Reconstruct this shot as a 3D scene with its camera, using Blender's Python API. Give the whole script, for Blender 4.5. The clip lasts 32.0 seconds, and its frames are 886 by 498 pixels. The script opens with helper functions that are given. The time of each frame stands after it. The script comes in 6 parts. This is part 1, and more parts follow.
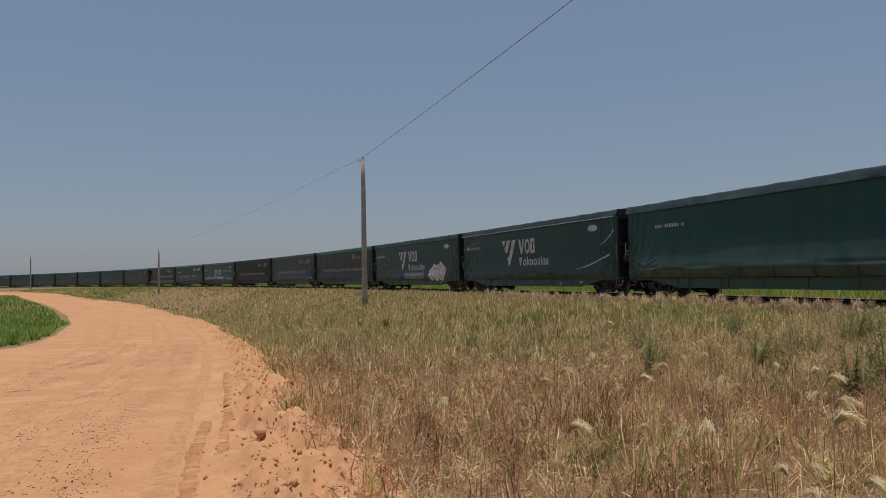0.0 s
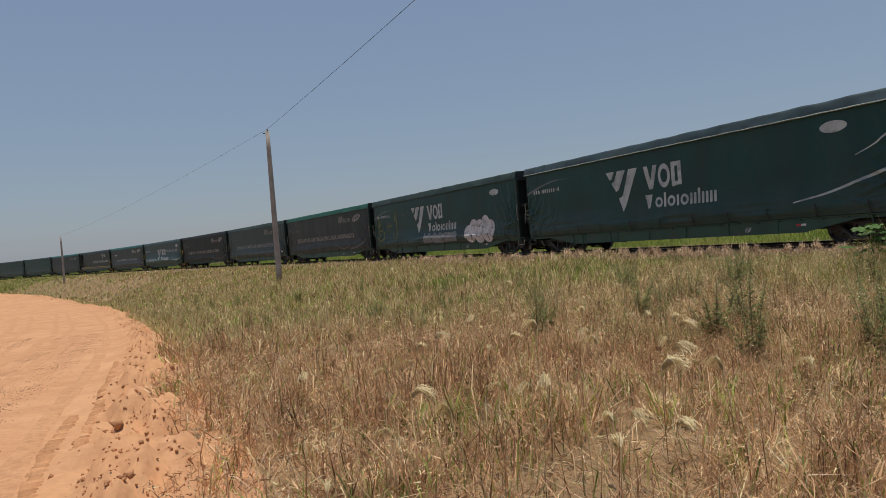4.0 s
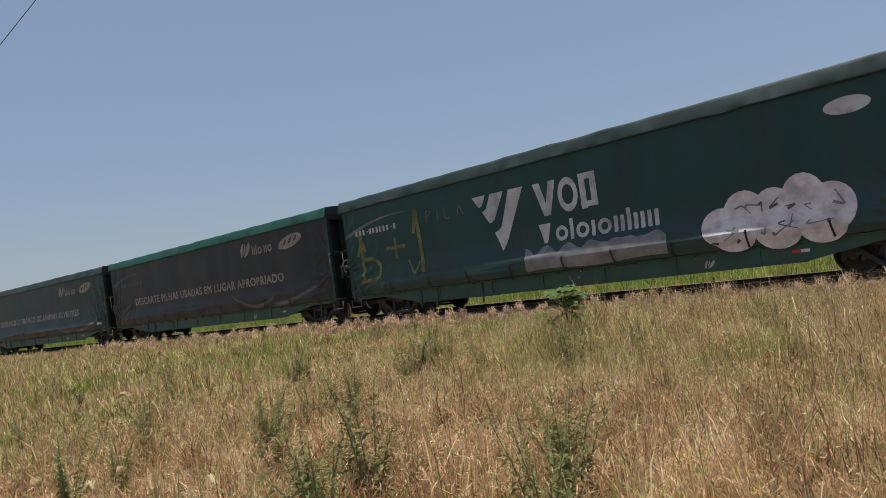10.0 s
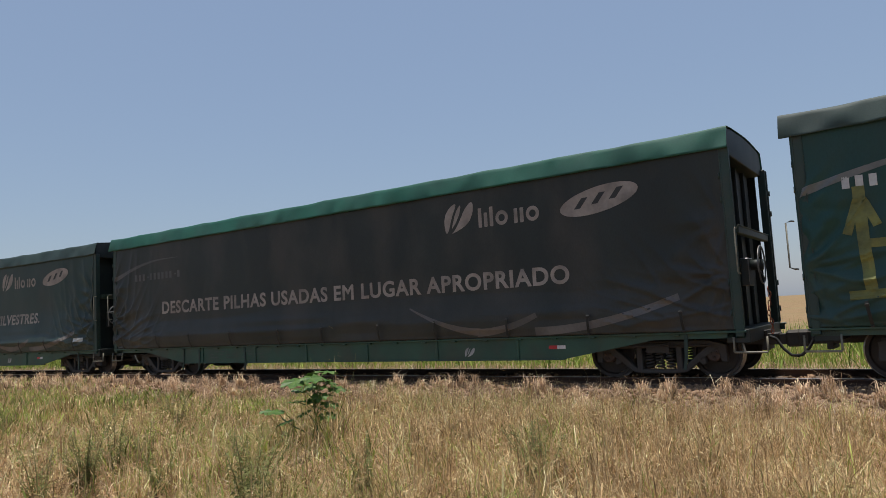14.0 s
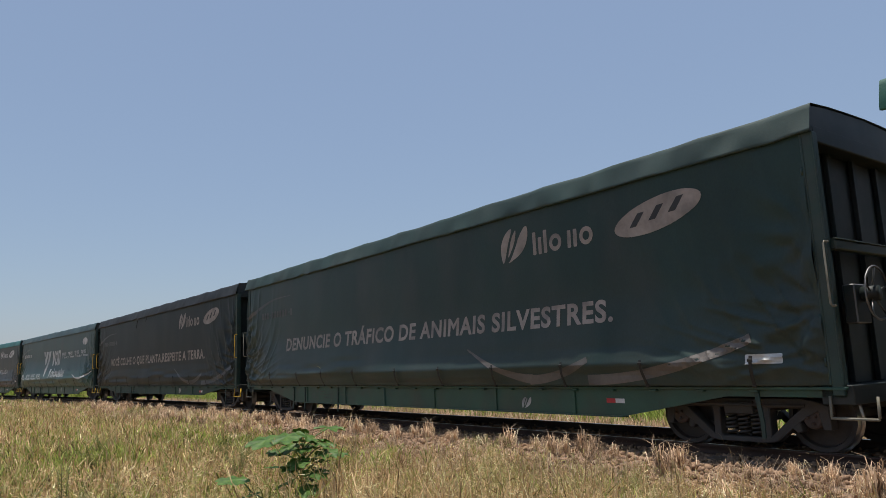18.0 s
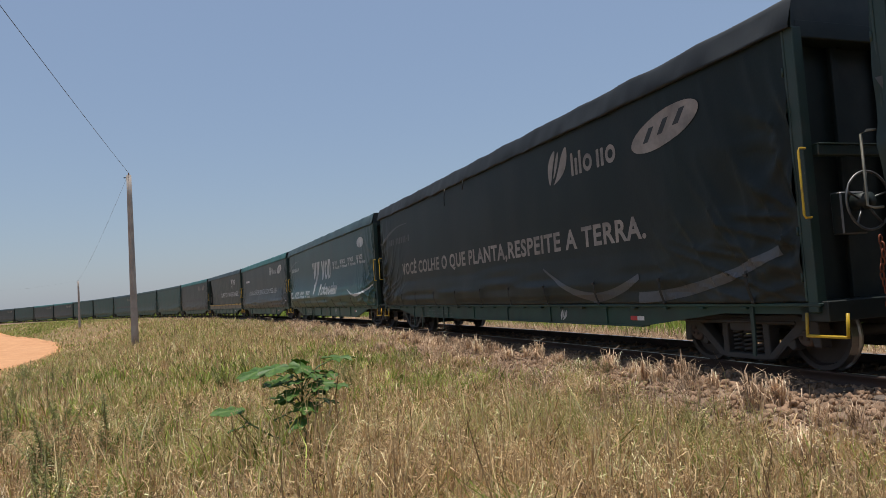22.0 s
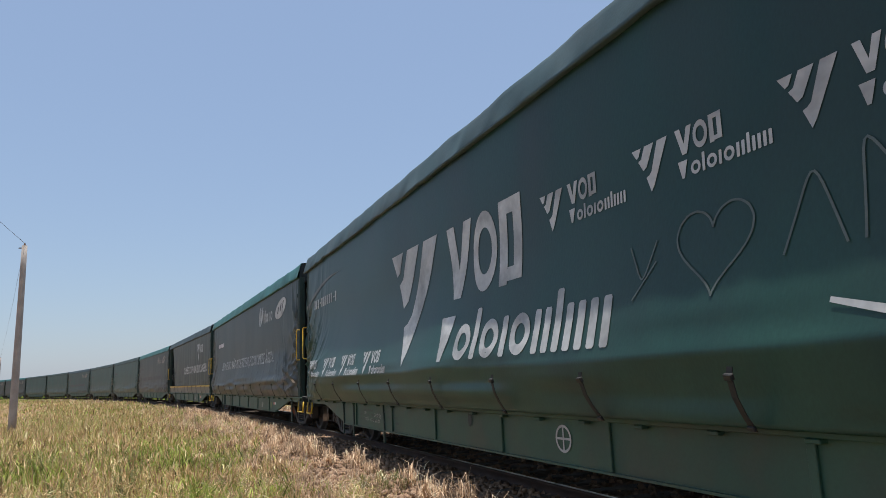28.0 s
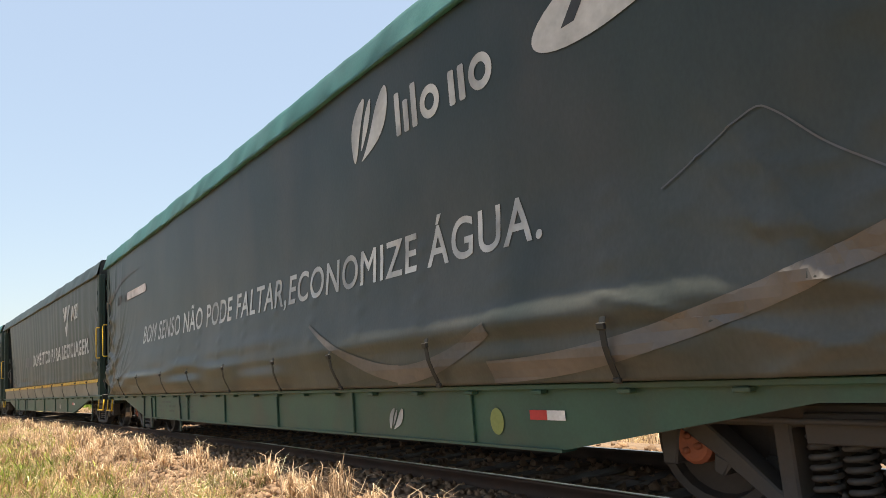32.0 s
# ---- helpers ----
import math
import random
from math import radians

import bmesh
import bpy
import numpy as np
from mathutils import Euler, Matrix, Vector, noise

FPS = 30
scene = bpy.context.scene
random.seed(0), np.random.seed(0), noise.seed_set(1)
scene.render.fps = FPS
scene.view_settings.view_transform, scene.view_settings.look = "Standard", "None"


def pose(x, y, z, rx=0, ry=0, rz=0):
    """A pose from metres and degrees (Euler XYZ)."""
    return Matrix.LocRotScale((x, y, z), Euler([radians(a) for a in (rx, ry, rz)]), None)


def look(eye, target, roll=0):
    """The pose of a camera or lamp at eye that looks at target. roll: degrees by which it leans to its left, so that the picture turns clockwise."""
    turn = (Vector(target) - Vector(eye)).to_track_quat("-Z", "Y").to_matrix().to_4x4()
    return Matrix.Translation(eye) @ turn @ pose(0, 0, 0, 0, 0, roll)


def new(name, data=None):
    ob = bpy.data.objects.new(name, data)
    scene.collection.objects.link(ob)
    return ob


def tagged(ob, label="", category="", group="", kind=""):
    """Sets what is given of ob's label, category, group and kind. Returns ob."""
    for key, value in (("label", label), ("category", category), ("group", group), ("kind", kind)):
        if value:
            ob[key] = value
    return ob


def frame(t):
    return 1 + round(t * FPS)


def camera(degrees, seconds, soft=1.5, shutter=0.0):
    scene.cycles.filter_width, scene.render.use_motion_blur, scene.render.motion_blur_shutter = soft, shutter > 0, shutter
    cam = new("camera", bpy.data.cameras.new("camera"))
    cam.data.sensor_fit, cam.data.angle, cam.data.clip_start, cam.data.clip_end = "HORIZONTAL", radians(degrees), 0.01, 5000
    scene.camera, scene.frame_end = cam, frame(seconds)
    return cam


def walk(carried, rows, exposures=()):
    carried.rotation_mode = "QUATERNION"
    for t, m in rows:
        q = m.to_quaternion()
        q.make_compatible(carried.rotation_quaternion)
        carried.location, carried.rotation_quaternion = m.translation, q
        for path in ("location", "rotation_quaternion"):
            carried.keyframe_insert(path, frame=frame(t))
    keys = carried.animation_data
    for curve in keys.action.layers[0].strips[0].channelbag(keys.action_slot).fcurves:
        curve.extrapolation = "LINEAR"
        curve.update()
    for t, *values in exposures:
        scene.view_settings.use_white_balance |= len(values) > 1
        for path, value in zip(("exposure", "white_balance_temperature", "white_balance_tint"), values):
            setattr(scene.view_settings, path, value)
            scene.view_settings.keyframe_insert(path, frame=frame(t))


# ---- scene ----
cam = camera(64.7173, 32.0, 0.75)

# seconds, eye x, y, z, heading to the right of +y, upward tilt, lean (degrees)
PATH = [
    (0, -0.000, -0.000, 1.445, -0.00, 2.27, -1.00),
    (0.5, 0.086, -0.114, 1.530, 0.49, 2.36, -1.50),
    (1, 0.102, -0.188, 1.576, 0.07, 2.50, -1.75),
    (1.5, 0.066, -0.253, 1.593, 0.42, 2.53, -2.05),
    (2, 0.119, -0.333, 1.588, 0.60, 2.10, -1.44),
    (2.5, 0.203, -0.322, 1.559, 6.24, 1.71, -4.24),
    (4.5, 0.689, 0.219, 1.413, 6.26, -1.12, -4.73),
    (5, 0.830, 0.436, 1.435, 15.03, 2.57, -3.88),
    (5.5, 1.007, 0.787, 1.445, 19.86, 1.50, -3.59),
    (6, 1.200, 0.990, 1.468, 18.74, 4.16, -0.72),
    (6.5, 1.350, 1.222, 1.570, 21.60, 3.64, -3.40),
    (7, 1.506, 1.363, 1.611, 23.32, 2.18, -4.44),
    (7.5, 1.771, 1.523, 1.610, 20.12, 2.57, -1.00),
    (8, 2.045, 1.797, 1.588, 23.85, 0.46, -2.31),
    (8.5, 2.418, 2.129, 1.619, 26.13, 3.17, -4.95),
    (9, 2.740, 2.383, 1.552, 25.56, 1.67, -4.11),
    (9.5, 2.975, 2.721, 1.484, 25.32, 3.33, -3.59),
    (10, 3.256, 3.047, 1.518, 27.08, 2.25, -7.92),
    (10.5, 3.786, 3.153, 1.587, 21.70, 4.48, -5.52),
    (11, 4.118, 3.459, 1.666, 25.57, 6.68, -3.59),
    (11.5, 4.444, 3.692, 1.690, 27.36, 5.28, -4.45),
    (12, 4.842, 3.782, 1.677, 28.34, 4.80, -2.05),
    (12.5, 5.229, 4.045, 1.700, 33.28, 7.31, -2.56),
    (13, 5.682, 4.236, 1.715, 32.81, 5.88, -3.16),
    (13.5, 6.060, 4.266, 1.747, 34.48, 6.16, -2.02),
    (14, 6.482, 4.414, 1.763, 36.29, 5.30, -3.14),
    (14.5, 7.000, 4.699, 1.717, 27.93, 5.57, -2.84),
    (16.5, 8.906, 5.622, 1.601, 28.66, 9.60, -5.15),
    (17, 9.251, 5.736, 1.611, 21.26, 8.22, -1.82),
    (17.5, 9.573, 5.790, 1.645, 21.90, 9.82, -0.09),
    (18, 9.896, 5.810, 1.651, 16.95, 9.41, -2.15),
    (18.5, 10.271, 5.928, 1.583, 7.28, 5.72, -2.74),
    (19, 10.416, 6.060, 1.475, 10.70, 2.57, -0.17),
    (19.5, 10.613, 6.309, 1.507, 4.54, 6.48, -2.66),
    (20, 10.920, 6.347, 1.525, -1.28, 4.39, -1.41),
    (20.5, 11.162, 6.352, 1.546, 0.96, 5.58, -2.31),
    (21, 11.386, 6.381, 1.567, 6.72, 2.63, -2.59),
    (21.5, 11.739, 6.383, 1.591, 2.08, 2.13, -0.66),
    (22, 12.012, 6.445, 1.635, -0.36, 3.38, -3.74),
    (22.5, 12.292, 6.703, 1.702, 0.35, 4.13, -4.42),
    (23, 12.530, 6.873, 1.671, -4.14, 5.35, -1.34),
    (23.5, 12.733, 6.915, 1.724, -4.77, 5.72, -0.54),
    (24, 12.897, 7.101, 1.708, -3.38, 6.38, 0.84),
    (24.5, 13.063, 7.184, 1.703, -1.34, 5.28, -0.54),
    (25, 13.314, 7.282, 1.680, -1.27, 4.81, 0.50),
    (25.5, 13.512, 7.283, 1.686, -3.76, 6.24, -2.20),
    (27.5, 14.219, 7.784, 1.716, 2.09, 5.79, -1.12),
    (28, 14.324, 7.991, 1.611, 3.15, 10.32, -2.23),
    (28.5, 14.356, 8.051, 1.678, 8.99, 8.64, -0.18),
    (29, 14.425, 8.190, 1.737, 4.16, 8.60, -3.28),
    (29.5, 14.354, 8.396, 1.670, 6.84, 9.42, -1.39),
    (30, 14.200, 8.405, 1.592, 10.55, 10.06, -0.70),
    (30.5, 14.155, 8.598, 1.535, 12.92, 8.04, -2.33),
    (31, 14.103, 8.686, 1.512, 14.64, 7.11, -3.66),
    (31.5, 14.089, 8.899, 1.491, 15.85, 7.26, -4.53),
    (32, 14.049, 8.950, 1.463, 16.75, 8.87, -4.62),
]


def view(row):
    t, x, y, z, yaw, tilt, lean = row
    return t, pose(x, y, z, 90 + tilt, 0, -yaw) @ pose(0, 0, 0, 0, 0, lean)


EXPOSURE = [(0, -0.3, 6500, 10), (5, -0.05, 6500, 10), (9, 0.1, 6500, 10), (13, 0.2, 6500, 10), (17, 0.36, 6500, 10), (20, 0.17, 6500, 10), (23, 0.25, 6400, 10), (26, 0.4, 6350, 10), (29, 0.66, 6350, 9), (30, 0.82, 6350, 8), (31, 1.08, 7400, 8), (32, 1.25, 7600, 8)]
walk(cam, [view(r) for r in PATH], EXPOSURE)

# ---- light: a hazy noon sky with the sun almost overhead, a very little beyond the train ----
SUN_UP, SUN_TO = 88.5, (0.95, 0.31)
world = bpy.data.worlds.new("sky")
scene.world = world
world.use_nodes = True
wn = world.node_tree.nodes
sky = wn.new("ShaderNodeTexSky")
sky.sky_type, sky.sun_disc = "NISHITA", False
sky.sun_elevation = radians(SUN_UP)
sky.sun_rotation = math.atan2(SUN_TO[0], SUN_TO[1])
sky.air_density, sky.dust_density, sky.ozone_density = 1.3, 0.8, 2.0
haze = wn.new("ShaderNodeMix")
haze.data_type = "RGBA"
haze.inputs["Factor"].default_value = 0.55
haze.inputs[7].default_value = (2.9, 3.75, 5.45, 1)
world.node_tree.links.new(sky.outputs["Color"], haze.inputs[6])
world.node_tree.links.new(haze.outputs[2], wn["Background"].inputs["Color"])
wn["Background"].inputs["Strength"].default_value = 0.085
sun = new("sun", bpy.data.lights.new("sun", "SUN"))
sun.data.energy, sun.data.angle, sun.data.color = 3.6, radians(0.53), (1.0, 0.95, 0.87)
cs = math.cos(radians(SUN_UP))
sun.matrix_basis = look((SUN_TO[0] * cs * 50 + 10, SUN_TO[1] * cs * 50 + 15, 50), (10, 15, 0))

# ---- the plan: the line of the train's near side, the land, the dirt road ----
RAIL = 0.42                 # height of the rail's top
PITCH, BODY = 18.8403, 17.9245
ARC = np.arange(-560, 190, 2.0)
_k = 0.00230572 + 0.00038632 * ARC / 100 + 0.0000864 * (ARC / 100) ** 2
_h = np.concatenate([[0], np.cumsum(_k[1:] + _k[:-1])])
_h = _h - _h[280] + 2.76508
_m = (_h[1:] + _h[:-1]) / 2
ARC_X = np.concatenate([[0], np.cumsum(2 * np.sin(_m))])
ARC_Y = np.concatenate([[0], np.cumsum(2 * np.cos(_m))])
ARC_X, ARC_Y = ARC_X - ARC_X[280] + 8.73117, ARC_Y - ARC_Y[280] + 33.14301


def line(s, off=0.0):
    """A place beside the train's near side: s along the track, off towards the road."""
    h = np.interp(s, ARC, _h)
    return np.interp(s, ARC, ARC_X) - off * -np.cos(h), np.interp(s, ARC, ARC_Y) - off * np.sin(h), h


def side(x, y):
    """How far a place lies from the train's near side, towards the road."""
    yy, xx, hh = ARC_Y[::-1], ARC_X[::-1], _h[::-1]
    return (np.interp(y, yy, xx) - x) * -np.cos(np.interp(y, yy, hh))


def gone(t):
    return 4.563466 * t - 0.0074091 * t ** 2 - 0.0000070456 * t ** 3


def smooth(a, b, v):
    w = np.clip((v - a) / (b - a), 0, 1)
    return w * w * (3 - 2 * w)


_lat = np.random.RandomState(7).rand(8, 64, 64)


def patches(x, y, size, seed=0):
    """Smooth random field between 0 and 1."""
    x, y = np.asarray(x, float) / size + 1000, np.asarray(y, float) / size + 1000
    i, j = np.floor(x).astype(int), np.floor(y).astype(int)
    a, b = x - i, y - j
    a, b = a * a * (3 - 2 * a), b * b * (3 - 2 * b)
    g, i0, j0, i1, j1 = _lat[seed % 8], i % 64, j % 64, (i + 1) % 64, (j + 1) % 64
    return (g[i0, j0] * (1 - a) + g[i1, j0] * a) * (1 - b) + (g[i0, j1] * (1 - a) + g[i1, j1] * a) * b


ROAD_R = ((40, -60), (9, -30), (1.2, -6), (-0.1, 1.0), (-0.9, 4.8), (-2.1, 8.8), (-3.7, 14.0), (-6.0, 21.4), (-10.5, 33.7), (-22.2, 63.3), (-28.9, 76.9),
          (-40.7, 99.8), (-48.3, 111.7), (-57.9, 122.6), (-68.6, 133.9), (-86.6, 156.6), (-110, 176))
ROAD_L = ((30, -60), (1, -30), (-6.4, -6), (-8, 3), (-11.6, 14), (-15.7, 24.8), (-17.0, 28.7), (-21.2, 38.3), (-31.6, 59.7), (-47.1, 87.9), (-60.3, 109.1),
          (-76.8, 131.2), (-94.1, 154.4), (-116, 172))
# how far the road sinks below the track's level on its way round the bend
ROAD_Z = ((-60, 0), (6, 0), (12, -0.3), (22, -0.8), (33, -1.25), (44, -1.6), (60, -2.05), (84, -2.7), (106, -2.65), (118, -2.1), (130, -1.8), (145, -1.3), (185, -0.1), (240, 0))


def road_right(y):
    return np.interp(y, [p[1] for p in ROAD_R], [p[0] for p in ROAD_R])


def road_left(y):
    return np.interp(y, [p[1] for p in ROAD_L], [p[0] for p in ROAD_L])


def land(x, y):
    """Height of the open land."""
    dip = np.interp(y, [p[0] for p in ROAD_Z], [p[1] for p in ROAD_Z])
    r, o = np.maximum(x - road_right(y), 0), np.maximum(side(x, y), 0.1)
    dip = dip * (1 - smooth(0.15, 0.72, r / (r + o))) * smooth(90, 8, road_left(y) - x)
    return dip + 0.10 * (patches(x, y, 4.0, 1) - 0.5) + 0.05 * (patches(x, y, 1.1, 2) - 0.5)


def bank(off):
    """Height of the ballast across the track."""
    d = np.abs(off + 1.5)
    return 0.275 - 0.315 * smooth(1.9, 3.9, d)


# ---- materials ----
def material(name, color, other=None, rough=0.7, metal=0.0, scale=3.0, bump=0.0, fine=60.0, island=0.0, gloss=0.5, coords="Object", streak=(1, 1, 1), dirt=None, dirt_scale=0.7, dirt_amount=0.5, back=None, subsurface=0.0, dust_and_light=None, height=(1.0, 2.2)):
    m = bpy.data.materials.new(name)
    m.use_nodes = True
    nodes, links = m.node_tree.nodes, m.node_tree.links
    b = nodes["Principled BSDF"]
    b.inputs["Roughness"].default_value, b.inputs["Metallic"].default_value = rough, metal
    b.inputs["Specular IOR Level"].default_value = gloss
    tc = nodes.new("ShaderNodeTexCoord")
    mp = nodes.new("ShaderNodeMapping")
    mp.inputs["Scale"].default_value = streak
    links.new(tc.outputs[coords], mp.inputs["Vector"])

    def field(size, detail=5.0):
        n = nodes.new("ShaderNodeTexNoise")
        n.inputs["Scale"].default_value, n.inputs["Detail"].default_value = size, detail
        links.new(mp.outputs["Vector"], n.inputs["Vector"])
        return n.outputs["Fac"]

    def ramp(source, low, high):
        n = nodes.new("ShaderNodeMapRange")
        n.inputs["From Min"].default_value, n.inputs["From Max"].default_value = low, high
        links.new(source, n.inputs["Value"])
        return n.outputs["Result"]

    def blend(fac, a, c):
        n = nodes.new("ShaderNodeMix")
        n.data_type = "RGBA"
        if isinstance(fac, float):
            n.inputs["Factor"].default_value = fac
        else:
            links.new(fac, n.inputs["Factor"])
        for slot, v in ((6, a), (7, c)):
            if isinstance(v, tuple):
                n.inputs[slot].default_value = (*v, 1)
            else:
                links.new(v, n.inputs[slot])
        return n.outputs[2]

    other = other or tuple(c * 0.7 for c in color)
    out = blend(ramp(field(scale), 0.35, 0.65), color, other)
    if dirt:
        d = nodes.new("ShaderNodeMath")
        d.operation = "MULTIPLY"
        links.new(ramp(field(dirt_scale, 8.0), 0.45, 0.7), d.inputs[0])
        d.inputs[1].default_value = dirt_amount
        out = blend(d.outputs[0], out, dirt)
    if dust_and_light:
        # road dust thrown up against the lower part, whose sunlight is also painted in
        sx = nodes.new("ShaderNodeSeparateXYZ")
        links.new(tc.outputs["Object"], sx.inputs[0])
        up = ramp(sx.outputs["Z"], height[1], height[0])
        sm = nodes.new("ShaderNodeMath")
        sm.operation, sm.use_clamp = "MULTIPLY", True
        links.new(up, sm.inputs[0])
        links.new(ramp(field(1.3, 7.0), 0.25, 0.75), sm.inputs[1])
        out = blend(sm.outputs[0], out, dust_and_light)
    f2 = field(fine, 3.0)
    h = nodes.new("ShaderNodeHueSaturation")
    links.new(out, h.inputs["Color"])
    links.new(ramp(f2, 0.2, 0.8), h.inputs["Value"])
    v = nodes.new("ShaderNodeMapRange")
    v.inputs["To Min"].default_value, v.inputs["To Max"].default_value = 0.82, 1.18
    links.new(f2, v.inputs["Value"])
    links.new(v.outputs["Result"], h.inputs["Value"])
    out = h.outputs["Color"]
    if island:
        geo = nodes.new("ShaderNodeNewGeometry")
        h2 = nodes.new("ShaderNodeHueSaturation")
        v2 = nodes.new("ShaderNodeMapRange")
        v2.inputs["To Min"].default_value, v2.inputs["To Max"].default_value = 1 - island, 1 + island
        links.new(geo.outputs["Random Per Island"], v2.inputs["Value"])
        links.new(v2.outputs["Result"], h2.inputs["Value"])
        links.new(out, h2.inputs["Color"])
        out = h2.outputs["Color"]
    links.new(out, b.inputs["Base Color"])
    if bump:
        bp = nodes.new("ShaderNodeBump")
        bp.inputs["Strength"].default_value, bp.inputs["Distance"].default_value = 0.6, bump
        links.new(f2, bp.inputs["Height"])
        links.new(bp.outputs["Normal"], b.inputs["Normal"])
    if subsurface:
        tr = nodes.new("ShaderNodeBsdfTranslucent")
        links.new(out, tr.inputs["Color"])
        mx = nodes.new("ShaderNodeMixShader")
        mx.inputs["Fac"].default_value = subsurface
        links.new(b.outputs["BSDF"], mx.inputs[1])
        links.new(tr.outputs["BSDF"], mx.inputs[2])
        links.new(mx.outputs["Shader"], nodes["Material Output"].inputs["Surface"])
    return m


def grass_material(name, straw, straw2, green, share, size=2.5, clump=2.6):
    """Blades: straw tones blade by blade, with greener patches of the size given."""
    m = bpy.data.materials.new(name)
    m.use_nodes = True
    nodes, links = m.node_tree.nodes, m.node_tree.links
    b = nodes["Principled BSDF"]
    b.inputs["Roughness"].default_value = 0.75
    b.inputs["Specular IOR Level"].default_value = 0.25
    geo = nodes.new("ShaderNodeNewGeometry")
    n = nodes.new("ShaderNodeTexNoise")
    n.inputs["Scale"].default_value, n.inputs["Detail"].default_value = 1 / size, 3.0
    links.new(geo.outputs["Position"], n.inputs["Vector"])
    r1 = nodes.new("ShaderNodeMapRange")
    r1.inputs["From Min"].default_value, r1.inputs["From Max"].default_value = 0.62 - share * 0.3, 0.80 - share * 0.3
    links.new(n.outputs["Fac"], r1.inputs["Value"])
    rnd = nodes.new("ShaderNodeMath")
    rnd.operation = "MULTIPLY_ADD"
    links.new(geo.outputs["Random Per Island"], rnd.inputs[0])
    rnd.inputs[1].default_value, rnd.inputs[2].default_value = 7.13, 0.0
    fr = nodes.new("ShaderNodeMath")
    fr.operation = "FRACT"
    links.new(rnd.outputs[0], fr.inputs[0])
    pick = nodes.new("ShaderNodeMath")
    pick.operation = "GREATER_THAN"
    links.new(r1.outputs["Result"], pick.inputs[0])
    links.new(fr.outputs[0], pick.inputs[1])
    mixes = []
    for _ in range(2):
        x = nodes.new("ShaderNodeMix")
        x.data_type = "RGBA"
        mixes.append(x)
    tones = nodes.new("ShaderNodeValToRGB")
    tones.color_ramp.elements[0].color = (*[c * 0.24 for c in straw2], 1)
    tones.color_ramp.elements[1].color = (*[min(0.94, c * 1.4) for c in straw], 1)
    for at, c in ((0.25, tuple(0.62 * c for c in straw2)), (0.5, straw2), (0.8, straw)):
        tones.color_ramp.elements.new(at).color = (*c, 1)
    # clumps of one tone, and each stalk a little off it
    cl = nodes.new("ShaderNodeTexNoise")
    cl.inputs["Scale"].default_value, cl.inputs["Detail"].default_value = clump, 4.0
    links.new(geo.outputs["Position"], cl.inputs["Vector"])
    c1 = nodes.new("ShaderNodeMapRange")
    c1.inputs["From Min"].default_value, c1.inputs["From Max"].default_value = 0.32, 0.68
    c1.inputs["To Min"].default_value, c1.inputs["To Max"].default_value = -0.17, 0.56
    links.new(cl.outputs["Fac"], c1.inputs["Value"])
    c2 = nodes.new("ShaderNodeMath")
    c2.operation, c2.use_clamp = "MULTIPLY_ADD", True
    links.new(geo.outputs["Random Per Island"], c2.inputs[0])
    c2.inputs[1].default_value = 0.6
    links.new(c1.outputs["Result"], c2.inputs[2])
    links.new(c2.outputs[0], tones.inputs["Fac"])
    links.new(tones.outputs["Color"], mixes[0].inputs[6])
    links.new(tones.outputs["Color"], mixes[0].inputs[7])
    links.new(pick.outputs[0], mixes[1].inputs["Factor"])
    links.new(mixes[0].outputs[2], mixes[1].inputs[6])
    mixes[1].inputs[7].default_value = (*green, 1)
    links.new(mixes[1].outputs[2], b.inputs["Base Color"])
    tr = nodes.new("ShaderNodeBsdfTranslucent")
    links.new(mixes[1].outputs[2], tr.inputs["Color"])
    mx = nodes.new("ShaderNodeMixShader")
    mx.inputs["Fac"].default_value = 0.25
    links.new(b.outputs["BSDF"], mx.inputs[1])
    links.new(tr.outputs["BSDF"], mx.inputs[2])
    links.new(mx.outputs["Shader"], nodes["Material Output"].inputs["Surface"])
    return m


M_SOIL = material("dry_soil_and_litter", (0.31, 0.205, 0.105), (0.23, 0.15, 0.075), rough=0.95, scale=0.9, fine=25, bump=0.03, gloss=0.2, dirt=(0.25, 0.20, 0.09), dirt_scale=0.05, dirt_amount=0.6)
P_DARK = material("dark_print_and_hole", (0.03, 0.032, 0.033), rough=0.6)
M_SAND = material("red_sand", (0.62, 0.335, 0.17), (0.54, 0.275, 0.135), rough=0.95, scale=0.6, fine=18, bump=0.012, gloss=0.15, dirt=(0.45, 0.22, 0.11), dirt_scale=1.6, dirt_amount=0.5)
M_TRACK = material("pressed_sand", (0.60, 0.32, 0.16), (0.53, 0.27, 0.132), rough=0.95, scale=3.0, fine=30, bump=0.01, gloss=0.15, dirt=(0.34, 0.17, 0.09), dirt_scale=14, dirt_amount=0.5)
M_CLOD = material("soil_clods", (0.56, 0.29, 0.145), (0.45, 0.22, 0.105), rough=0.95, fine=40, bump=0.02, island=0.15, gloss=0.15)
M_SPECK = material("shade_dark_crumbs", (0.17, 0.09, 0.05), rough=0.9, island=0.5, gloss=0.2)
M_STONE = material("ballast_stone", (0.36, 0.23, 0.145), (0.25, 0.162, 0.105), rough=0.9, scale=2.0, fine=50, bump=0.01, island=0.35, gloss=0.25)
M_BED = material("ballast_bed", (0.31, 0.215, 0.145), (0.20, 0.14, 0.10), rough=0.95, scale=9, fine=22, bump=0.05, gloss=0.2)
M_RAIL = material("rusty_rail", (0.085, 0.05, 0.036), (0.055, 0.035, 0.027), rough=0.7, metal=0.3, fine=80)
M_RAILTOP = material("polished_rail_top", (0.62, 0.60, 0.58), (0.45, 0.44, 0.43), rough=0.28, metal=1.0, streak=(1, 1, 1))
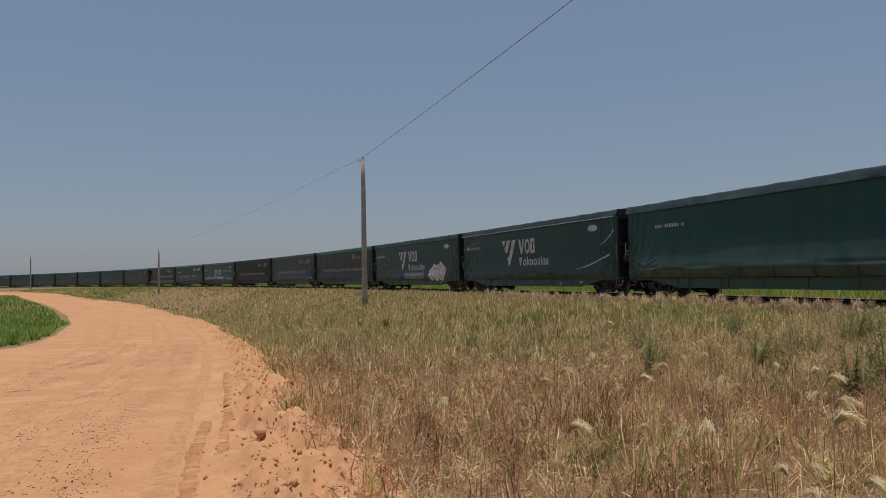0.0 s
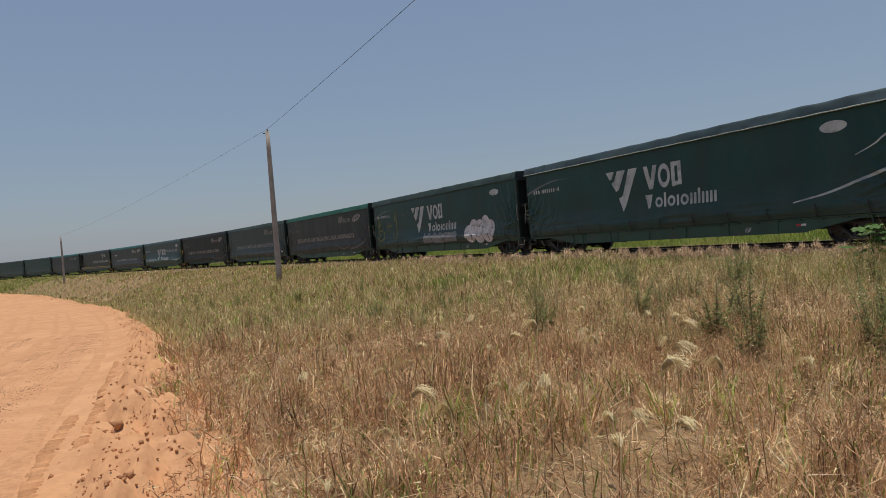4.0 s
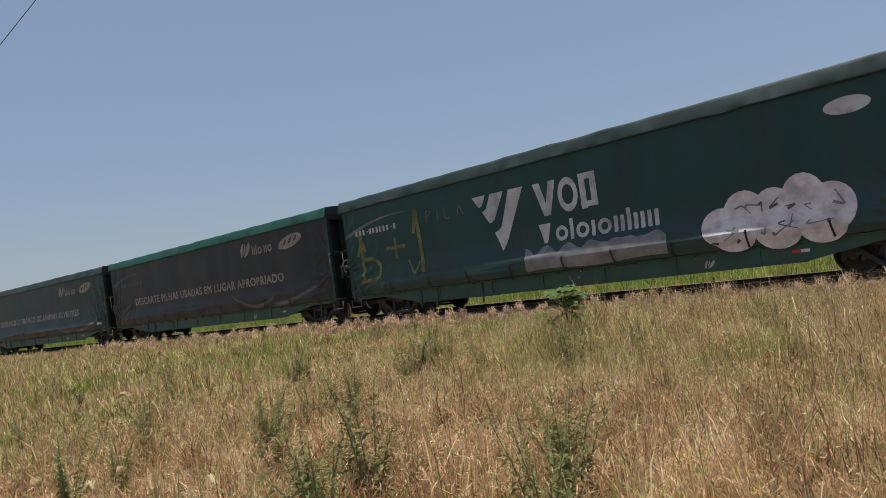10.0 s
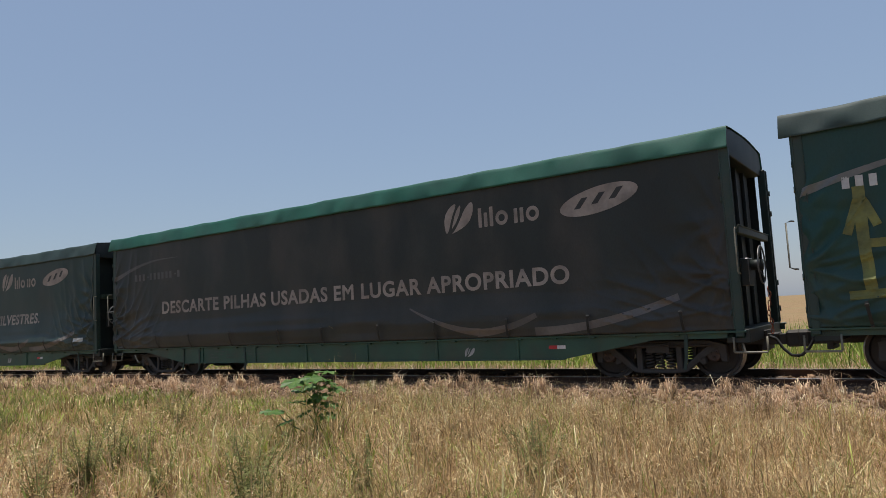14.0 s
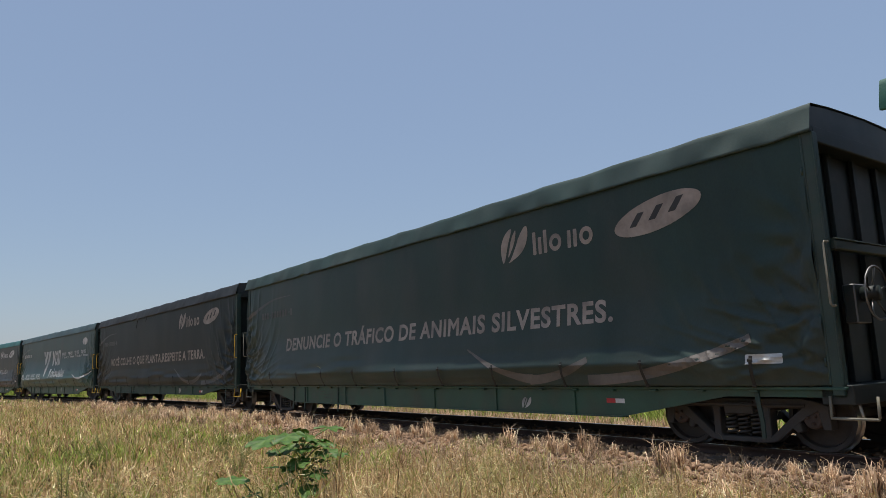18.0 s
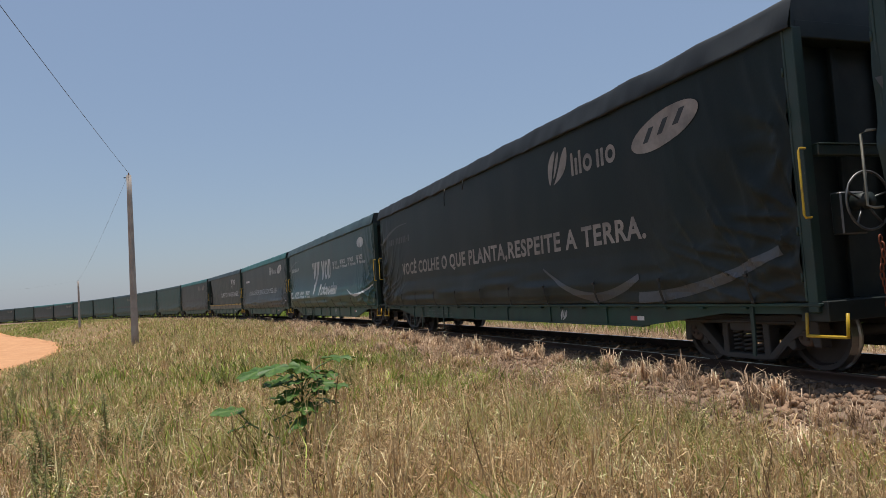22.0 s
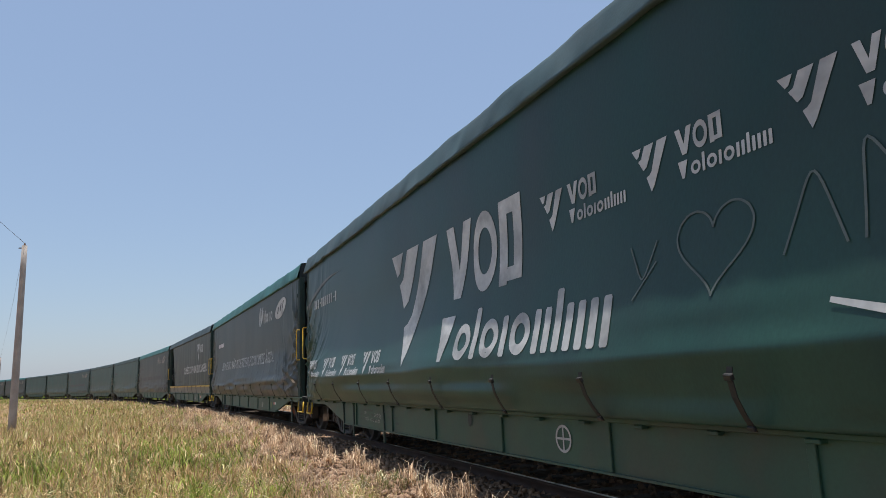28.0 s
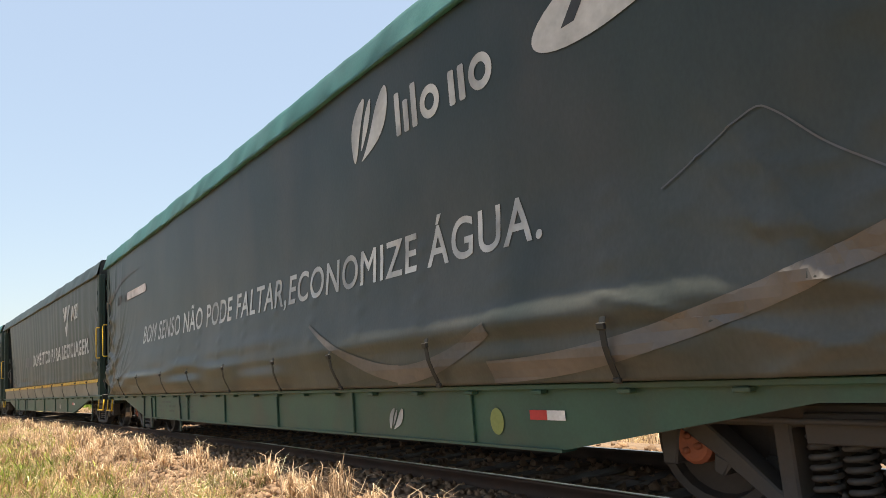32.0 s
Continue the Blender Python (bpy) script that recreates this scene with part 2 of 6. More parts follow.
M_SLEEPER = material("weathered_sleeper", (0.19, 0.145, 0.11), (0.12, 0.09, 0.07), rough=0.9, fine=30, bump=0.01)
M_STRAW = grass_material("dry_grass", (0.84, 0.645, 0.365), (0.575, 0.387, 0.198), (0.44, 0.40, 0.16), 0.3)
M_RUSSET = grass_material("russet_grass", (0.86, 0.585, 0.325), (0.58, 0.325, 0.168), (0.37, 0.32, 0.13), 0.1)
M_FRESH = grass_material("fresh_grass", (0.44, 0.49, 0.12), (0.28, 0.34, 0.075), (0.55, 0.46, 0.20), 0.3)
M_TUFT = grass_material("bleached_tuft", (0.84, 0.645, 0.45), (0.60, 0.42, 0.28), (0.20, 0.20, 0.07), 0.0)
M_GREEN = grass_material("green_grass", (0.36, 0.47, 0.10), (0.25, 0.37, 0.07), (0.42, 0.44, 0.13), 0.4)
M_CROP = grass_material("green_crop", (0.29, 0.42, 0.08), (0.19, 0.31, 0.055), (0.33, 0.38, 0.10), 0.45)
M_WEED = material("weed_leaf", (0.29, 0.30, 0.115), (0.19, 0.21, 0.075), rough=0.7, island=0.3, subsurface=0.35, gloss=0.12)
M_STEM = material("weed_stem", (0.24, 0.21, 0.09), rough=0.7)
M_PLUME = material("seed_plume", (0.86, 0.74, 0.46), (0.72, 0.58, 0.33), rough=0.8, island=0.2, subsurface=0.35, gloss=0.2)
M_STALK = material("dry_stalk", (0.40, 0.27, 0.14), rough=0.8)
M_CASTOR = material("castor_leaf", (0.15, 0.27, 0.045), (0.075, 0.16, 0.03), rough=0.5, scale=9, fine=30, bump=0.004, subsurface=0.4)
M_CASTORSTEM = material("castor_stem", (0.12, 0.19, 0.06), rough=0.5)
M_CONCRETE = material("pole_concrete", (0.40, 0.35, 0.31), (0.30, 0.26, 0.23), rough=0.9, scale=2, fine=40, bump=0.006, dirt=(0.2, 0.165, 0.14), dirt_scale=0.9)
M_WIRE = material("wire", (0.05, 0.05, 0.055), rough=0.5, metal=0.6)
M_PORCELAIN = material("insulator", (0.16, 0.09, 0.06), rough=0.3)

DUST = (0.075, 0.064, 0.055)
C_GREEN = material("dark_green_tarpaulin", (0.016, 0.065, 0.056), (0.013, 0.051, 0.045), rough=0.45, gloss=0.3, dust_and_light=(0.055, 0.075, 0.062), scale=0.8, fine=45, bump=0.0015, dirt=(0.035, 0.045, 0.042), dirt_scale=0.9, dirt_amount=0.6, streak=(1, 1, 0.5))
C_TEAL = material("teal_tarpaulin", (0.008, 0.064, 0.052), (0.007, 0.049, 0.041), rough=0.45, gloss=0.3, dust_and_light=(0.10, 0.115, 0.088), height=(1.0, 2.5), scale=0.8, fine=45, bump=0.0015, dirt=(0.03, 0.06, 0.055), dirt_scale=0.9, dirt_amount=0.5, streak=(1, 1, 0.5))
# the brighter lower green paints in sunlight on the slack part
C_DEEP = material("deep_green_tarpaulin", (0.011, 0.048, 0.040), (0.009, 0.037, 0.032), rough=0.42, gloss=0.35, dust_and_light=(0.030, 0.092, 0.066), height=(0.9, 2.6), scale=0.8, fine=45, bump=0.0015, dirt=(0.026, 0.038, 0.036), dirt_scale=0.9, dirt_amount=0.6, streak=(1, 1, 0.5))
C_BLACK = material("faded_black_tarpaulin", (0.027, 0.039, 0.035), (0.020, 0.030, 0.028), rough=0.45, gloss=0.3, dust_and_light=(0.10, 0.096, 0.083), height=(1.0, 3.1), scale=0.8, fine=45, bump=0.0015, dirt=DUST, dirt_scale=1.1, dirt_amount=0.35, streak=(1, 1, 0.5))
C_BROWN = material("dusty_brown_tarpaulin", (0.029, 0.035, 0.033), (0.022, 0.027, 0.026), rough=0.5, gloss=0.3, dust_and_light=(0.058, 0.056, 0.05), scale=0.8, fine=45, bump=0.0015, dirt=DUST, dirt_scale=1.1, dirt_amount=0.5, streak=(1, 1, 0.5))
C_OLIVE = material("olive_tarpaulin", (0.026, 0.034, 0.022), (0.018, 0.026, 0.018), rough=0.5, scale=0.8, fine=45, bump=0.0015, dirt=(0.07, 0.06, 0.04), dirt_scale=1.1, dirt_amount=0.5)
C_NIGHT = material("dark_bottle_green_tarpaulin", (0.019, 0.043, 0.037), (0.015, 0.033, 0.029), rough=0.45, gloss=0.3, dust_and_light=(0.052, 0.066, 0.056), height=(1.0, 2.6), scale=0.8, fine=45, bump=0.0015, dirt=(0.055, 0.056, 0.05), dirt_scale=1.1, dirt_amount=0.4, streak=(1, 1, 0.5))
C_DARK = material("black_tarpaulin", (0.011, 0.018, 0.0165), (0.009, 0.014, 0.013), rough=0.5, gloss=0.2, dust_and_light=(0.042, 0.044, 0.038), height=(0.9, 2.3), scale=0.8, fine=45, bump=0.0015, dirt=(0.04, 0.037, 0.033), dirt_scale=1.1, dirt_amount=0.3, streak=(1, 1, 0.5))
R_DARK = material("black_roof_sheet", (0.011, 0.014, 0.015), (0.008, 0.010, 0.011), rough=0.65, scale=1.2, fine=40, bump=0.002, dirt=(0.04, 0.042, 0.04), dirt_amount=0.4)
R_BLUE = material("slate_roof_sheet", (0.032, 0.062, 0.072), (0.024, 0.045, 0.053), rough=0.65, scale=1.2, fine=40, bump=0.002, dirt=(0.09, 0.11, 0.11), dirt_amount=0.4)
R_SLATE = material("slate_blue_roof_sheet", (0.05, 0.095, 0.105), (0.036, 0.07, 0.08), rough=0.65, scale=1.2, fine=40, bump=0.002, dirt=(0.11, 0.13, 0.13), dirt_amount=0.45)
R_GREEN = material("green_roof_sheet", (0.011, 0.105, 0.068), (0.009, 0.075, 0.052), rough=0.65, scale=1.2, fine=40, bump=0.002, dirt=(0.06, 0.12, 0.10), dirt_amount=0.4)
R_TEAL = material("teal_roof_sheet", (0.028, 0.145, 0.14), (0.022, 0.105, 0.105), rough=0.65, scale=1.2, fine=40, bump=0.002, dirt=(0.10, 0.2, 0.2), dirt_amount=0.4)
R_GREY = material("grey_green_roof_sheet", (0.024, 0.052, 0.045), (0.018, 0.038, 0.034), rough=0.65, scale=1.2, fine=40, bump=0.002, dirt=(0.09, 0.10, 0.085), dirt_amount=0.4)
S_GREEN = material("green_frame_paint", (0.029, 0.084, 0.056), (0.022, 0.064, 0.045), rough=0.5, scale=1.5, fine=50, bump=0.001, dirt=(0.06, 0.055, 0.04), dirt_scale=1.8, dirt_amount=0.55)
S_POST = material("dull_green_post_paint", (0.022, 0.050, 0.040), (0.016, 0.037, 0.030), rough=0.55, scale=1.5, fine=50, bump=0.001, dirt=(0.06, 0.055, 0.045), dirt_scale=1.8, dirt_amount=0.55)
S_TAN = material("sandy_frame_paint", (0.26, 0.22, 0.16), (0.2, 0.17, 0.12), rough=0.6, dirt=(0.1, 0.08, 0.05))
S_DARK = material("dark_underframe", (0.060, 0.054, 0.050), (0.042, 0.039, 0.036), rough=0.7, fine=40, bump=0.002, dirt=(0.075, 0.055, 0.042), dirt_scale=3, dirt_amount=0.6)
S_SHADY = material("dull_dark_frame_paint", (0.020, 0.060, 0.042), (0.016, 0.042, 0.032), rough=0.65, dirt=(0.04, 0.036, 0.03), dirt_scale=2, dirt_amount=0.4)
# end wall paint with the recess's shade put into its colour
S_END = material("shade_dark_end_paint", (0.009, 0.018, 0.015), (0.007, 0.013, 0.011), rough=0.6, dirt=(0.05, 0.045, 0.04), dirt_scale=2)
S_PALE = material("chipped_cream_rail_paint", (0.26, 0.245, 0.19), (0.14, 0.125, 0.085), rough=0.5, dirt=(0.15, 0.12, 0.08), dirt_scale=6)
S_YELLOW = material("yellow_rail_paint", (0.72, 0.46, 0.02), (0.55, 0.34, 0.02), rough=0.45, dirt=(0.2, 0.13, 0.05), dirt_scale=6, dirt_amount=0.5)
S_RUST = material("orange_bearing_cap", (0.36, 0.10, 0.045), (0.24, 0.075, 0.04), rough=0.7, fine=60, bump=0.002)
S_CAP = material("dusty_bearing_cap", (0.12, 0.075, 0.055), (0.075, 0.055, 0.045), rough=0.8, fine=60, bump=0.002)
S_WHEEL = material("wheel_steel", (0.07, 0.056, 0.048), (0.048, 0.04, 0.036), rough=0.65, metal=0.3, fine=40)
S_TREAD = material("wheel_tread", (0.45, 0.43, 0.41), rough=0.3, metal=0.9)
S_CHROME = material("worn_bare_steel", (0.24, 0.24, 0.24), (0.16, 0.155, 0.15), rough=0.5, metal=0.8)
S_STRAP = material("black_strap", (0.012, 0.012, 0.012), (0.02, 0.02, 0.018), rough=0.7)
S_BUCKLE = material("buckle_metal", (0.07, 0.068, 0.065), rough=0.55, metal=0.6)
P_WHITE = material("worn_white_print", (0.58, 0.58, 0.56), (0.44, 0.44, 0.43), rough=0.55, scale=1.3, fine=18, dirt=(0.14, 0.14, 0.14), dirt_scale=2.2, dirt_amount=0.7)
P_DUSTY = material("dusty_cream_print", (0.36, 0.31, 0.275), (0.25, 0.21, 0.185), rough=0.6, scale=1.3, fine=18, dirt=(0.09, 0.08, 0.075), dirt_scale=2.0, dirt_amount=0.7)
P_FAINT = material("faint_grey_print", (0.105, 0.10, 0.098), (0.07, 0.07, 0.07), rough=0.6, scale=1.0, fine=18)
P_ARC = material("pale_arc_print", (0.20, 0.205, 0.20), (0.11, 0.115, 0.11), rough=0.6, scale=1.3, fine=18)
P_STENCIL = material("dull_stencil_print", (0.062, 0.085, 0.073), (0.04, 0.06, 0.05), rough=0.6)
P_HEM = material("pale_hem", (0.42, 0.46, 0.41), (0.3, 0.33, 0.3), rough=0.6, dirt=(0.1, 0.1, 0.09), dirt_scale=2)
P_BAND = material("faded_brown_band", (0.15, 0.128, 0.112), (0.085, 0.077, 0.07), rough=0.6, scale=1.3, fine=18)
P_YELLOW = material("faded_yellow_spray", (0.21, 0.21, 0.055), (0.10, 0.11, 0.045), rough=0.7, scale=3, fine=25)
P_PINK = material("white_pink_spray", (0.78, 0.72, 0.70), (0.6, 0.52, 0.51), rough=0.6, scale=2.5, fine=15, dirt=(0.2, 0.17, 0.16), dirt_scale=3.5)
P_GREYSPRAY = material("grey_spray", (0.26, 0.25, 0.25), (0.16, 0.155, 0.155), rough=0.6, scale=2.5, fine=15)
P_RED = material("red_reflector", (0.55, 0.03, 0.04), rough=0.35)
P_PLATE = material("white_reflector", (0.72, 0.70, 0.70), rough=0.35)
P_LIME = material("faded_lime_disc", (0.27, 0.31, 0.09), rough=0.6)
P_CHALK = material("chalk_line", (0.13, 0.16, 0.15), rough=0.8)


# ---- mesh helpers ----
def part(name, bm, m, parent, label=""):
    """Links a bmesh or mesh as one object under a thing or a part."""
    if isinstance(bm, bmesh.types.BMesh):
        me = bpy.data.meshes.new(name)
        bm.to_mesh(me)
        bm.free()
    else:
        me = bm
    for one in m if isinstance(m, (list, tuple)) else [m]:
        if len(me.materials) < (len(m) if isinstance(m, (list, tuple)) else 1):
            me.materials.append(one)
    ob = new(name, me)
    ob.parent = parent
    if label:
        ob["label"] = label
    return ob


def box(bm, x0, x1, y0, y1, z0, z1, edge=0.0, mat=0):
    v = [bm.verts.new(p) for p in ((x0, y0, z0), (x1, y0, z0), (x1, y1, z0), (x0, y1, z0), (x0, y0, z1), (x1, y0, z1), (x1, y1, z1), (x0, y1, z1))]
    fs = [bm.faces.new([v[i] for i in q]) for q in ((3, 2, 1, 0), (4, 5, 6, 7), (0, 1, 5, 4), (1, 2, 6, 5), (2, 3, 7, 6), (3, 0, 4, 7))]
    for f in fs:
        f.material_index = mat
    if edge:
        es = list({e for f in fs for e in f.edges})
        bmesh.ops.bevel(bm, geom=es, offset=edge, segments=1, affect="EDGES", profile=0.5)


def prism(bm, outline, y0, y1, mat=0):
    """An outline in x, z drawn through from y0 to y1."""
    a = [bm.verts.new((x, y0, z)) for x, z in outline]
    b = [bm.verts.new((x, y1, z)) for x, z in outline]
    n = len(outline)
    fs = [bm.faces.new(a[::-1]), bm.faces.new(b)]
    for i in range(n):
        fs.append(bm.faces.new((a[i], a[(i + 1) % n], b[(i + 1) % n], b[i])))
    for f in fs:
        f.material_index = mat
    bmesh.ops.recalc_face_normals(bm, faces=fs)


def rod(bm, pts, r, seg=8, mat=0, taper=None, closed=False):
    """A round bar along points."""
    pts = [Vector(p) for p in pts]
    rings, n = [], len(pts)
    for i, p in enumerate(pts):
        a, b = pts[(i - 1) % n if closed else max(i - 1, 0)], pts[(i + 1) % n if closed else min(i + 1, n - 1)]
        d = (b - a).normalized()
        u = d.cross(Vector((0, 0, 1)) if abs(d.z) < 0.9 else Vector((1, 0, 0))).normalized()
        w = d.cross(u)
        rr = r if taper is None else r + (taper - r) * i / (n - 1)
        rings.append([bm.verts.new(p + rr * (math.cos(2 * math.pi * k / seg) * u + math.sin(2 * math.pi * k / seg) * w)) for k in range(seg)])
    fs = []
    for i in range(n if closed else n - 1):
        a, b = rings[i], rings[(i + 1) % n]
        for k in range(seg):
            fs.append(bm.faces.new((a[k], a[(k + 1) % seg], b[(k + 1) % seg], b[k])))
    if not closed:
        fs += [bm.faces.new(rings[0][::-1]), bm.faces.new(rings[-1])]
    for f in fs:
        f.material_index, f.smooth = mat, True


def lathe(bm, outline, seg=28, mat=0, axis_y=0.0):
    """An outline of (radius, y) turned round the y axis."""
    rings = [[bm.verts.new((r * math.cos(2 * math.pi * k / seg), y, r * math.sin(2 * math.pi * k / seg))) for k in range(seg)] for r, y in outline]
    for a, b in zip(rings, rings[1:]):
        for k in range(seg):
            f = bm.faces.new((a[k], b[k], b[(k + 1) % seg], a[(k + 1) % seg]))
            f.material_index, f.smooth = mat, False
    return rings


def sheet(name, xs, zs, at, smooth_faces=True):
    """A grid mesh: at(u, v) gives the places of all grid points."""
    u, v = np.meshgrid(xs, zs, indexing="ij")
    p = at(u, v).reshape(-1, 3)
    n, k = len(xs), len(zs)
    i = (np.arange(n - 1)[:, None] * k + np.arange(k - 1)[None, :]).ravel()
    f = np.stack([i, i + k, i + k + 1, i + 1], 1)
    return raw(name, p, f, smooth_faces)


def raw(name, p, f, smooth_faces=False):
    me = bpy.data.meshes.new(name)
    p, f = np.ascontiguousarray(p, np.float32), np.ascontiguousarray(f, np.int32)
    me.vertices.add(len(p))
    me.vertices.foreach_set("co", p.ravel())
    me.loops.add(f.size)
    me.loops.foreach_set("vertex_index", f.ravel())
    me.polygons.add(len(f))
    me.polygons.foreach_set("loop_start", np.arange(len(f), dtype=np.int32) * f.shape[1])
    if smooth_faces:
        me.polygons.foreach_set("use_smooth", np.ones(len(f), bool))
    me.update(calc_edges=True)
    return me


def structure(name, me, m, label):
    ob = new(name, me)
    me.materials.append(m)
    return tagged(ob, label, name.rstrip("_0123456789").replace("_", " "), "", "structure")


# ---- the land: one sheet to the horizon ----
def spread(lo, hi, step, far, n):
    mid = np.arange(lo, hi + 0.01, step)
    out = np.geomspace(step * 1.5, far, n)
    return np.concatenate([(lo - out)[::-1], mid, hi + out])


def land_sheet():
    xs, ys = spread(-60, 50, 0.8, 2600, 34), spread(-12, 150, 0.9, 2600, 34)

    def at(x, y):
        z = land(x, y)
        inside = np.minimum(road_right(y) - x, x - road_left(y))
        z = z - 0.16 * smooth(0.2, 1.2, inside) * (y > -58) * (y < 175)
        d = np.abs(side(x, y) + 1.5)
        z = np.where((y > -112) & (y < 336), z * smooth(3.6, 7.0, d) - 0.12 * (1 - smooth(2.4, 3.6, d)), z)
        return np.stack([x, y, z], -1)

    structure("ground", sheet("ground", xs, ys, at), M_SOIL, "dry sandy soil under straw litter, flat to the horizon")


def road_height(x, y):
    """Height of the sand road, with ruts and a crumbled edge."""
    m = road_right(y) - x
    z = land(x, y) + 0.01
    z = z - 0.03 * np.exp(-((m - 1.0) / 0.3) ** 2) - 0.02 * np.exp(-((m - 2.8) / 0.3) ** 2)
    rough = np.exp(-((m - 0.1) / 0.42) ** 2)
    z = z + rough * (0.07 + 0.34 * (patches(x, y, 0.26, 4) - 0.4) + 0.26 * (patches(x, y, 0.12, 3) - 0.5) + 0.18 * (patches(x, y, 0.7, 5) - 0.5))
    return z + 0.012 * (patches(x, y, 0.25, 6) - 0.5)


def dirt_road():
    ys = np.concatenate([np.arange(-40, 0, 0.8), np.arange(0, 26, 0.12), np.arange(26, 60, 0.5), np.arange(60, 174, 1.2)])
    ws = np.concatenate([np.linspace(0, 0.6, 20), np.linspace(0.62, 0.8, 14), np.linspace(0.806, 1, 44)])

    def at(y, w):
        r, l = road_right(y) + 1.1 + 0.5 * (patches(y, y * 0, 1.3, 3) - 0.5), road_left(y) - 0.5
        x = l + (r - l) * w
        z = road_height(x, y) - 0.16 * smooth(0.4, 0.0, r - x) - 0.14 * smooth(0.4, 0.0, x - l)
        return np.stack([x, y, z], -1)

    structure("road", sheet("road", ys, ws, at), M_SAND, "wide orange sand road with tyre tracks and a crumbled edge")


def tyre_tracks():
    for m0, wide in ((1.0, 0.26), (2.25, 0.3), (2.85, 0.34), (4.1, 0.3), (4.9, 0.34)):
        ys, ws = np.arange(1.5, 60, 0.25), np.linspace(-0.5, 0.5, 7)

        def at(y, w):
            edge = wide * (0.7 + 0.6 * patches(y, y * 0 + m0, 1.1, 2))
            x = road_right(y) - m0 * (road_right(y) - road_left(y)) / 7.5 + w * edge + 0.25 * (patches(y, y * 0 + m0 * 7, 5.0, 1) - 0.5)
            return np.stack([x, y, road_height(x, y) + 0.014 - 0.02 * np.abs(w * 2) ** 4], -1)

        structure("tyre_track", sheet("tyre_track", ys, ws, at), M_TRACK, "pressed darker tyre track in the sand")


land_sheet()
dirt_road()
tyre_tracks()


# ---- the railway ----
def swept(name, ss, outline):
    """An outline of (off, z) swept along the track."""
    x, y, h = line(ss)
    off, z = np.array(outline).T
    p = np.stack([x[:, None] + off * np.cos(h)[:, None], y[:, None] - off * np.sin(h)[:, None], np.broadcast_to(z, (len(ss), len(z)))], -1)
    n, k = p.shape[:2]
    i = (np.arange(n - 1)[:, None] * k + np.arange(k - 1)[None, :]).ravel()
    return raw(name, p.reshape(-1, 3), np.stack([i, i + 1, i + k + 1, i + k], 1))


near = np.arange(-20, 60, 0.4)
allway = np.concatenate([np.arange(-540, -20, 4.0), near, np.arange(60, 170, 4.0)])
offs = np.linspace(-6.2, 3.2, 42)
ballast = structure("ballast", swept("ballast", allway, [(o, float(bank(o)) - 0.01) for o in offs]), M_BED, "low bank of brown crushed stone under the rails")


def railway():
    for c in (-0.7, -2.3):
        o = [(-.06, .24), (-.06, .255), (-.012, .28), (-.012, .375), (-.035, .39), (-.035, .414), (-.028, RAIL), (.028, RAIL), (.035, .414), (.035, .39), (.012, .375), (.012, .28), (.06, .255), (.06, .24)]
        me = swept("rail", allway, [(c + a, b) for a, b in o])
        ob = tagged(new("rail", me), "rusty steel rail with a polished top", "rail", "rails of the track", "structure")
        me.materials.append(M_RAIL)
        me.materials.append(M_RAILTOP)
        k = len(o) - 1
        for f in me.polygons:
            if f.index % k == 6:
                f.material_index = 1


railway()


from mathutils.geometry import tessellate_polygon


# ---- the train: curtain-sided wagons ----
# x runs forward from the middle, y to the far side, z up from the rail; u runs from the rear end
MID, FACE = 9.15, -1.5
CUR_LO, CUR_HI = 0.83, 3.83
REAR, FRONT = 0.10, 17.88      # the curtain's ends


# wagons whose curtain hangs slack from higher up: height where it begins, height of the crease, shape
SLACK = {0: (2.9, 1.2, 1.4), 1: (1.9, 1.15, 1.5), 2: (1.9, 1.15, 1.6), 4: (2.2, 1.15, 1.5), 6: (2.6, 1.29, 1.8), 7: (2.2, 1.2, 1.5)}


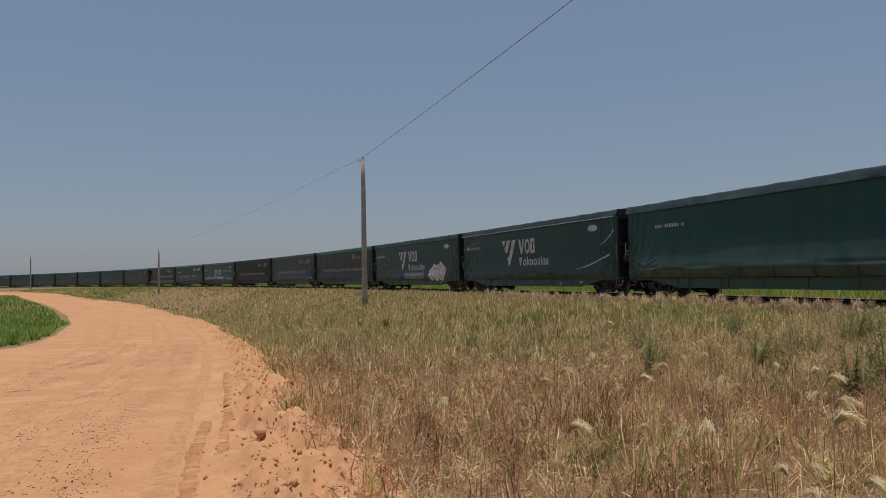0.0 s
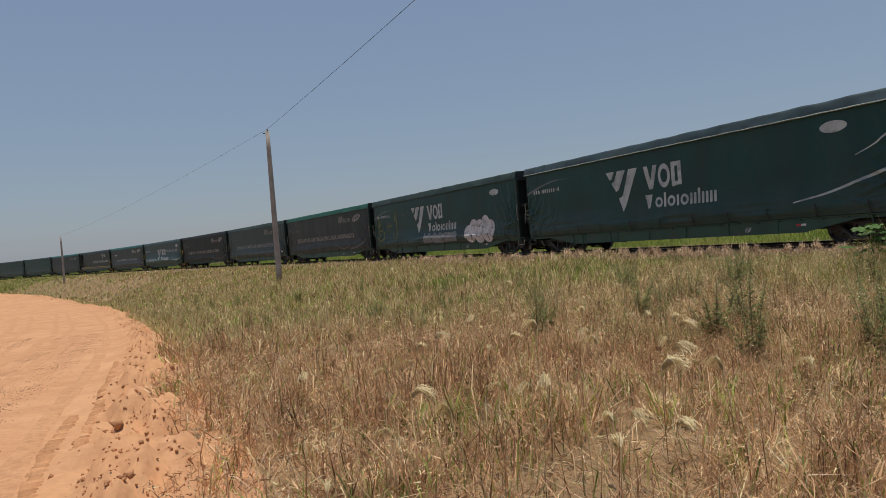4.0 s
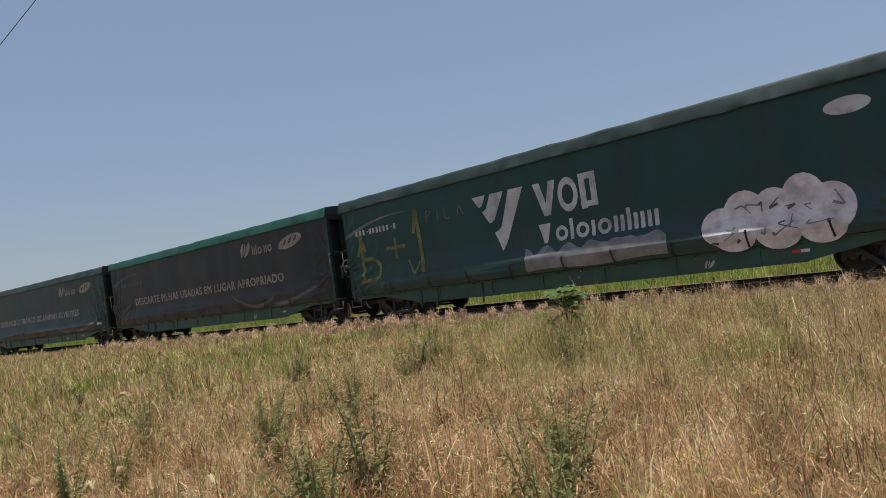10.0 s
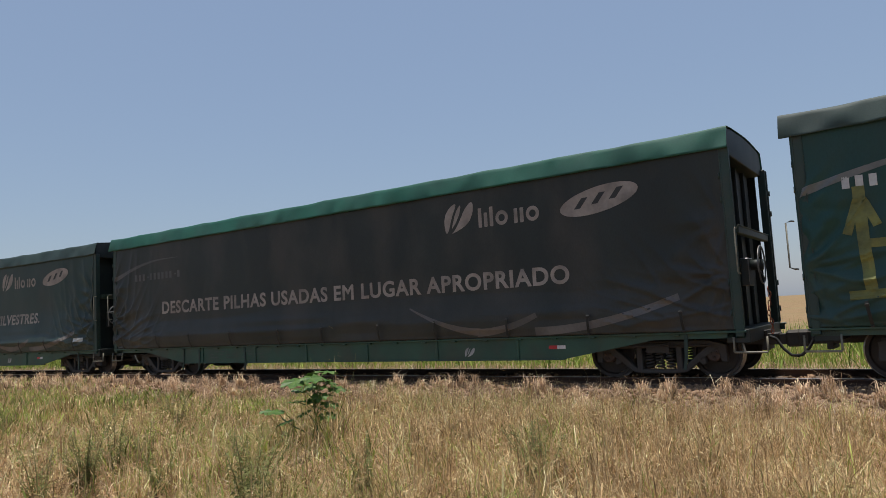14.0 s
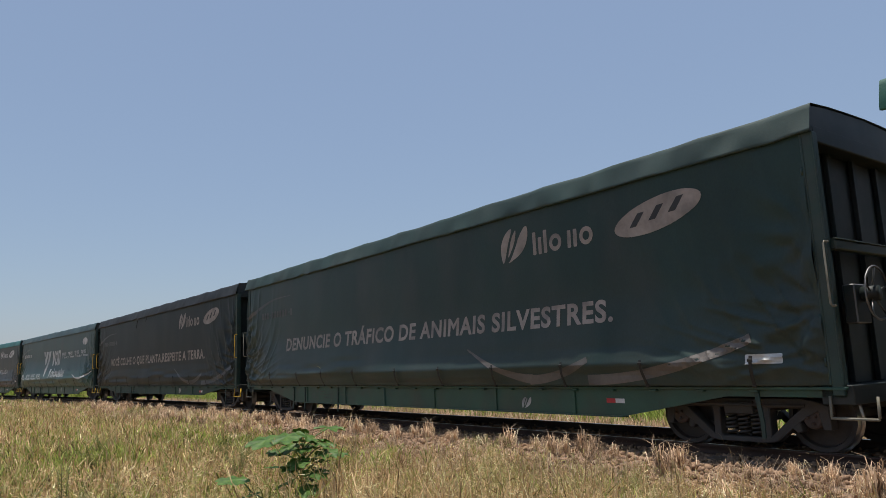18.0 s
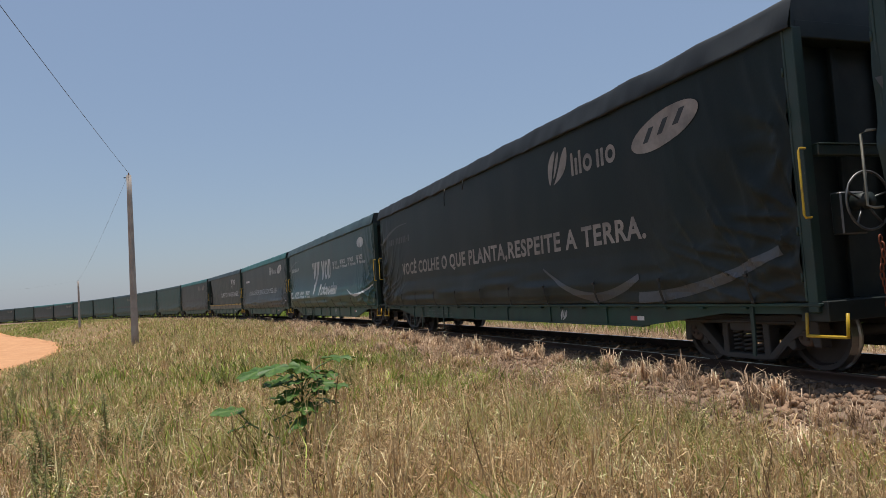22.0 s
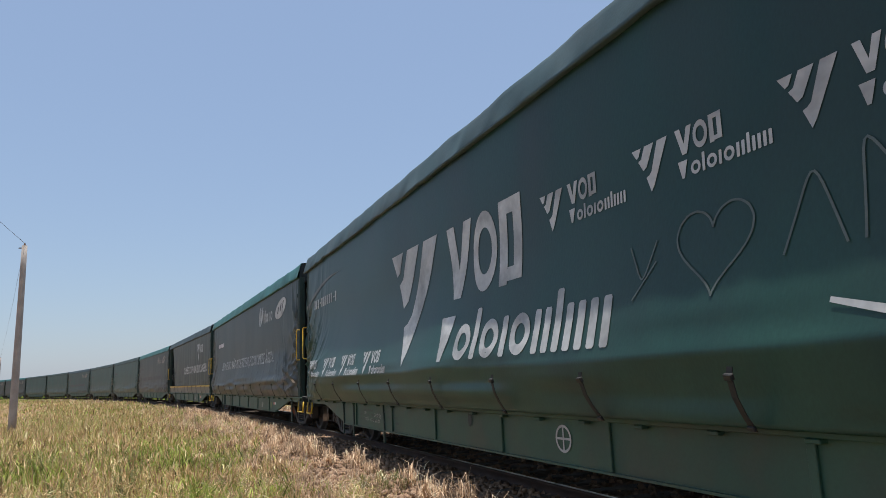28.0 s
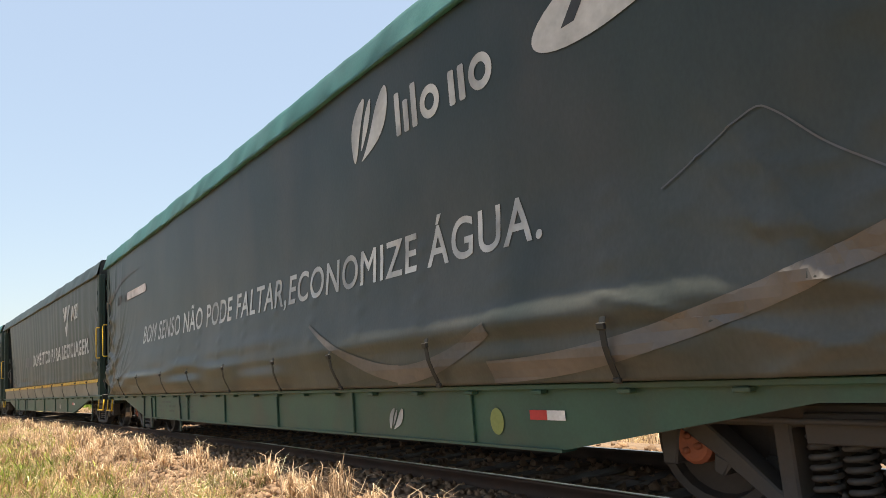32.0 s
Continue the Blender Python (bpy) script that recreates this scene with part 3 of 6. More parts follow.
def folds(u, z, seed, bulge, ends, pleat=0.0):
    """How far the curtain stands out of its plane."""
    d = 0.022 * (patches(u, z * 1.3 + seed * 9.1, 1.6, seed) - 0.5)
    # the slack lower part leans out down to a crease, then falls back to the hem
    top, crease_z, power = SLACK.get(seed, (1.66, 1.17, 1.1))
    start = top + 0.25 * (patches(u, u * 0 + seed, 2.6, seed) - 0.5)
    edge = crease_z + 0.06 * (patches(u, u * 0 + seed, 1.5, seed + 3) - 0.5)
    low = np.where(z > edge, np.clip((start - z) / (start - edge), 0, 1) ** power, 1 - 0.45 * (edge - z) / (edge - CUR_LO))
    low = low * smooth(0.0, 1.8, u) * smooth(18.05, 16.3, u)
    d = d + bulge * low * (0.75 + 0.5 * patches(u, z * 0 + seed, 2.2, seed + 1))
    d = d + 0.035 * np.exp(-((z - CUR_LO - 0.25) / 0.35) ** 2) * (patches(u * 0.6, z * 7 + seed * 3, 1.0, seed + 2) - 0.5) * 2
    d = d - 0.02 * smooth(CUR_LO + 0.16, CUR_LO + 0.05, z)
    for e, sgn in ((REAR, 1), (FRONT, -1)):
        v = (u - e) * sgn
        for z0, r0 in ((1.75, 1.0), (2.6, 0.7)):
            r, a = np.hypot(v, z - z0), np.arctan2(z - z0, np.maximum(v, 1e-3))
            crease = (0.5 + 0.5 * np.sin(a * 8 + 5 * patches(a * 2 + seed, r, 0.8, seed + 3) + seed)) ** 3 - 0.3
            d = d + ends * 0.065 * crease * smooth(0.05, 0.3, r) * np.exp(-(r / r0) ** 2)
        for turn, wide, lift, zc, zr in ((0.30, 0.20, 0.075, 1.3, 0.55), (0.95, 0.24, 0.06, 1.8, 0.9), (-0.2, 0.16, 0.05, 1.05, 0.4)):
            along, across = v * math.cos(turn) + z * math.sin(turn), z * math.cos(turn) - v * math.sin(turn)
            line_up = (1 - np.abs(2 * patches(along * 0.14 + seed * 3.3, across + seed * 1.7, wide, seed + 6) - 1)) ** 5
            d = d + ends * lift * (line_up - 0.15) * np.exp(-(v / 1.8) ** 2) * np.exp(-((z - zc) / zr) ** 2) * smooth(0.0, 0.1, v)
        ridge = 1 - np.abs(2 * patches(u + 0.45 * z * sgn + seed, z * 1.9 - 0.5 * u * sgn, 0.55, seed + 4) - 1)
        d = d + ends * 0.05 * (ridge ** 3 - 0.3) * np.exp(-(v / 1.5) ** 2) * np.exp(-((z - 1.35) / 0.75) ** 2) * smooth(0.0, 0.12, v)
        drape = 1 - np.abs(2 * patches(u * 1.0 - 0.16 * z * sgn, z * 0.12 + seed * 5, 0.34, seed + 5) - 1)
        d = d + ends * 0.028 * (drape ** 2 - 0.4) * np.exp(-(v / 1.9) ** 2) * smooth(1.2, 2.0, z) * smooth(3.85, 3.5, z) * smooth(0.0, 0.12, v)
    if seed == 7:
        # knots of the frame pressing through the sheet
        a, b = (u + 0.3) % 1.02 - 0.51, (z + 0.03) % 0.21 - 0.105
        d = d + 0.011 * np.exp(-(a / 0.07) ** 2 - (b / 0.05) ** 2) * smooth(1.2, 1.3, z) * smooth(2.3, 1.9, z) * smooth(4.0, 7.0, u)
    if pleat:
        d = d + pleat * np.sin(u * 9 + 2.2 * np.sin(u * 1.7)) * (0.55 + 0.45 * smooth(3.8, 1.5, z))
    return d


def curtain_mesh(seed, bulge, ends, pleat=0.0, lo=CUR_LO, shape=None, fine=True):
    ends_n, mid_n, low_n, high_n = ((72, 200 if pleat or seed == 7 else 90, 42, 24) if seed < 9 else (40, 70, 24, 16)) if fine else (16, 36, 14, 8)
    us = np.concatenate([np.linspace(REAR, 2.7, ends_n), np.linspace(2.8, 15.2, mid_n), np.linspace(15.3, FRONT, ends_n)])
    zs = np.concatenate([[lo + 0.02], np.linspace(lo, lo + 1.2, low_n), np.linspace(lo + 1.25, CUR_HI, high_n)])

    def at(u, z):
        d = folds(u, z, seed, bulge, ends, pleat)
        x = u if shape is None else shape(u, z)
        first = np.zeros_like(u, bool)
        first[:, 0] = True
        return np.stack([x - MID, np.where(first, FACE + 0.06, FACE - d), z], -1)

    return sheet("curtain", us, zs, at)


def roof_mesh(seed, n):
    prof = np.array([(-1.49, 3.80), (-1.555, 3.79), (-1.565, 3.80), (-1.56, 3.83), (-1.485, 4.10), (-1.465, 4.15), (-1.44, 4.175), (-1.0, 4.21), (-0.5, 4.235), (0, 4.245),
                     (0.5, 4.235), (1.0, 4.21), (1.44, 4.175), (1.465, 4.15), (1.485, 4.10), (1.56, 3.83), (1.565, 3.80), (1.555, 3.79), (1.49, 3.80)])
    us, k = np.linspace(-0.04, 18.03, n), np.arange(len(prof))

    def at(u, j):
        y, z = prof[j.astype(int), 0], prof[j.astype(int), 1]
        sag = 0.016 * np.abs(np.sin(u * math.pi / 1.5)) + 0.018 * patches(u, j * 0.5 + seed, 0.6, seed)
        top = smooth(3.84, 4.1, z)
        z = z - sag * top + (1 - top) * 0.05 * (patches(u, y * 0 + seed, 0.35, seed + 1) - 0.5) * (patches(u, y * 0 + seed * 3, 2.0, seed + 3) ** 2) * 2
        y = y * (1 + 0.010 * (patches(u, j * 0.4, 0.4, seed + 2) - 0.5) + 0.010 * (patches(u, j * 0.9, 0.16, seed + 4) - 0.5))
        return np.stack([u - MID, y, z], -1)

    return sheet("roof", us, k, at)


CACHE = {}


def once(key, make):
    if key not in CACHE:
        CACHE[key] = make()
    return CACHE[key]


def finished(bm, name, mats):
    me = bpy.data.meshes.new(name)
    bm.to_mesh(me)
    bm.free()
    for m in mats:
        me.materials.append(m)
    return me


def sill_mesh(m, low=0.39):
    bm = bmesh.new()
    o = [(0.12, 0.70), (1.75, 0.70), (3.45, low), (14.85, low), (16.55, 0.70), (18.03, 0.70), (18.03, 0.79), (0.12, 0.79)]
    prism(bm, [(u - MID, z) for u, z in o], -1.45, -1.40)
    box(bm, 0.10 - MID, 18.05 - MID, -1.505, -1.33, 0.785, 0.822, 0.006)
    o = [(3.45, low - 0.015), (14.85, low - 0.015), (14.85, low + 0.005), (3.45, low + 0.005)]
    prism(bm, [(u - MID, z) for u, z in o], -1.47, -1.33)
    for u in (4.3, 6.4, 8.2, 10.1, 12.0, 13.9):
        box(bm, u - MID - 0.03, u - MID + 0.03, -1.475, -1.45, low + 0.01, 0.785, 0.005)
    for i in range(22):
        u = 1.2 + i * 0.75
        box(bm, u - MID - 0.05, u - MID + 0.05, -1.515, -1.45, 0.755, 0.785, 0.006)
    return finished(bm, "side_sill", [m])


def floor_mesh():
    bm = bmesh.new()
    box(bm, 0.15 - MID, 18.0 - MID, -1.39, 1.39, 0.70, 0.82, 0.01)
    box(bm, 0.0 - MID, 18.3 - MID, -0.28, 0.28, 0.52, 0.70, 0.006)
    for u in (4.3, 6.4, 8.2, 10.1, 12.0, 13.9):
        box(bm, u - MID - 0.06, u - MID + 0.06, -1.38, 1.38, 0.55, 0.70)
    rod(bm, [(5.2 - MID, -0.75, 0.5), (6.1 - MID, -0.75, 0.5)], 0.17, 14)
    box(bm, 7.0 - MID, 7.5 - MID, -1.0, -0.7, 0.42, 0.66, 0.008)
    rod(bm, [(1.0 - MID, -1.2, 0.62), (17.4 - MID, -1.2, 0.58)], 0.018, 6)
    rod(bm, [(1.0 - MID, -0.5, 0.6), (17.4 - MID, -0.5, 0.6)], 0.025, 6)
    return finished(bm, "underframe", [S_DARK])


def end_pieces(front):
    """The recessed end wall, its ribs, the header and the end sill."""
    x = (17.74 if front else 0.52) - MID
    sgn = 1 if front else -1
    out = []

    def piece(name, fn):
        bm = bmesh.new()
        fn(bm)
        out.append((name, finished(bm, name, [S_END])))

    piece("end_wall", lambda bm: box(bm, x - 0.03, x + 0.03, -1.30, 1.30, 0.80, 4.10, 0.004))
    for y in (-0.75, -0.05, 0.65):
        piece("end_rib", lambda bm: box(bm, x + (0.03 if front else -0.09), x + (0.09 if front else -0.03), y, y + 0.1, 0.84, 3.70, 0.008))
    def gable(bm):
        o = [(-1.5, 3.79), (1.5, 3.79), (1.47, 4.08), (1.42, 4.145), (1.0, 4.185), (0.0, 4.22), (-1.0, 4.185), (-1.42, 4.145), (-1.47, 4.08)]
        g = x + 0.25 * sgn
        a = [bm.verts.new((g - 0.015, y, z)) for y, z in o]
        b = [bm.verts.new((g + 0.015, y, z)) for y, z in o]
        fs = [bm.faces.new(a), bm.faces.new(b[::-1])] + [bm.faces.new((a[i - 1], a[i], b[i], b[i - 1])) for i in range(len(o))]
        bmesh.ops.recalc_face_normals(bm, faces=fs)

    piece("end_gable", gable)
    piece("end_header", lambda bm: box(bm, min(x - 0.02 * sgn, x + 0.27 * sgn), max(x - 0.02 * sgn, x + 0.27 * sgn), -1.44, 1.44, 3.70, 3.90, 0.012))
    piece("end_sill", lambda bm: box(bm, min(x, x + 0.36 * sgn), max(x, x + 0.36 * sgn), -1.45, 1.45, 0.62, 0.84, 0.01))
    return out


def post_mesh():
    bm = bmesh.new()
    box(bm, -0.10, 0.03, -0.02, 0.12, 0.72, 3.82, 0.012)
    box(bm, -0.118, -0.09, -0.03, 0.05, 0.84, 3.80, 0.006)
    box(bm, 0.02, 0.04, -0.026, 0.05, 0.84, 3.80, 0.006)
    for z in (1.05, 1.55, 2.9, 3.3):
        rod(bm, [(-0.13, -0.03, z), (-0.13, -0.03, z + 0.1)], 0.014, 6)
    return finished(bm, "corner_post", [S_POST])


def beam_mesh():
    bm = bmesh.new()
    box(bm, -0.06, 0.06, -1.32, 1.32, 2.40, 2.52, 0.012)
    box(bm, -0.08, 0.08, -1.32, 1.32, 2.515, 2.53, 0.004)
    return finished(bm, "end_beam", [S_POST])


def handle_mesh(out):
    bm = bmesh.new()
    rod(bm, [(0, 0, 2.47), (out * 0.35, -0.075, 2.47), (out, -0.08, 2.45), (out, -0.08, 1.76), (out * 0.35, -0.075, 1.73), (0, 0, 1.73)], 0.013, 8)
    return finished(bm, "grab_handle", [])


def step_mesh():
    bm = bmesh.new()
    rod(bm, [(-0.25, 0.02, 0.72), (-0.25, 0, 0.49), (-0.24, 0, 0.475), (0.24, 0, 0.475), (0.25, 0, 0.49), (0.25, 0.02, 0.72)], 0.017, 8)
    box(bm, -0.25, 0.25, -0.03, 0.03, 0.462, 0.488, 0.006)
    return finished(bm, "step", [])


def brake_wheel_mesh():
    bm = bmesh.new()
    ring = [(0, 0.31 * math.cos(a), 0.31 * math.sin(a)) for a in np.linspace(0, 2 * math.pi, 33)[:-1]]
    rod(bm, ring, 0.014, 8, 0, closed=True)
    for a in np.linspace(0.3, 2 * math.pi + 0.3, 6)[:-1]:
        rod(bm, [(-0.05, 0.06 * math.cos(a), 0.06 * math.sin(a)), (0, 0.31 * math.cos(a), 0.31 * math.sin(a))], 0.012, 6)
    rod(bm, [(-0.18, 0, 0), (0.02, 0, 0)], 0.09, 14, 1)
    box(bm, -0.30, -0.16, -0.2, 0.16, -0.34, 0.12, 0.015, 1)
    return finished(bm, "brake_wheel", [S_CHROME, S_END])


def chain_mesh():
    bm = bmesh.new()
    for i in range(10):
        c = Vector((0.02 * math.sin(i), 0, -0.075 * i))
        ring = []
        for a in np.linspace(0, 2 * math.pi, 13)[:-1]:
            e, f = 0.022 * math.cos(a), 0.048 * math.sin(a)
            ring.append(c + (Vector((e, 0, f)) if i % 2 else Vector((0, e, f))))
        rod(bm, ring, 0.0085, 6, 0, closed=True)
    return finished(bm, "chain", [S_RUST])


def coupler_mesh():
    bm = bmesh.new()
    box(bm, -0.25, 0.20, -0.09, 0.09, 0.50, 0.68, 0.006)
    box(bm, 0.16, 0.40, -0.16, 0.14, 0.46, 0.74, 0.04)
    box(bm, -0.2, -0.1, -0.3, 0.3, 0.42, 0.76, 0.006)
    return finished(bm, "coupler", [S_DARK])


def hose_mesh():
    bm = bmesh.new()
    rod(bm, [(0, 0, 0.66), (0.1, 0, 0.62), (0.2, 0, 0.45), (0.32, -0.02, 0.34), (0.44, -0.03, 0.33)], 0.026, 8)
    return finished(bm, "brake_hose", [S_STRAP])


def strap_mesh():
    bm = bmesh.new()
    prof = [(-0.016, 0.82), (-0.055, 0.95), (-0.075, 1.05), (-0.07, 1.16), (-0.045, 1.22)]
    for (y0, z0), (y1, z1) in zip(prof, prof[1:]):
        v = [bm.verts.new(p) for p in ((-0.022, y0, z0), (0.022, y0, z0), (0.022, y1, z1), (-0.022, y1, z1), (-0.022, y0 + 0.006, z0), (0.022, y0 + 0.006, z0), (0.022, y1 + 0.006, z1), (-0.022, y1 + 0.006, z1))]
        for q in ((0, 1, 2, 3), (7, 6, 5, 4), (1, 5, 6, 2), (4, 0, 3, 7)):
            bm.faces.new([v[i] for i in q])
    box(bm, -0.03, 0.03, -0.085, -0.055, 1.15, 1.19, 0.005, 1)
    box(bm, -0.028, 0.028, -0.04, -0.015, 0.83, 0.86, 0.005, 1)
    return finished(bm, "strap", [S_STRAP, S_BUCKLE])


def hanger_mesh():
    bm = bmesh.new()
    prism(bm, [(-0.03, 0.80), (0.03, 0.80), (0.05, 0.38), (0.035, 0.20), (-0.01, 0.20), (0.0, 0.40)], -0.012, 0.012)
    return finished(bm, "hanger", [S_POST])


def slab(quads, y0, y1):
    """Flat pieces in x, z that share corners, given one thickness."""
    bm = bmesh.new()
    front, back, count = {}, {}, {}
    for q in quads:
        for p in q:
            if p not in front:
                front[p], back[p] = bm.verts.new((p[0], y0, p[1])), bm.verts.new((p[0], y1, p[1]))
        for a, b in zip(q, q[1:] + q[:1]):
            count.setdefault(frozenset((a, b)), []).append((a, b))
        bm.faces.new([front[p] for p in q])
        bm.faces.new([back[p] for p in q[::-1]])
    for e in count.values():
        if len(e) == 1:
            a, b = e[0]
            bm.faces.new((front[b], front[a], back[a], back[b]))
    bmesh.ops.recalc_face_normals(bm, faces=bm.faces[:])
    return bm


def sideframe_mesh():
    half = [[(0.0, 0.54), (0.3, 0.54), (0.3, 0.66), (0.0, 0.66)], [(0.3, 0.54), (0.4, 0.54), (0.4, 0.66), (0.3, 0.66)], [(0.4, 0.54), (0.8, 0.54), (0.8, 0.67), (0.4, 0.66)],
            [(0.8, 0.54), (1.0, 0.51), (1.02, 0.62), (0.8, 0.67)], [(1.0, 0.51), (1.14, 0.47), (1.14, 0.58), (1.02, 0.62)], [(1.05, 0.29), (1.15, 0.29), (1.14, 0.47), (1.0, 0.51)],
            [(0.3, 0.17), (0.4, 0.19), (0.4, 0.54), (0.3, 0.54)], [(0.0, 0.10), (0.3, 0.10), (0.3, 0.17), (0.0, 0.17)], [(0.3, 0.10), (0.46, 0.12), (0.4, 0.19), (0.3, 0.17)],
            [(0.4, 0.19), (0.46, 0.12), (0.68, 0.32), (0.60, 0.37)], [(0.60, 0.37), (0.68, 0.32), (1.0, 0.51), (0.8, 0.54)], [(0.68, 0.32), (0.74, 0.24), (0.80, 0.27), (0.78, 0.38)]]
    quads = [list(q) for q in half] + [[(-x, z) for x, z in q[::-1]] for q in half]
    bm = slab(quads, -0.085, 0.085)
    bmesh.ops.bevel(bm, geom=[e for e in bm.edges if e.is_manifold and e.calc_face_angle(0) > 1.2], offset=0.012, segments=1, affect="EDGES")
    return finished(bm, "sideframe", [S_DARK])


def spring_mesh():
    bm = bmesh.new()
    n = 44
    rod(bm, [(0.068 * math.cos(i * 0.9), 0.068 * math.sin(i * 0.9), 0.185 + 0.34 * i / n) for i in range(n + 1)], 0.017, 5)
    return finished(bm, "spring", [S_DARK])


def bolster_mesh():
    bm = bmesh.new()
    box(bm, -0.2, 0.2, -1.15, 1.15, 0.46, 0.62, 0.008)
    rod(bm, [(0, 0, 0.6), (0, 0, 0.72)], 0.22, 16)
    for s in (1, -1):
        box(bm, s * 0.55 - 0.04, s * 0.55 + 0.04, -0.9, 0.9, 0.22, 0.34, 0.01)
    return finished(bm, "bolster", [S_DARK])


def wheelset_mesh(cap):
    bm = bmesh.new()
    rod(bm, [(0, -1.06, 0), (0, 1.06, 0)], 0.075, 14)
    for s in (1, -1):
        c = 0.80 * s
        lathe(bm, [(0.10, c + 0.075 * s), (0.13, c + 0.07 * s), (0.15, c + 0.02 * s), (0.34, c + 0.0 * s), (0.36, c + 0.06 * s), (0.415, c + 0.065 * s)], 24)
        lathe(bm, [(0.415, c + 0.065 * s), (0.42, c - 0.04 * s), (0.445, c - 0.05 * s), (0.445, c - 0.075 * s)], 24, 1)
        lathe(bm, [(0.445, c - 0.075 * s), (0.36, c - 0.075 * s), (0.34, c - 0.03 * s), (0.15, c - 0.02 * s), (0.10, c - 0.09 * s)], 24)
        e = 1.06 * s
        lathe(bm, [(0.125, e - 0.12 * s), (0.125, e + 0.01 * s), (0.105, e + 0.03 * s), (0.085, e + 0.035 * s), (0.0005, e + 0.035 * s)], 16, 2)
        for k in range(3):
            a = k * 2 * math.pi / 3 + 0.4
            p = (0.052 * math.cos(a), 0.052 * math.sin(a))
            rod(bm, [(p[0], e + 0.02 * s, p[1]), (p[0], e + 0.065 * s, p[1])], 0.022, 6, 2)
    bmesh.ops.recalc_face_normals(bm, faces=bm.faces[:])
    return finished(bm, "wheelset", [S_WHEEL, S_TREAD, cap])


# ---- print and spray on the curtains ----
def word(body, u, z, width, height, bold=0.03):
    """Letters in u, z: points and faces."""
    c = bpy.data.curves.new("word", "FONT")
    c.body, c.offset, c.resolution_u, c.space_character = body, bold, 5, 1.1
    ob = new("word", c)
    me = bpy.data.meshes.new_from_object(ob)
    bpy.data.objects.remove(ob)
    p = np.array([v.co[:] for v in me.vertices])
    f = [list(q.vertices) for q in me.polygons]
    bpy.data.meshes.remove(me)
    # a bold M crosses itself at its two inner corners: fill it anew without them
    group = list(range(len(p)))
    for one in f:
        low = min(group[i] for i in one)
        for i in one:
            old = group[i]
            if old != low:
                group = [low if g == old else g for g in group]
    for g in set(group):
        ids = [i for i in range(len(p)) if group[i] == g]
        faces = [one for one in f if group[one[0]] == g]
        if len(ids) == 15 and len(faces) == 17 and p[ids][:, 1].max() < 0.74:
            ring = [i for k, i in enumerate(ids) if k not in (2, 5)]
            f = [one for one in f if group[one[0]] != g]
            f += [[ring[k] for k in t] for t in tessellate_polygon([[Vector(p[i]) for i in ring]])]
    lo, hi = p.min(0), p.max(0)
    cap = 0.73
    q = np.stack([u + (p[:, 0] - lo[0]) / (hi[0] - lo[0]) * width, z + p[:, 1] / cap * height], 1)
    return q, f


def words(art, height):
    """Splits lettering into its words at the wide gaps."""
    q, f = art
    f = sorted(f, key=lambda one: min(q[i][0] for i in one))
    out, reach = [], -1e9
    for one in f:
        lo, hi = min(q[i][0] for i in one), max(q[i][0] for i in one)
        if lo - reach > 0.26 * height:
            out.append([])
        out[-1].append(one)
        reach = max(reach, hi)
    made = []
    for group in out:
        ids = sorted({i for one in group for i in one})
        at = {i: k for k, i in enumerate(ids)}
        made.append((q[ids], [[at[i] for i in one] for one in group]))
    return made


def ribbon(pts, w0, w1=None, taper=False):
    """A painted stroke along points in u, z."""
    pts = np.array(pts, float)
    t = np.linspace(0, 1, len(pts))
    tt = np.linspace(0, 1, max(12, 6 * len(pts)))
    a = np.stack([np.interp(tt, t, pts[:, 0]), np.interp(tt, t, pts[:, 1])], 1)
    if len(pts) > 2:
        for _ in range(4):
            a[1:-1] = (a[:-2] + 2 * a[1:-1] + a[2:]) / 4
    d = np.gradient(a, axis=0)
    n = np.stack([-d[:, 1], d[:, 0]], 1) / np.linalg.norm(d, axis=1)[:, None]
    w = np.interp(tt, [0, 1], [w0, w0 if w1 is None else w1])[:, None] / 2
    if taper:
        w = w * np.sqrt(np.clip(4 * tt * (1 - tt), 0.003, 1))[:, None]
    q = np.concatenate([a + n * w, a - n * w])
    k = len(a)
    return q, [[i + k, i + 1 + k, i + 1, i] for i in range(k - 1)]


def curve(fn, n=24):
    return [fn(t) for t in np.linspace(0, 1, n)]


def shape(outline):
    return np.array(outline, float), [list(range(len(outline)))]


def oval(u, z, a, b, n=40, hole=0.0, tilt=0.0):
    pts = [(u + a * math.cos(t), z + b * math.sin(t) + tilt * math.cos(t)) for t in np.linspace(0, 2 * math.pi, n + 1)[:-1]]
    if not hole:
        return shape(pts)
    inner = [(u + (x - u) * hole, z + (y - z) * hole) for x, y in pts]
    return np.array(pts + inner), [[i, (i + 1) % n, n + (i + 1) % n, n + i] for i in range(n)]


def block(u0, u1, z0, z1, cut=0.0):
    return shape([(u0 + cut, z0), (u1 - cut, z0), (u1, z0 + cut), (u1, z1 - cut), (u1 - cut, z1), (u0 + cut, z1), (u0, z1 - cut), (u0, z0 + cut)] if cut else [(u0, z0), (u1, z0), (u1, z1), (u0, z1)])


def joined(*ones):
    p, f, n = [], [], 0
    for q, g in ones:
        p.append(q)
        f += [[i + n for i in one] for one in g]
        n += len(q)
    return np.concatenate(p), f


def wagon_near(w):
    return w.get("near", 0)


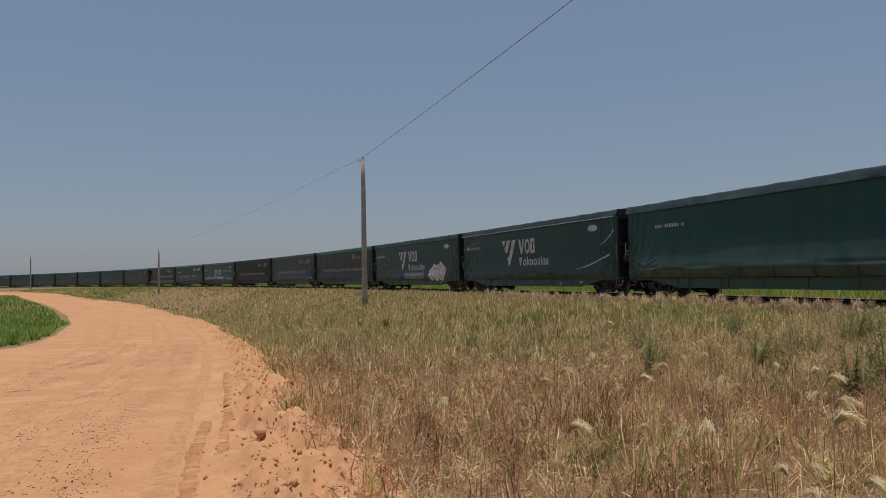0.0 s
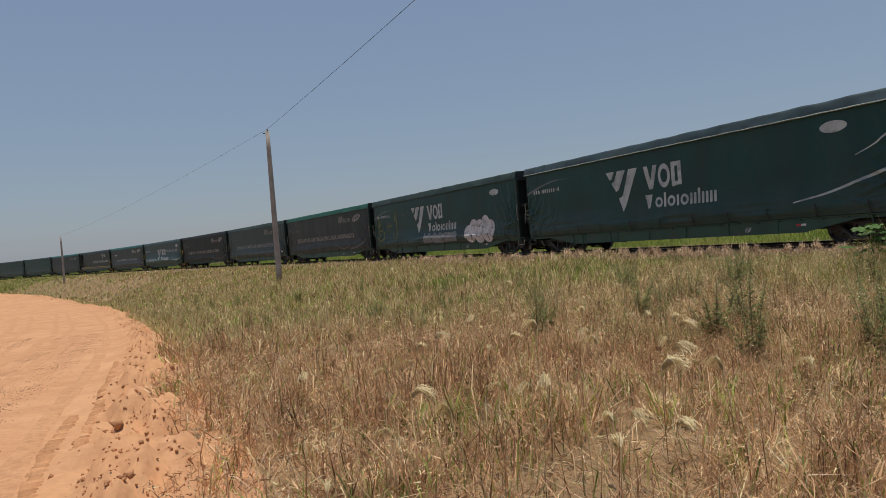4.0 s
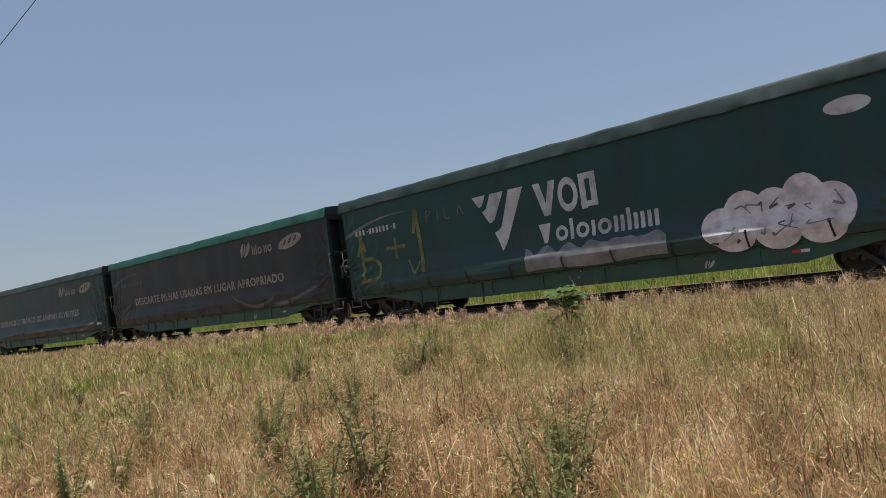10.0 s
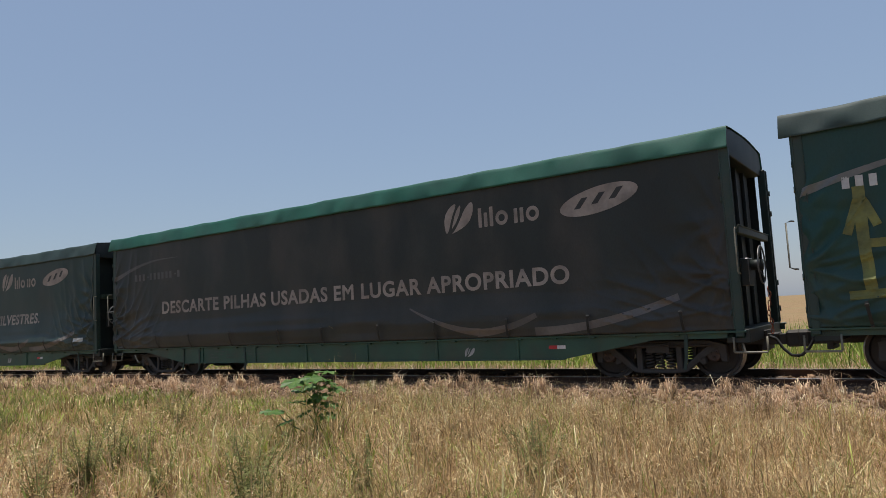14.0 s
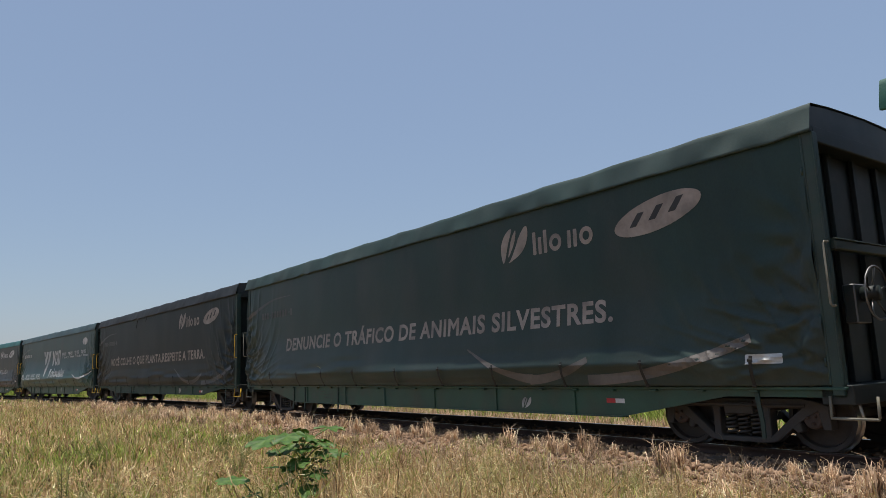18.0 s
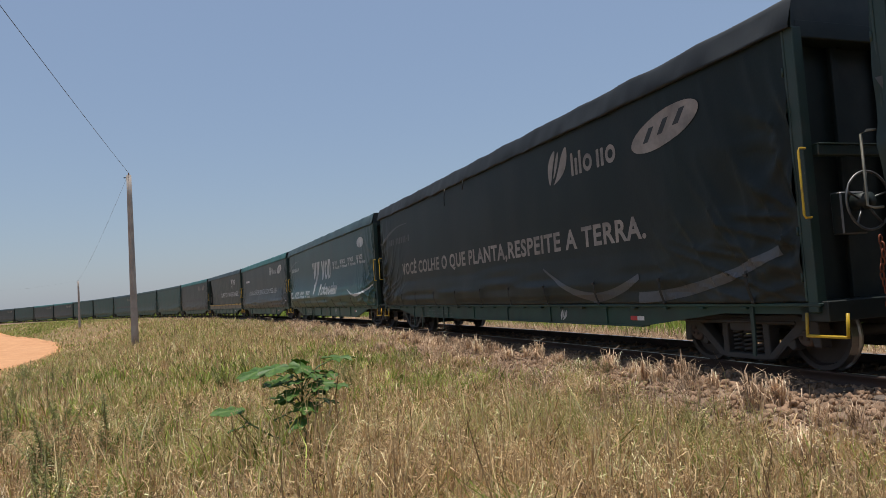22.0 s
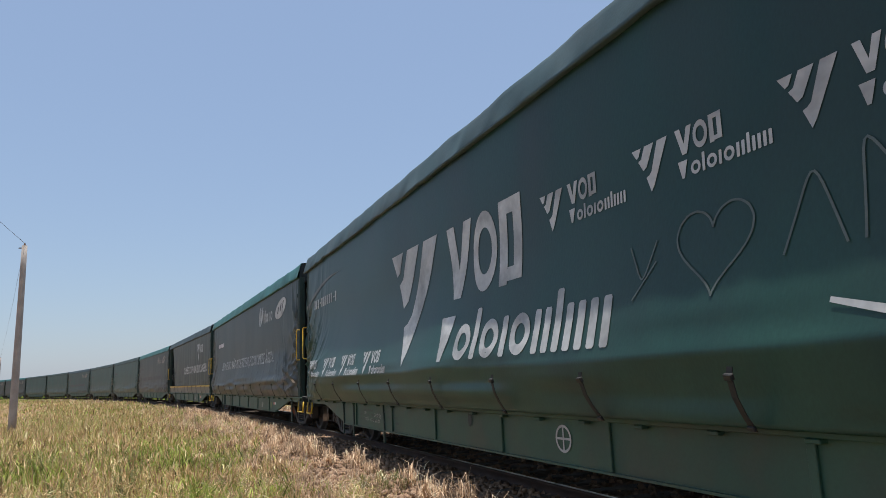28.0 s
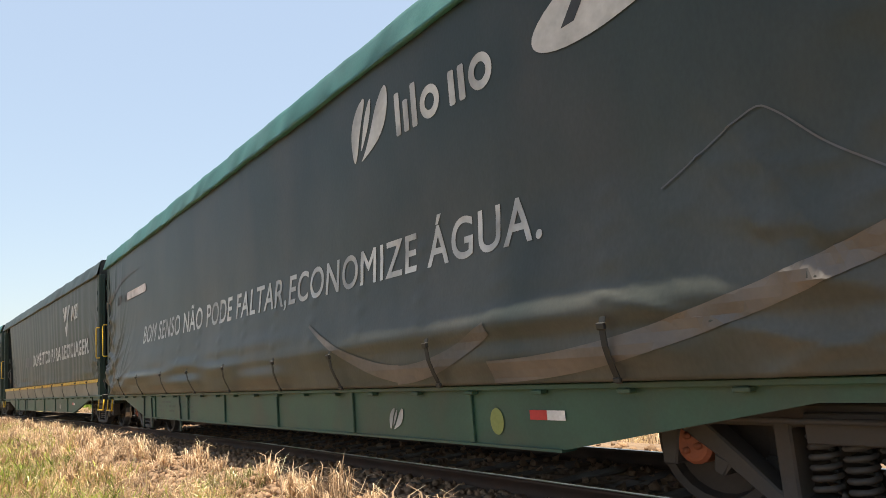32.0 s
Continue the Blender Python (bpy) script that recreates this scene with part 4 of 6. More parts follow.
def decal(name, art, m, wagon, fold, label="", lift=0.003):
    """Paint laid on the curtain, following its folds. z of the art is height over the ground."""
    q, f = art
    z = q[:, 1] - RAIL
    d = fold(q[:, 0], z)
    bm = bmesh.new()
    vs = [bm.verts.new((a - MID, 0, b)) for a, b in zip(q[:, 0], z)]
    for one in f:
        try:
            bm.faces.new([vs[i] for i in one])
        except ValueError:
            pass
    lo, hi = q.min(0), q.max(0)
    ends = lo[0] < 2.7 or hi[0] > 15.3
    step = 0.03 if ends and hi[0] - lo[0] < 3.5 else 0.16 if z.min() > 1.25 and not ends else 0.055
    if len(f) < 600 and wagon_near(wagon):
        for a in np.arange(lo[0] + step * 0.6, hi[0], step):
            bmesh.ops.bisect_plane(bm, geom=bm.verts[:] + bm.edges[:] + bm.faces[:], plane_co=(a - MID, 0, 0), plane_no=(1, 0, 0))
        for b in np.arange(z.min() + step * 0.6, z.max(), step):
            bmesh.ops.bisect_plane(bm, geom=bm.verts[:] + bm.edges[:] + bm.faces[:], plane_co=(0, 0, b), plane_no=(0, 0, 1))
        bmesh.ops.triangulate(bm, faces=bm.faces[:])
    c = np.array([v.co[:] for v in bm.verts])
    d = fold(c[:, 0] + MID, c[:, 2])
    for v, e in zip(bm.verts, d):
        v.co.y = FACE - e - lift - (0 if wagon_near(wagon) else 0.02) - (0.006 if ends else 0.002)
    for one in bm.faces:
        if one.normal.y > 0:
            one.normal_flip()
    me = bpy.data.meshes.new(name)
    bm.to_mesh(me)
    bm.free()
    me.materials.append(m)
    return part(name, me, m, wagon, label)


def triple_mark(u, z, w, h):
    """A pointed mark of three slanted stripes."""
    def at(a, b):
        return u + a * w, z + b * h
    return joined(shape([at(0, 1), at(0.12, 0.80), at(0.19, 0.83), at(0.27, 1)]),
                  shape([at(0.17, 0.72), at(0.30, 0.50), at(0.40, 0.55), at(0.63, 1), at(0.37, 1), at(0.26, 0.76)]),
                  shape([at(0.37, 0.33), at(0.50, 0), at(0.58, 0.12), at(1.0, 1), at(0.73, 1), at(0.52, 0.42), at(0.45, 0.36)]))


def rounded(pts, n=3):
    """Corners cut round and round, but for the first and the middle point."""
    p = [np.array(a, float) for a in pts]
    for _ in range(n):
        q = []
        for i, a in enumerate(p):
            b = p[(i + 1) % len(p)]
            q += [a * 0.75 + b * 0.25, a * 0.25 + b * 0.75]
        p = q
    return [tuple(a) for a in p]


def leaf_mark(u, z, w, h):
    left = [(0.50, 1.02), (0.18, 0.85), (0.0, 0.50), (0.06, 0.0), (0.16, 0.10), (0.27, 0.50)]
    right = [(1.0, 1.02), (1.02, 0.62), (0.80, 0.22), (0.22, -0.02), (0.36, 0.10), (0.55, 0.40), (0.72, 0.75)]
    mid = [(0.62, 0.96), (0.42, 0.70), (0.30, 0.30), (0.26, 0.14), (0.42, 0.36), (0.56, 0.62)]
    return joined(*[shape([(u + a * w, z + b * h) for a, b in rounded(o, 2)]) for o in (left, right, mid)])


def chevron(u, z, w, h):
    return shape([(u, z + h), (u + 0.3 * w, z + h), (u + 0.5 * w, z + 0.38 * h), (u + 0.7 * w, z + h), (u + w, z + h), (u + 0.64 * w, z), (u + 0.36 * w, z)])


def name_shapes(u, z, w, h, plan):
    """Plain bars and rings in the rhythm of a printed name. V: wedge, o: ring, l: tall bar, i: bar."""
    wide = {"V": 1.0, "o": 0.92, "l": 0.36, "i": 0.36, " ": 0.22}
    step = w / sum(wide[c] for c in plan)
    out = []
    for c in plan:
        a = wide[c] * step
        if c == "V":
            out.append(shape([(u, z + h * 1.3), (u + a * 0.8, z + h * 1.3), (u + a * 0.5, z), (u + a * 0.3, z)]))
        elif c == "o":
            out.append(oval(u + a * 0.48, z + h / 2, a * 0.42, h * 0.5, 24, 0.5))
        elif c in "li":
            out.append(block(u + a * 0.15, u + a * 0.75, z, z + h * (1.36 if c == "l" else 1.0), min(0.02, a * 0.1)))
        u += a
    return out


LONG_NAME = "Voloioiiliiii"


def number_bar(u, z, w, h):
    """Bars in place of a number: three, a dash, six, a dash, one."""
    step = w / 12.6
    out, a = [], u
    for c in "lll-llllll-l":
        if c == "-":
            out.append(block(a + 0.25 * step, a + 0.8 * step, z + 0.42 * h, z + 0.58 * h))
        else:
            out.append(block(a, a + 0.6 * step, z, z + h))
        a += step * 1.05
    return out


def top_arc():
    return ribbon(curve(lambda t: (0.15 + 3.2 * t, 3.30 + 0.46 * math.sin(math.pi / 2 * min(1, t * 1.25))), 14), 0.13, 0.008)


def swoosh(u, z):
    return joined(ribbon(curve(lambda t: (u + 1.75 * t, z + 0.55 * (1 - t) ** 1.6 - 0.0 * t), 14), 0.03, 0.16),
                  ribbon(curve(lambda t: (u + 1.65 + 1.35 * t, z + 0.30 * t * t - 0.01), 10), 0.16, 0.10),
                  ribbon(curve(lambda t: (u + 2.95 + 2.7 * t, z - 0.02 + 0.5 * t * t), 14), 0.16, 0.12))


def small_marks(w, fold, u, z, s):
    """The small repeat of the pointed mark with its two lines."""
    decal("small_mark", triple_mark(u, z, 0.40 * s, 0.36 * s), P_WHITE, w, fold, "small white pointed mark")
    each("small_block", three_blocks(u + 0.48 * s, z + 0.17 * s, 0.44 * s, 0.19 * s), P_WHITE, w, fold, "small white shape")
    each("small_line", name_shapes(u + 0.49 * s, z + 0.005, 0.82 * s, 0.095 * s, LONG_NAME), P_WHITE, w, fold, "tiny white block in a row")


def each(name, arts, m, wagon, fold, label="", lift=0.003):
    for art in arts:
        decal(name, art, m, wagon, fold, label, lift)


def three_blocks(u, z, w, h):
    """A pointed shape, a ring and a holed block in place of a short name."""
    holed = joined(block(u + 0.74 * w, u + 0.83 * w, z, z + h), block(u + 0.83 * w, u + 0.99 * w, z + 0.82 * h, z + h), block(u + 0.90 * w, u + 0.99 * w, z + 0.2 * h, z + 0.82 * h), block(u + 0.83 * w, u + 0.99 * w, z + 0.04 * h, z + 0.2 * h))
    return [chevron(u, z, 0.38 * w, h), oval(u + 0.55 * w, z + 0.5 * h, 0.155 * w, 0.5 * h, 28, 0.58), holed]



def big_mark(w, fold, m, u=6.02, z=2.0):
    decal("pointed_mark", triple_mark(u, z, 1.86, 1.66), m, w, fold, "worn white pointed mark of three stripes")
    each("brand_block", three_blocks(u + 2.18, z + 0.74, 1.95, 0.90), m, w, fold, "worn white block beside the mark")
    each("line_block", name_shapes(u + 2.2, z + 0.02, 3.5, 0.40, LONG_NAME), m, w, fold, "small white block in a row")


def paper_art(w, fold, slogan, u, width, m, faint=False, swoosh_at=11.4):
    """The print of the dark wagons: leaf, blocks, oval, slogan, curved bands."""
    decal("leaf_mark", leaf_mark(12.38, 3.38, 0.72, 0.64), m, w, fold, "leaf-shaped print in two halves")
    each("brand_block", name_shapes(13.2, 3.44, 1.4, 0.29, "lilo iio"), m, w, fold, "pale block beside the leaf")
    decal("oval_mark", oval(15.75, 3.67, 0.75, 0.24, 40, 0, 0.12), m, w, fold, "pale oval print")
    each("oval_bar", [shape([(15.28 + i * 0.34, 3.54 + 0.055 * i), (15.40 + i * 0.34, 3.545 + 0.055 * i), (15.56 + i * 0.34, 3.74 + 0.055 * i), (15.44 + i * 0.34, 3.735 + 0.055 * i)]) for i in range(3)], P_DARK, w, fold, "dark slanted bar inside the oval", 0.005)
    if slogan:
        each("slogan_word", words(word(slogan, u, 2.21, width, 0.34, 0.012 if "\u00c3" in slogan else 0.03), 0.34), m, w, fold, "word in capital letters")
    else:
        decal("slogan_bar", block(3.0, 15.0, 2.24, 2.52, 0.006), P_FAINT, w, fold, "faint pale band where lettering runs")
    decal("curved_band", swoosh(swoosh_at, 1.36), P_BAND if not faint else P_FAINT, w, fold, "curved pale band low on the curtain")
    decal("arc_band", top_arc(), P_FAINT, w, fold, "thin pale arc at the curtain's corner")
    each("number_bar", number_bar(1.3, 3.2, 2.2, 0.19) if wagon_near(w) else [block(1.3, 3.5, 3.2, 3.34)], P_FAINT, w, fold, "faded number bar")


WAGONS = []


def wagon(index, curtain_m, roof_m, label, bulge=0.045, ends=1.0, detail=2, pleat=0.0, seed=None):
    """One wagon with its parts. detail 2: near enough to show its straps and fittings."""
    seed = index if seed is None else seed
    w = new("wagon")
    w.empty_display_size = 0.5
    tagged(w, label, "freight wagon", "wagons of the train")
    open_rear = pleat > 0
    if index < 9:
        w["near"] = 1
    rail_m = S_YELLOW if 4 < index < 9 else S_PALE

    def fold(u, z):
        return folds(u, z, seed, bulge, ends, pleat)

    if open_rear:
        def pulled(u, z):
            return 3.3 - 1.6 * (z - 1.2) / 2.63 + u * (18.05 - 3.3 + 1.6 * (z - 1.2) / 2.63) / 18.05
        me = curtain_mesh(seed, 0.02, 0.3, pleat, 1.22, pulled)
    else:
        me = curtain_mesh(seed, bulge, ends, fine=index < 13)
    me.materials.append(curtain_m)
    part("curtain", me, curtain_m, w)
    far = once(("far", curtain_m.name), lambda: sheet("curtain", np.linspace(REAR, FRONT, 30), np.linspace(CUR_LO, CUR_HI, 8), lambda u, z: np.stack([u - MID, 1.5 + 0.02 * np.sin(u * 2 + z), z], -1)))
    part("curtain", far, curtain_m, w)
    rows = 240 if index < 9 else 60
    part("roof", once(("roof", seed % 4, rows, roof_m.name), lambda: roof_mesh(seed % 4, rows)), roof_m, w)
    sill_m = S_SHADY if index == 5 else S_GREEN
    part("side_sill", once(("sill", sill_m.name), lambda: sill_mesh(sill_m, 0.50 if index == 5 else 0.39)), sill_m, w)
    o = part("side_sill", once(("sill", sill_m.name), lambda: sill_mesh(sill_m, 0.50 if index == 5 else 0.39)), sill_m, w)
    o.matrix_basis = pose(0, 0, 0, 0, 0, 180)
    part("underframe", once("floor", floor_mesh), S_DARK, w)
    for front in (True, False):
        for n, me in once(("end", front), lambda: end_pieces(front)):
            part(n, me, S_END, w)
        x = (17.99 if front else 0.24) - MID
        for y, rz in ((FACE + 0.02, 0), (-FACE - 0.02, 180)):
            part("corner_post", once("post", post_mesh), S_POST, w).matrix_basis = pose(x, y, 0, 0, 0, rz)
        part("end_beam", once("beam", beam_mesh), S_POST, w).matrix_basis = pose(x, 0, 0)
        part("coupler", once("coupler", coupler_mesh), S_DARK, w).matrix_basis = pose((18.25 if front else 0.05) - MID, 0, 0, 0, 0, 0 if front else 180)
        if detail > 0:
            sg = 1 if front else -1
            part("grab_handle", once(("handle", front, rail_m.name), lambda: handle_mesh(-0.02 if front else -0.10)), rail_m, w, "bent painted grab handle").matrix_basis = pose((18.05 if front else 0.05) - MID, FACE, 0)
            part("step", once(("step", rail_m.name), step_mesh), rail_m, w, "bent-bar foot step").matrix_basis = pose((18.10 if front else 0.28) - MID, FACE + 0.0, 0)
            part("brake_hose", once("hose", hose_mesh), S_STRAP, w).matrix_basis = pose((18.2 if front else 0.1) - MID, -0.4, 0, 0, 0, 0 if front else 180)
    if detail > 0:
        part("brake_wheel", once("bw", brake_wheel_mesh), S_CHROME, w, "bare steel hand brake wheel").matrix_basis = pose(18.28 - MID, -0.95, 1.87)
        part("chain", once("chain", chain_mesh), S_RUST, w, "rusty hanging chain").matrix_basis = pose(18.33 - MID, -0.9, 1.45)
    for c in (2.08, 16.5):
        b = part("bogie", once("bolster", bolster_mesh), S_DARK, w, "two-axle cast steel bogie")
        b.matrix_basis = pose(c - MID, 0, 0)
        for s in (-1, 1):
            part("sideframe", once("frame", sideframe_mesh), S_DARK, b).matrix_basis = pose(0, s * 1.02, 0)
            if detail > 0:
                for k in (-0.18, 0.0, 0.18):
                    part("spring", once("spring", spring_mesh), S_DARK, b).matrix_basis = pose(k, s * 1.02, 0)
        for a in (-0.93, 0.93):
            cap = S_RUST if index == 7 else S_CAP
            ws = part("wheelset", once(("wheelset", cap.name), lambda: wheelset_mesh(cap)), [S_WHEEL, S_TREAD, cap], b, "steel wheels with orange bearing caps" if index == 7 else "steel wheels with dusty brown bearing caps")
            ws.matrix_basis = pose(a, 0, 0.42)
            ws["turn"] = 1
    if detail > 1:
        r = random.Random(seed)
        for i in range(11):
            u = 0.85 + i * 1.62 + r.uniform(-0.12, 0.12)
            if open_rear and u < 3.5:
                continue
            st = part("strap", once("strap", strap_mesh), [S_STRAP, S_BUCKLE], w)
            st.matrix_basis = pose(u - MID, FACE - bulge * 0.62, 0.83, math.degrees(math.atan(0.45 * bulge / 0.34)) + r.uniform(-2, 2), r.uniform(-7, 7), 0) @ pose(0, 0, -0.83)
        for u in (4.1, 6.0, 17.0, 3.4):
            part("hanger", once("hanger", hanger_mesh), S_POST, w).matrix_basis = pose(u - MID, FACE + 0.04, 0.0, 0, r.uniform(-8, 8), 0)
    WAGONS.append((index, w))
    return w, fold


def plates(w, leaf=True, lime=False, leaf_at=(12.68, 0.87)):
    flat = lambda u, z: u * 0 - 0.05
    if leaf:
        decal("sill_emblem", leaf_mark(*leaf_at, 0.24, 0.20), P_WHITE, w, flat, "small white leaf on the sill", 0.006)
    decal("red_plate", block(14.56, 14.73, 1.0, 1.065), P_RED, w, flat, "red half of a reflector plate", 0.006)
    decal("white_plate", block(14.73, 14.9, 1.0, 1.065), P_PLATE, w, flat, "white half of a reflector plate", 0.006)
    if lime:
        decal("lime_disc", oval(14.2, 0.98, 0.075, 0.095), P_LIME, w, flat, "faded lime oval", 0.006)
    rows = []
    for i in range(3):
        for k in range(9):
            a = 4.6 + k * 0.22 + (0.2 if k > 4 else 0)
            if (i * 5 + k * 3) % 4:
                rows.append(block(a, a + 0.10 + 0.05 * ((k + i) % 3), 1.08 - i * 0.075, 1.112 - i * 0.075))
    tagged(decal("stencil", joined(*rows), P_STENCIL, w, flat, "rows of stencilled data bars on the sill", 0.006), "", "", "", "stuff")


def train():
    # the leading wagon: plain teal
    w, f = wagon(0, C_TEAL, R_BLUE, "teal curtain-sided freight wagon with a plain side", 0.21)
    each("number_bar", number_bar(2.1, 3.43, 1.95, 0.15), P_WHITE, w, f, "white number bar")
    # green with a big mark
    w, f = wagon(1, C_GREEN, R_BLUE, "dark green curtain-sided freight wagon with a big white mark", 0.10)
    big_mark(w, f, P_WHITE)
    decal("oval_mark", oval(16.0, 3.80, 0.42, 0.17), P_WHITE, w, f, "small white oval")
    each("number_bar", number_bar(0.7, 3.26, 2.1, 0.17), P_WHITE, w, f, "white number bar")
    decal("arc_band", top_arc(), P_ARC, w, f, "thin pale arc")
    decal("curved_band", joined(ribbon([(14.6, 1.72), (15.7, 1.9), (17.4, 2.4)], 0.04, 0.09), ribbon([(16.6, 2.9), (17.2, 3.15), (17.8, 3.6)], 0.02, 0.07)), P_WHITE, w, f, "torn pale bands")
    plates(w)
    bm = bmesh.new()
    rod(bm, [(0.1 + i * 0.296 - MID, FACE - 0.09, 3.82 + 0.006 * math.sin(i * 1.7)) for i in range(61)], 0.02, 6)
    part("hem_strip", bm, P_HEM, w, "pale strip along the roof's hem")
    # green with sprayed shapes
    w, f = wagon(2, C_GREEN, R_GREY, "dark green curtain-sided freight wagon with sprayed shapes on it", 0.16)
    big_mark(w, f, P_WHITE, 6.15)
    decal("oval_mark", oval(15.97, 3.75, 0.42, 0.17), P_WHITE, w, f, "small white oval")
    each("number_bar", number_bar(0.75, 3.28, 2.1, 0.18), P_WHITE, w, f, "white number bar")
    decal("arc_band", top_arc(), P_ARC, w, f, "thin pale arc")
    rr = random.Random(4)
    cloud = shape([(7.85 + 4.1 * t, 1.32 + 0.03 * math.sin(9 * t)) for t in np.linspace(0, 1, 20)] + [(11.95 - 4.1 * t, 1.78 + 0.14 * abs(math.sin(17 * t)) + 0.05 * math.sin(40 * t)) for t in np.linspace(0, 1, 60)])
    decal("grey_spray", cloud, P_GREYSPRAY, w, f, "grey bubble of spray paint", 0.005)
    for k, (a, b, h) in enumerate(((13.25, 1.75, 0.42), (13.75, 1.95, 0.52), (14.35, 1.85, 0.58), (14.95, 2.0, 0.62), (15.45, 1.85, 0.5), (13.5, 1.5, 0.33), (14.4, 1.48, 0.36), (15.25, 1.5, 0.36))):
        decal("white_spray", oval(a, b, 0.46, h, 22), P_PINK, w, f, "white and pink bubble of spray paint", 0.005 + 0.0008 * k)
    for k in range(16):
        a, b = rr.uniform(13.0, 15.6), rr.uniform(1.35, 2.15)
        decal("dark_stroke", ribbon([(a, b), (a + rr.uniform(-0.25, 0.25), b + rr.uniform(-0.1, 0.1)), (a + rr.uniform(-0.1, 0.45), b + rr.uniform(-0.25, 0.25))], rr.uniform(0.03, 0.08), 0.02), P_GREYSPRAY if k % 3 else P_FAINT, w, f, "dark worn stroke in the spray paint", 0.013)
    decal("yellow_spray", joined(ribbon([(0.95, 3.3), (0.95, 2.5), (1.0, 1.7)], 0.16), ribbon([(1.0, 2.45), (1.5, 2.45), (1.85, 2.2), (1.8, 1.75), (0.7, 1.7)], 0.13), ribbon([(0.75, 2.6), (0.95, 3.2), (1.15, 2.7)], 0.12),
                                 ribbon([(2.2, 2.68), (3.1, 2.68)], 0.12), ribbon([(2.65, 3.0), (2.65, 2.3)], 0.12), ribbon([(3.55, 3.0), (3.75, 3.75)], 0.14), ribbon([(3.75, 3.75), (3.85, 1.75)], 0.16), ribbon([(3.2, 2.2), (3.45, 1.7), (3.7, 2.1)], 0.08)), P_YELLOW, w, f, "faded yellow sprayed strokes", 0.006)
    each("chalk_line", (ribbon([(4.2, 3.2), (4.2, 3.6), (4.45, 3.55), (4.2, 3.4)], 0.05), ribbon([(4.7, 3.25), (4.7, 3.6)], 0.05), ribbon([(5.0, 3.6), (5.0, 3.25), (5.2, 3.25)], 0.05), ribbon([(5.5, 3.25), (5.6, 3.6), (5.75, 3.25)], 0.05)), P_FAINT, w, f, "faint chalk stroke", 0.005)
    plates(w)
    # dark wagons with slogans
    w, f = wagon(3, C_BROWN, R_GREEN, "dusty black curtain-sided freight wagon with a green roof and slogan", 0.08)
    paper_art(w, f, "DESCARTE PILHAS USADAS EM LUGAR APROPRIADO", 2.6, 12.5, P_DUSTY)
    plates(w)
    w, f = wagon(4, C_NIGHT, R_GREY, "black-green curtain-sided freight wagon with a cream slogan", 0.17)
    paper_art(w, f, "DENUNCIE O TR\u00c1FICO DE ANIMAIS SILVESTRES.", 3.12, 11.75, P_DUSTY)
    decal("white_plate", block(16.95, 17.4, 1.52, 1.64, 0.01), P_WHITE, w, f, "pale patch on the curtain", 0.005)
    plates(w)
    w, f = wagon(5, C_DARK, R_DARK, "faded black curtain-sided freight wagon with a loose roof edge and slogan", 0.035)
    paper_art(w, f, "VOC\u00ca COLHE O QUE PLANTA,RESPEITE A TERRA.", 2.58, 12.6, P_DUSTY, True, 11.95)
    for u, n in ((7.0, 5), (8.3, 3)):
        bm = bmesh.new()
        rod(bm, [(u - MID + 0.03 * math.sin(i * 2), FACE - 0.06 - 0.01 * i, 3.8 - 0.11 * i) for i in range(n)], 0.014, 6)
        part("loose_cord", bm, S_STRAP, w, "loose black cord at the roof's edge")
    plates(w, leaf_at=(12.4, 0.96))
    # green with many marks
    w, f = wagon(6, C_DEEP, R_SLATE, "green curtain-sided freight wagon with large and small white marks", 0.25, 1.0)
    big_mark(w, f, P_WHITE, 6.75, 1.76)
    for u, z in ((1.26, 1.69), (2.7, 1.69), (4.13, 1.69), (5.55, 1.69), (11.24, 2.87), (12.65, 2.87), (14.02, 2.87), (15.4, 2.87)):
        small_marks(w, f, u, z, 1.0)
    decal("oval_mark", oval(16.1, 3.7, 0.5, 0.2), P_WHITE, w, f, "white oval")
    each("number_bar", number_bar(1.0, 3.2, 2.1, 0.20), P_WHITE, w, f, "white number bar")
    decal("arc_band", top_arc(), P_ARC, w, f, "thin pale arc")
    heart = curve(lambda t: (13.45 + 0.34 * math.sin(2 * math.pi * t) ** 3, 2.38 + 0.02 * (13 * math.cos(2 * math.pi * t) - 5 * math.cos(4 * math.pi * t) - 2 * math.cos(6 * math.pi * t) - math.cos(8 * math.pi * t))), 30)
    each("chalk_line", [ribbon(heart, 0.016), ribbon([(12.6, 2.5), (12.75, 2.2), (12.9, 2.5)], 0.014), ribbon([(12.65, 2.1), (12.9, 2.35)], 0.014), ribbon([(14.0, 2.2), (14.2, 2.7), (14.4, 2.2)], 0.016), ribbon([(14.5, 2.2), (14.5, 2.8), (14.8, 2.3), (14.9, 2.8)], 0.016)], P_CHALK, w, f, "faint chalk stroke", 0.005)
    decal("curved_band", joined(ribbon(curve(lambda t: (14.3 + 1.5 * t, 1.92 - 0.25 * math.sin(t * 1.57)), 12), 0.03, 0.10), ribbon(curve(lambda t: (15.7 + 1.9 * t, 1.68 + 0.35 * t * t), 12), 0.12, 0.05)), P_WHITE, w, f, "white curved band")
    plates(w, False)
    flat = lambda u, z: u * 0 - 0.05
    decal("round_emblem", joined(oval(11.31, 1.03, 0.13, 0.12, 24, 0.82), block(11.30, 11.32, 0.93, 1.13), block(11.2, 11.42, 1.02, 1.04)), P_WHITE, w, flat, "round white emblem on the sill", 0.006)
